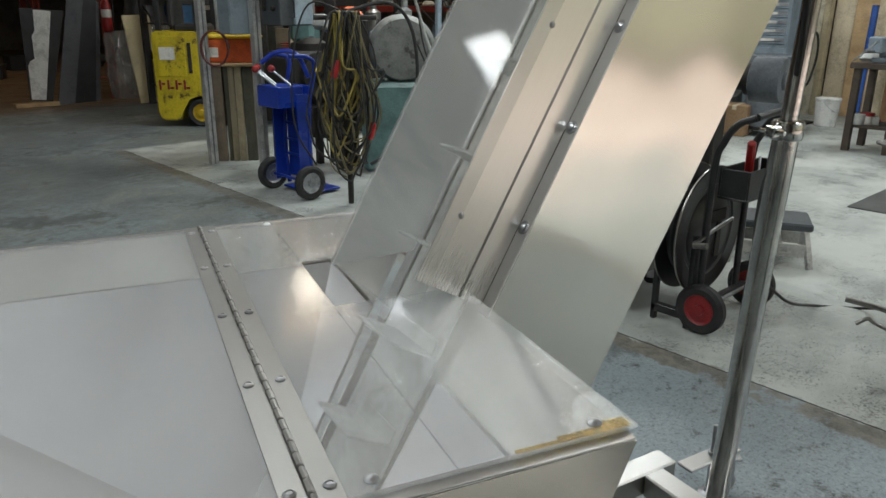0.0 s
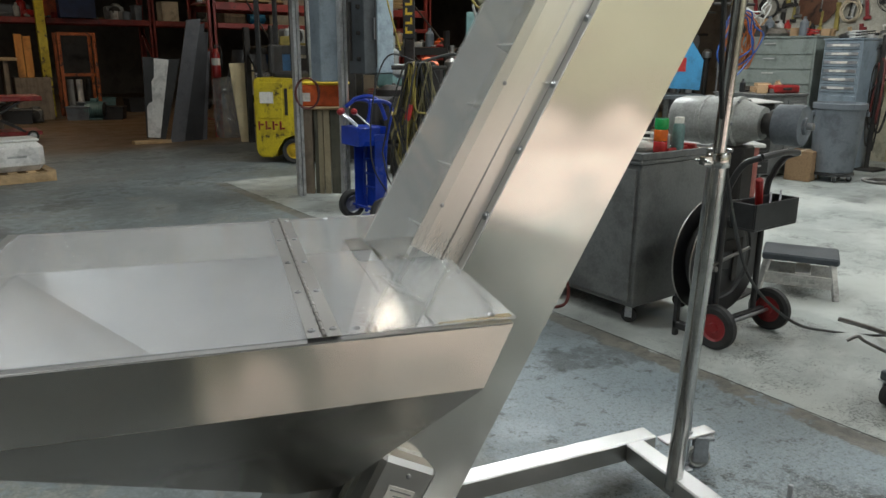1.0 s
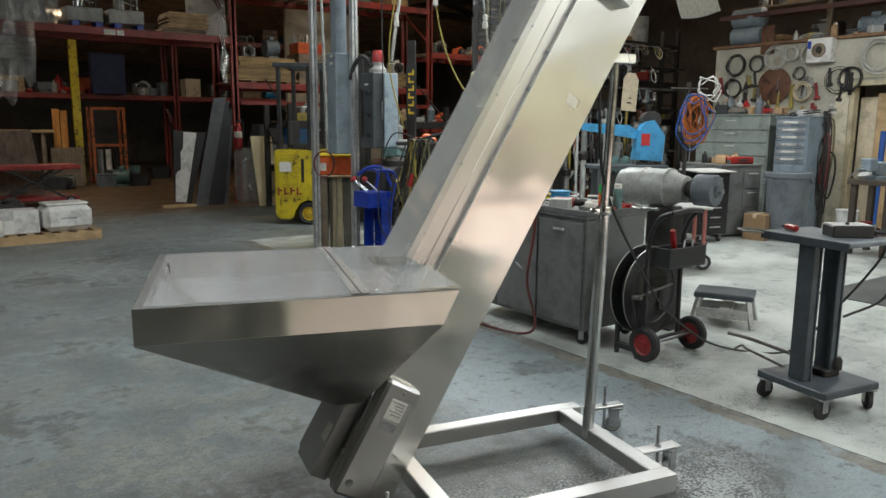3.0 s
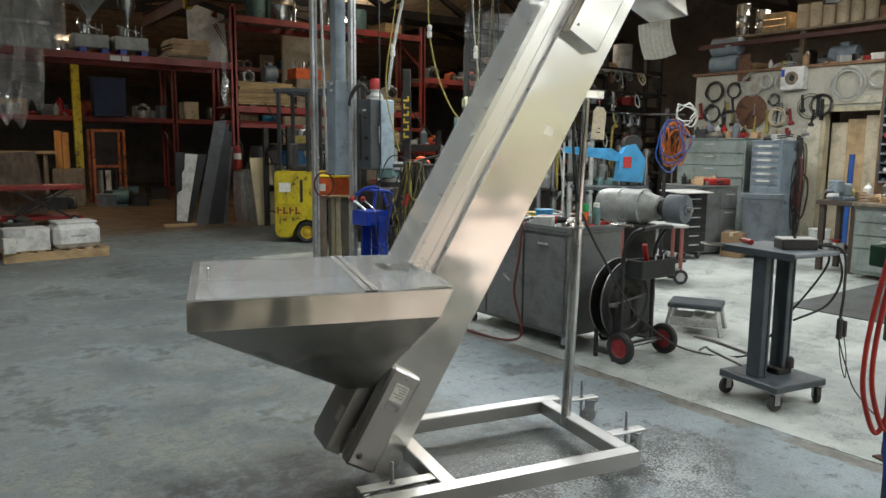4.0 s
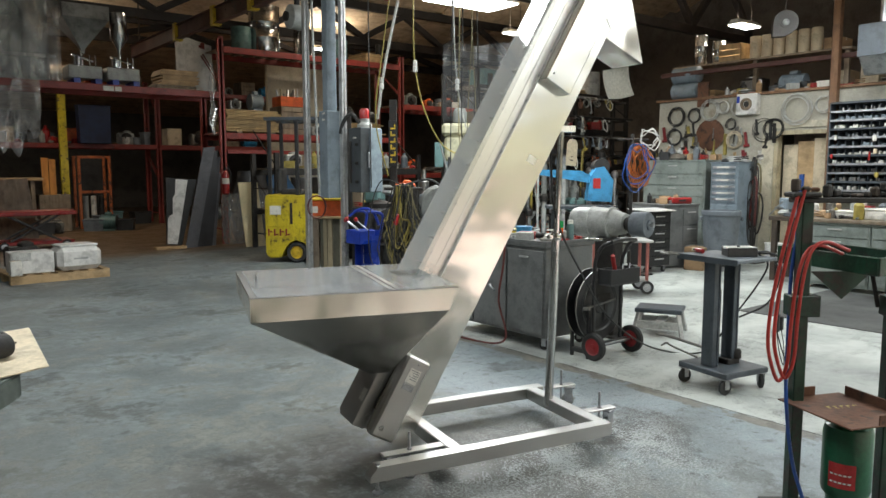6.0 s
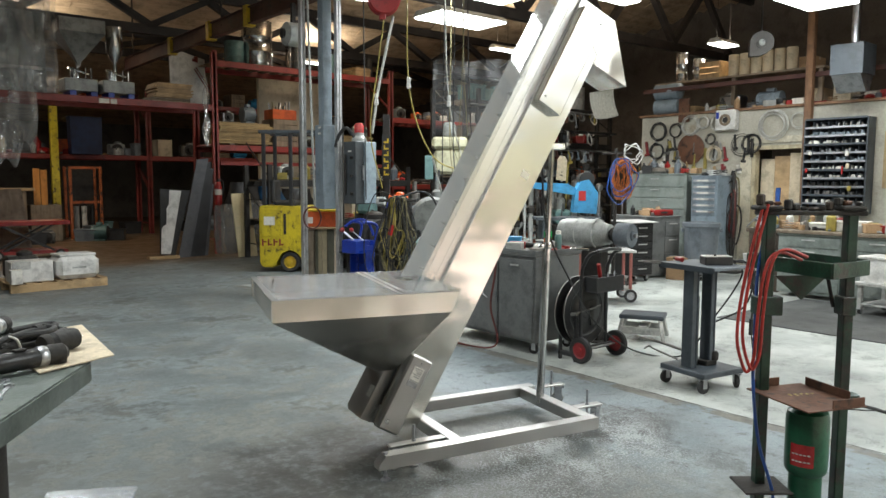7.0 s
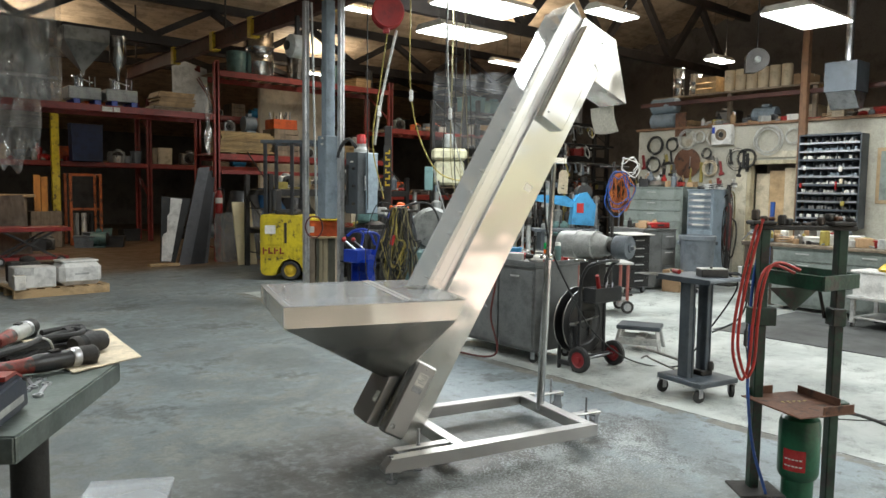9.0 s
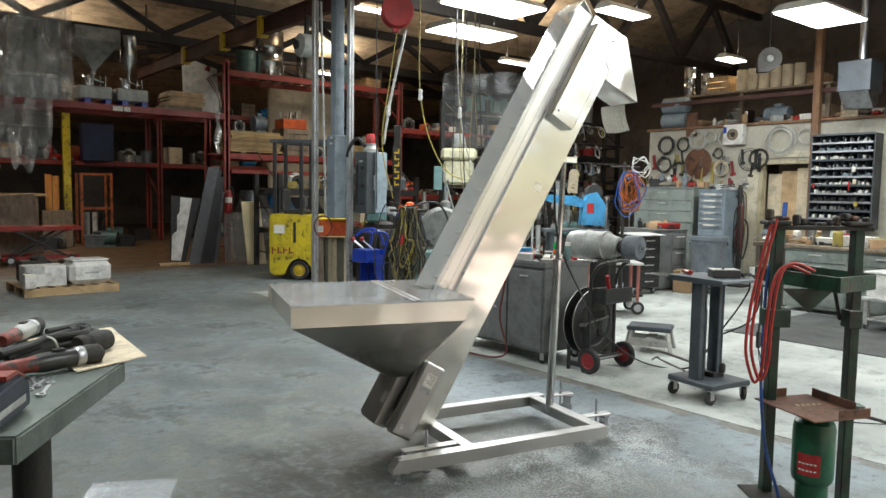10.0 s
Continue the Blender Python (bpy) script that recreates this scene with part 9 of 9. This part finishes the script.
part("fan_hub", lathe(nb(), [(0.055, 0.002), (0.04, 0.012)], 16, pose(0, -0.102, 0, 90)), old_grey, t)
part("hanger", rod(nb(), (0, 0, 0.17), (0, 0, 3.2), 0.012, 8), soot, t)

# ---- dark stock and clutter between the racks ----
rr = random.Random(61)
t = thing("bar_rack", "dark rack of long steel bars and pipes", "bar rack", None)
for x in (7.75, 9.0, 10.3, 11.6):
    part("rack_upright", bx(nb(), x - 0.04, x + 0.04, 8.36, 8.44, 0, 3.5, 0.004), soot, t)
    for k in range(7):
        part("rack_arm", bx(nb(), x - 0.02, x + 0.02, 8.02, 8.36, 0.55 + k * 0.42, 0.60 + k * 0.42, 0.003), soot, t)
for k in range(7):
    for i in range(6):
        y, r = 8.06 + i * 0.05, rr.choice((0.012, 0.018, 0.024))
        x0, x1 = 7.6 + rr.uniform(-0.5, 0.6), 11.6 + rr.uniform(-1.2, 0.7)
        z = 0.60 + k * 0.42 + r
        part("bar", rod(nb(), (x0, y, z), (x1, y, z), r, 8), rr.choice((soot, steel_dark, zinc, brown_red, old_grey, wood_old)), t)
for k in range(16):
    x, y = rr.uniform(7.7, 10.4), rr.uniform(7.6, 8.0)
    h = rr.uniform(1.2, 2.9)
    bm = nb()
    rod(bm, (x, y, 0), (x + rr.uniform(-0.25, 0.25), 8.0, h), rr.choice((0.012, 0.02, 0.03)), 8)
    single("leaning_bar", bm, rr.choice((soot, zinc, steel_dark, rust, cable_yellow)), "steel bar leaning on the bar rack", "bar", None, "leaning bars")
CLUT.seed(71)
for x, y, w, k in ((6.9, 6.9, 0.7, "part"), (7.5, 6.5, 0.6, "motor"), (7.2, 7.3, 0.7, "drum"), (8.1, 6.9, 0.7, "part"), (8.8, 6.5, 0.7, "crate"), (6.3, 6.4, 0.5, "motor"), (5.3, 6.9, 0.6, "part"), (4.7, 7.4, 0.7, "part"), (4.5, 8.6, 0.7, "drum"), (5.6, 9.0, 0.8, "part"), (4.3, 9.7, 0.7, "motor"), (6.6, 9.4, 0.8, "tote")):
    clutter(pose(x, y, 0, 0, 0, CLUT.uniform(-40, 40)), w, k, "on the workshop floor")
for k in range(10):
    x, y = CLUT.uniform(4.2, 8.6), CLUT.uniform(6.4, 7.8)
    t = thing("machine_pedestal", "dark steel machine on a pedestal", "machine", pose(x, y, 0, 0, 0, CLUT.uniform(0, 90)), "small machines")
    h = CLUT.uniform(0.7, 1.1)
    mt = CLUT.choice((soot, old_grey, slate, teal, soot))
    part("pedestal", bx(nb(), -0.18, 0.18, -0.18, 0.18, 0, h, 0.02), soot, t)
    part("machine_head", bx(nb(), -0.26, 0.26, -0.15, 0.15, h, h + 0.28, 0.05), mt, t)
    part("spindle", lathe(nb(), [(0.09, 0), (0.09, 0.2), (0.04, 0.24), (0.04, 0.4)], 16, pose(0.05, 0, h + 0.28)), CLUT.choice((soot, old_grey, steel_dark)), t)
    part("hand_wheel", lathe(nb(), [(0.10, -0.012), (0.13, 0), (0.10, 0.012)], 20, pose(0.28, 0, h + 0.12, 0, 90), False), steel_dark, t)
    bm = nb()
    pipe(bm, [(-0.2, 0, h + 0.2), (-0.35, 0.05, h + 0.4), (-0.4, 0.1, h), (-0.3, 0.1, 0.3)], 0.014, 6)
    part("hose", bm, rubber, t)
# tarpaulin and dark sacks beside the lift truck
def sack(m, r, h, mat, label, seed):
    rs = random.Random(seed)
    bm, ring = nb(), []
    for j in range(8):
        q = r * (0.8 + 0.35 * math.sin(math.pi * (0.12 + 0.8 * j / 8))) * (1 if j < 6 else 0.75)
        ring.append([bm.verts.new((q * (1 + rs.uniform(-0.14, 0.14)) * math.cos(math.pi * i / 7), 0.7 * q * (1 + rs.uniform(-0.14, 0.14)) * math.sin(math.pi * i / 7), h * j / 7)) for i in range(14)])
    for p, q in zip(ring, ring[1:]):
        for i in range(14):
            bm.faces.new((p[i], p[(i + 1) % 14], q[(i + 1) % 14], q[i]))
    bm.faces.new(ring[0]), bm.faces.new(ring[-1])
    return single("sack", bm, mat, label, "sack", m, "sacks under the rack")
blue_tarp = pbr("blue_tarpaulin", (0.03, 0.12, 0.26), (0.02, 0.08, 0.18), (0.4, 0.6), 0, 6, 0.2, 30)
sack(pose(4.55, 12.75, 0), 0.42, 1.55, black, "bulging black plastic sack", 1), sack(pose(5.15, 12.7, 0), 0.34, 1.62, blue_tarp, "blue tarpaulin bundle under the rack", 2), sack(pose(5.9, 12.8, 0), 0.45, 1.4, black, "bulging black plastic sack", 3), sack(pose(6.8, 12.7, 0), 0.4, 1.3, old_grey, "grey dust sheet bundle", 4)
# film sheet hung behind the tank machine
bm, rows = nb(), []
rs = random.Random(9)
for j in range(12):
    rows.append([bm.verts.new((6.4 + 0.13 * i * 0.77, 8.2 - 0.13 * i * 0.63 + 0.05 * math.sin(i * 1.7 + j * 0.2) + rs.uniform(-0.02, 0.02), 3.9 - 0.13 * j + 0.03 * math.sin(i * 0.9))) for i in range(13)])
for p, q in zip(rows, rows[1:]):
    for i in range(12):
        bm.faces.new((p[i], p[i + 1], q[i + 1], q[i]))
t = thing("film_curtain", "creased clear plastic sheet hung from the truss", "plastic sheet", None)
part("sheet", bm, film_thin, t)
for i in (1, 11):
    part("string", rod(nb(), (6.4 + 0.1 * i, 8.2 - 0.082 * i, 3.88), (6.4 + 0.1 * i, 8.2 - 0.082 * i, 6.6), 0.004, 6), soot, t)

CLUT.seed(91)
top_heap(8.5, 12.8, 12.5, 12.9, 1.51, 20, "on the rack shelf", 0.34)
top_heap(8.5, 12.8, 12.5, 12.9, 3.21, 18, "on the rack shelf", 0.34)
top_heap(-0.8, 4.4, 19.5, 19.8, 2.31, 24, "on the far rack shelf", 0.42)
top_heap(7.8, 12.2, 8.65, 8.9, 1.71, 24, "on the dark rack", 0.3)
top_heap(7.8, 12.2, 8.65, 8.9, 2.51, 24, "on the dark rack", 0.3)
top_heap(7.8, 12.2, 8.65, 8.9, 0.91, 18, "on the dark rack", 0.3)
top_heap(4.1, 7.2, 10.25, 10.6, 1.61, 20, "on the low rack", 0.3)
top_heap(4.1, 7.2, 10.25, 10.6, 0.81, 16, "on the low rack", 0.3)
for k in range(12):
    clutter(pose(CLUT.uniform(-0.6, 3.4), CLUT.uniform(17.2, 18.2), 0, 0, 0, CLUT.uniform(-30, 30)), 0.7, CLUT.choice(("part", "motor", "drum", "part", "tote")), "in the dim back aisle")

rr = random.Random(101)
for k in range(34):
    y, z = rr.uniform(4.05, 6.3), rr.uniform(1.78, 2.5)
    h, w = rr.uniform(0.06, 0.26), rr.uniform(0.02, 0.07)
    mt, cn = rr.choice(((soot, "dark"), (rubber, "black"), (cable_yellow, "yellow"), (hub_red, "dull red"), (steel_dark, "steel"), (paper, "white"), (wood, "wooden"), (motor_grey, "grey")))
    t = thing("wall_tool", cn + " hand tool on a hook on the wall", "tool", pose(10.57, y, z, rr.uniform(-12, 12), 0, 0), "tools on hooks")
    part("tool_shaft", bx(nb(), -0.015, 0.015, -w / 2, w / 2, -h, 0, 0.005), mt, t)
    part("tool_head", bx(nb(), -0.02, 0.02, -w * 1.1, w * 1.1, -h - 0.05, -h, 0.008), rr.choice((soot, steel_dark, mt)), t)
    part("hook", rod(nb(), (0.03, 0, -0.01), (-0.02, 0, 0.0), 0.004, 6), zinc, t)
CLUT.seed(85)
top_heap(9.25, 9.85, 4.5, 5.7, 1.746, 22, "on the drawer cabinet", 0.26)
top_heap(8.5, 9.1, 4.4, 5.6, 0.0, 8, "on the floor by the cabinets", 0.3)
top_heap(7.7, 8.25, -0.8, 1.95, 0.936, 40, "on the long worktop", 0.22)
top_heap(2.3, 2.8, 1.65, 2.8, 0.932, 14, "on the grey workbench cabinet", 0.15)
top_heap(5.4, 6.6, 4.6, 5.6, 0.0, 14, "on the floor by the saw", 0.4)

# more black stock in the dim middle of the hall
rr = random.Random(131)
for k in range(46):
    x, y = rr.uniform(6.6, 10.4), rr.uniform(6.5, 8.0)
    z = rr.choice((0.0, 0.0, 0.0))
    h = rr.uniform(0.5, 1.9)
    t = thing("pipe_fitting", rr.choice(("dark pipe fitting standing on the workshop floor", "black machine column standing on the workshop floor")), "fitting", pose(x, y, z, 0, 0, rr.uniform(0, 90)), "dark fittings")
    r = rr.uniform(0.03, 0.09)
    mt = rr.choice((soot, zinc, rubber, steel_dark, old_grey, motor_grey))
    part("stem", rod(nb(), (0, 0, 0), (0, 0, h), r * 0.6, 10), mt, t)
    part("foot", lathe(nb(), [(r * 1.6, 0), (r * 1.6, 0.02), (r * 0.7, 0.04)], 14), mt, t)
    part("elbow", rod(nb(), (0, 0, h * 0.9), (rr.uniform(0.1, 0.35), 0, h * rr.uniform(0.75, 1.1)), r * 0.5, 8), mt, t)
    part("cap", lathe(nb(), [(r, h), (r * 1.1, h + 0.02), (r * 1.1, h + 0.1), (r * 0.5, h + 0.14)], 14), rr.choice((mt, zinc, soot)), t)

# fittings, rings and tools hung from the bars of the dark rack
rr = random.Random(151)
for k in range(110):
    x, z = rr.uniform(7.7, 11.2), rr.choice((0.62, 1.04, 1.46, 1.88, 2.30, 2.72, 3.14)) - 0.01
    h, w = rr.uniform(0.10, 0.34), rr.uniform(0.04, 0.12)
    mt, cn = rr.choice(((zinc, "bright zinc"), (steel_dark, "steel"), (motor_grey, "grey"), (old_grey, "dusty grey"), (rubber, "black"), (brown_red, "red-brown"), (grey_blue, "blue-grey"), (paper, "white"), (cable_yellow, "dull yellow"), (rust, "rusty")))
    t = thing("hung_fitting", cn + " machine fitting hung on the bar rack", "fitting", pose(x, 7.985 - 0.002 * (k % 9), z, 0, rr.uniform(-14, 14), rr.uniform(-20, 20)), "fittings on the bar rack")
    part("hook", rod(nb(), (0, 0.06, 0.02), (0, 0, -0.03), 0.006, 6), zinc, t)
    bm, kind = nb(), k % 4
    if kind == 0:
        lathe(bm, [(w * 0.7, -0.015), (w, -0.012), (w, 0.012), (w * 0.7, 0.015), (w * 0.7, -0.015)], 18, pose(0, 0, -w - 0.02, 90), False)
    elif kind == 1:
        rod(bm, (0, 0, -0.02), (0.02, 0, -h), w * 0.2, 8, None, 0.003)
        bx(bm, -w * 0.5, w * 0.6, -0.02, 0.02, -h - w * 0.6, -h, 0.006)
    elif kind == 2:
        lathe(bm, [(w * 0.3, -h), (w * 0.55, -h * 0.9), (w * 0.55, -h * 0.45), (w * 0.25, -h * 0.35), (w * 0.2, -0.02)], 14)
    else:
        pipe(bm, [(0, 0, -0.02), (w, 0, -h * 0.5), (w * 0.3, -0.02, -h), (-w, 0, -h * 0.6), (0, 0.01, -0.02)], 0.010, 6, None, 4)
    part("fitting_body", bm, mt, t)
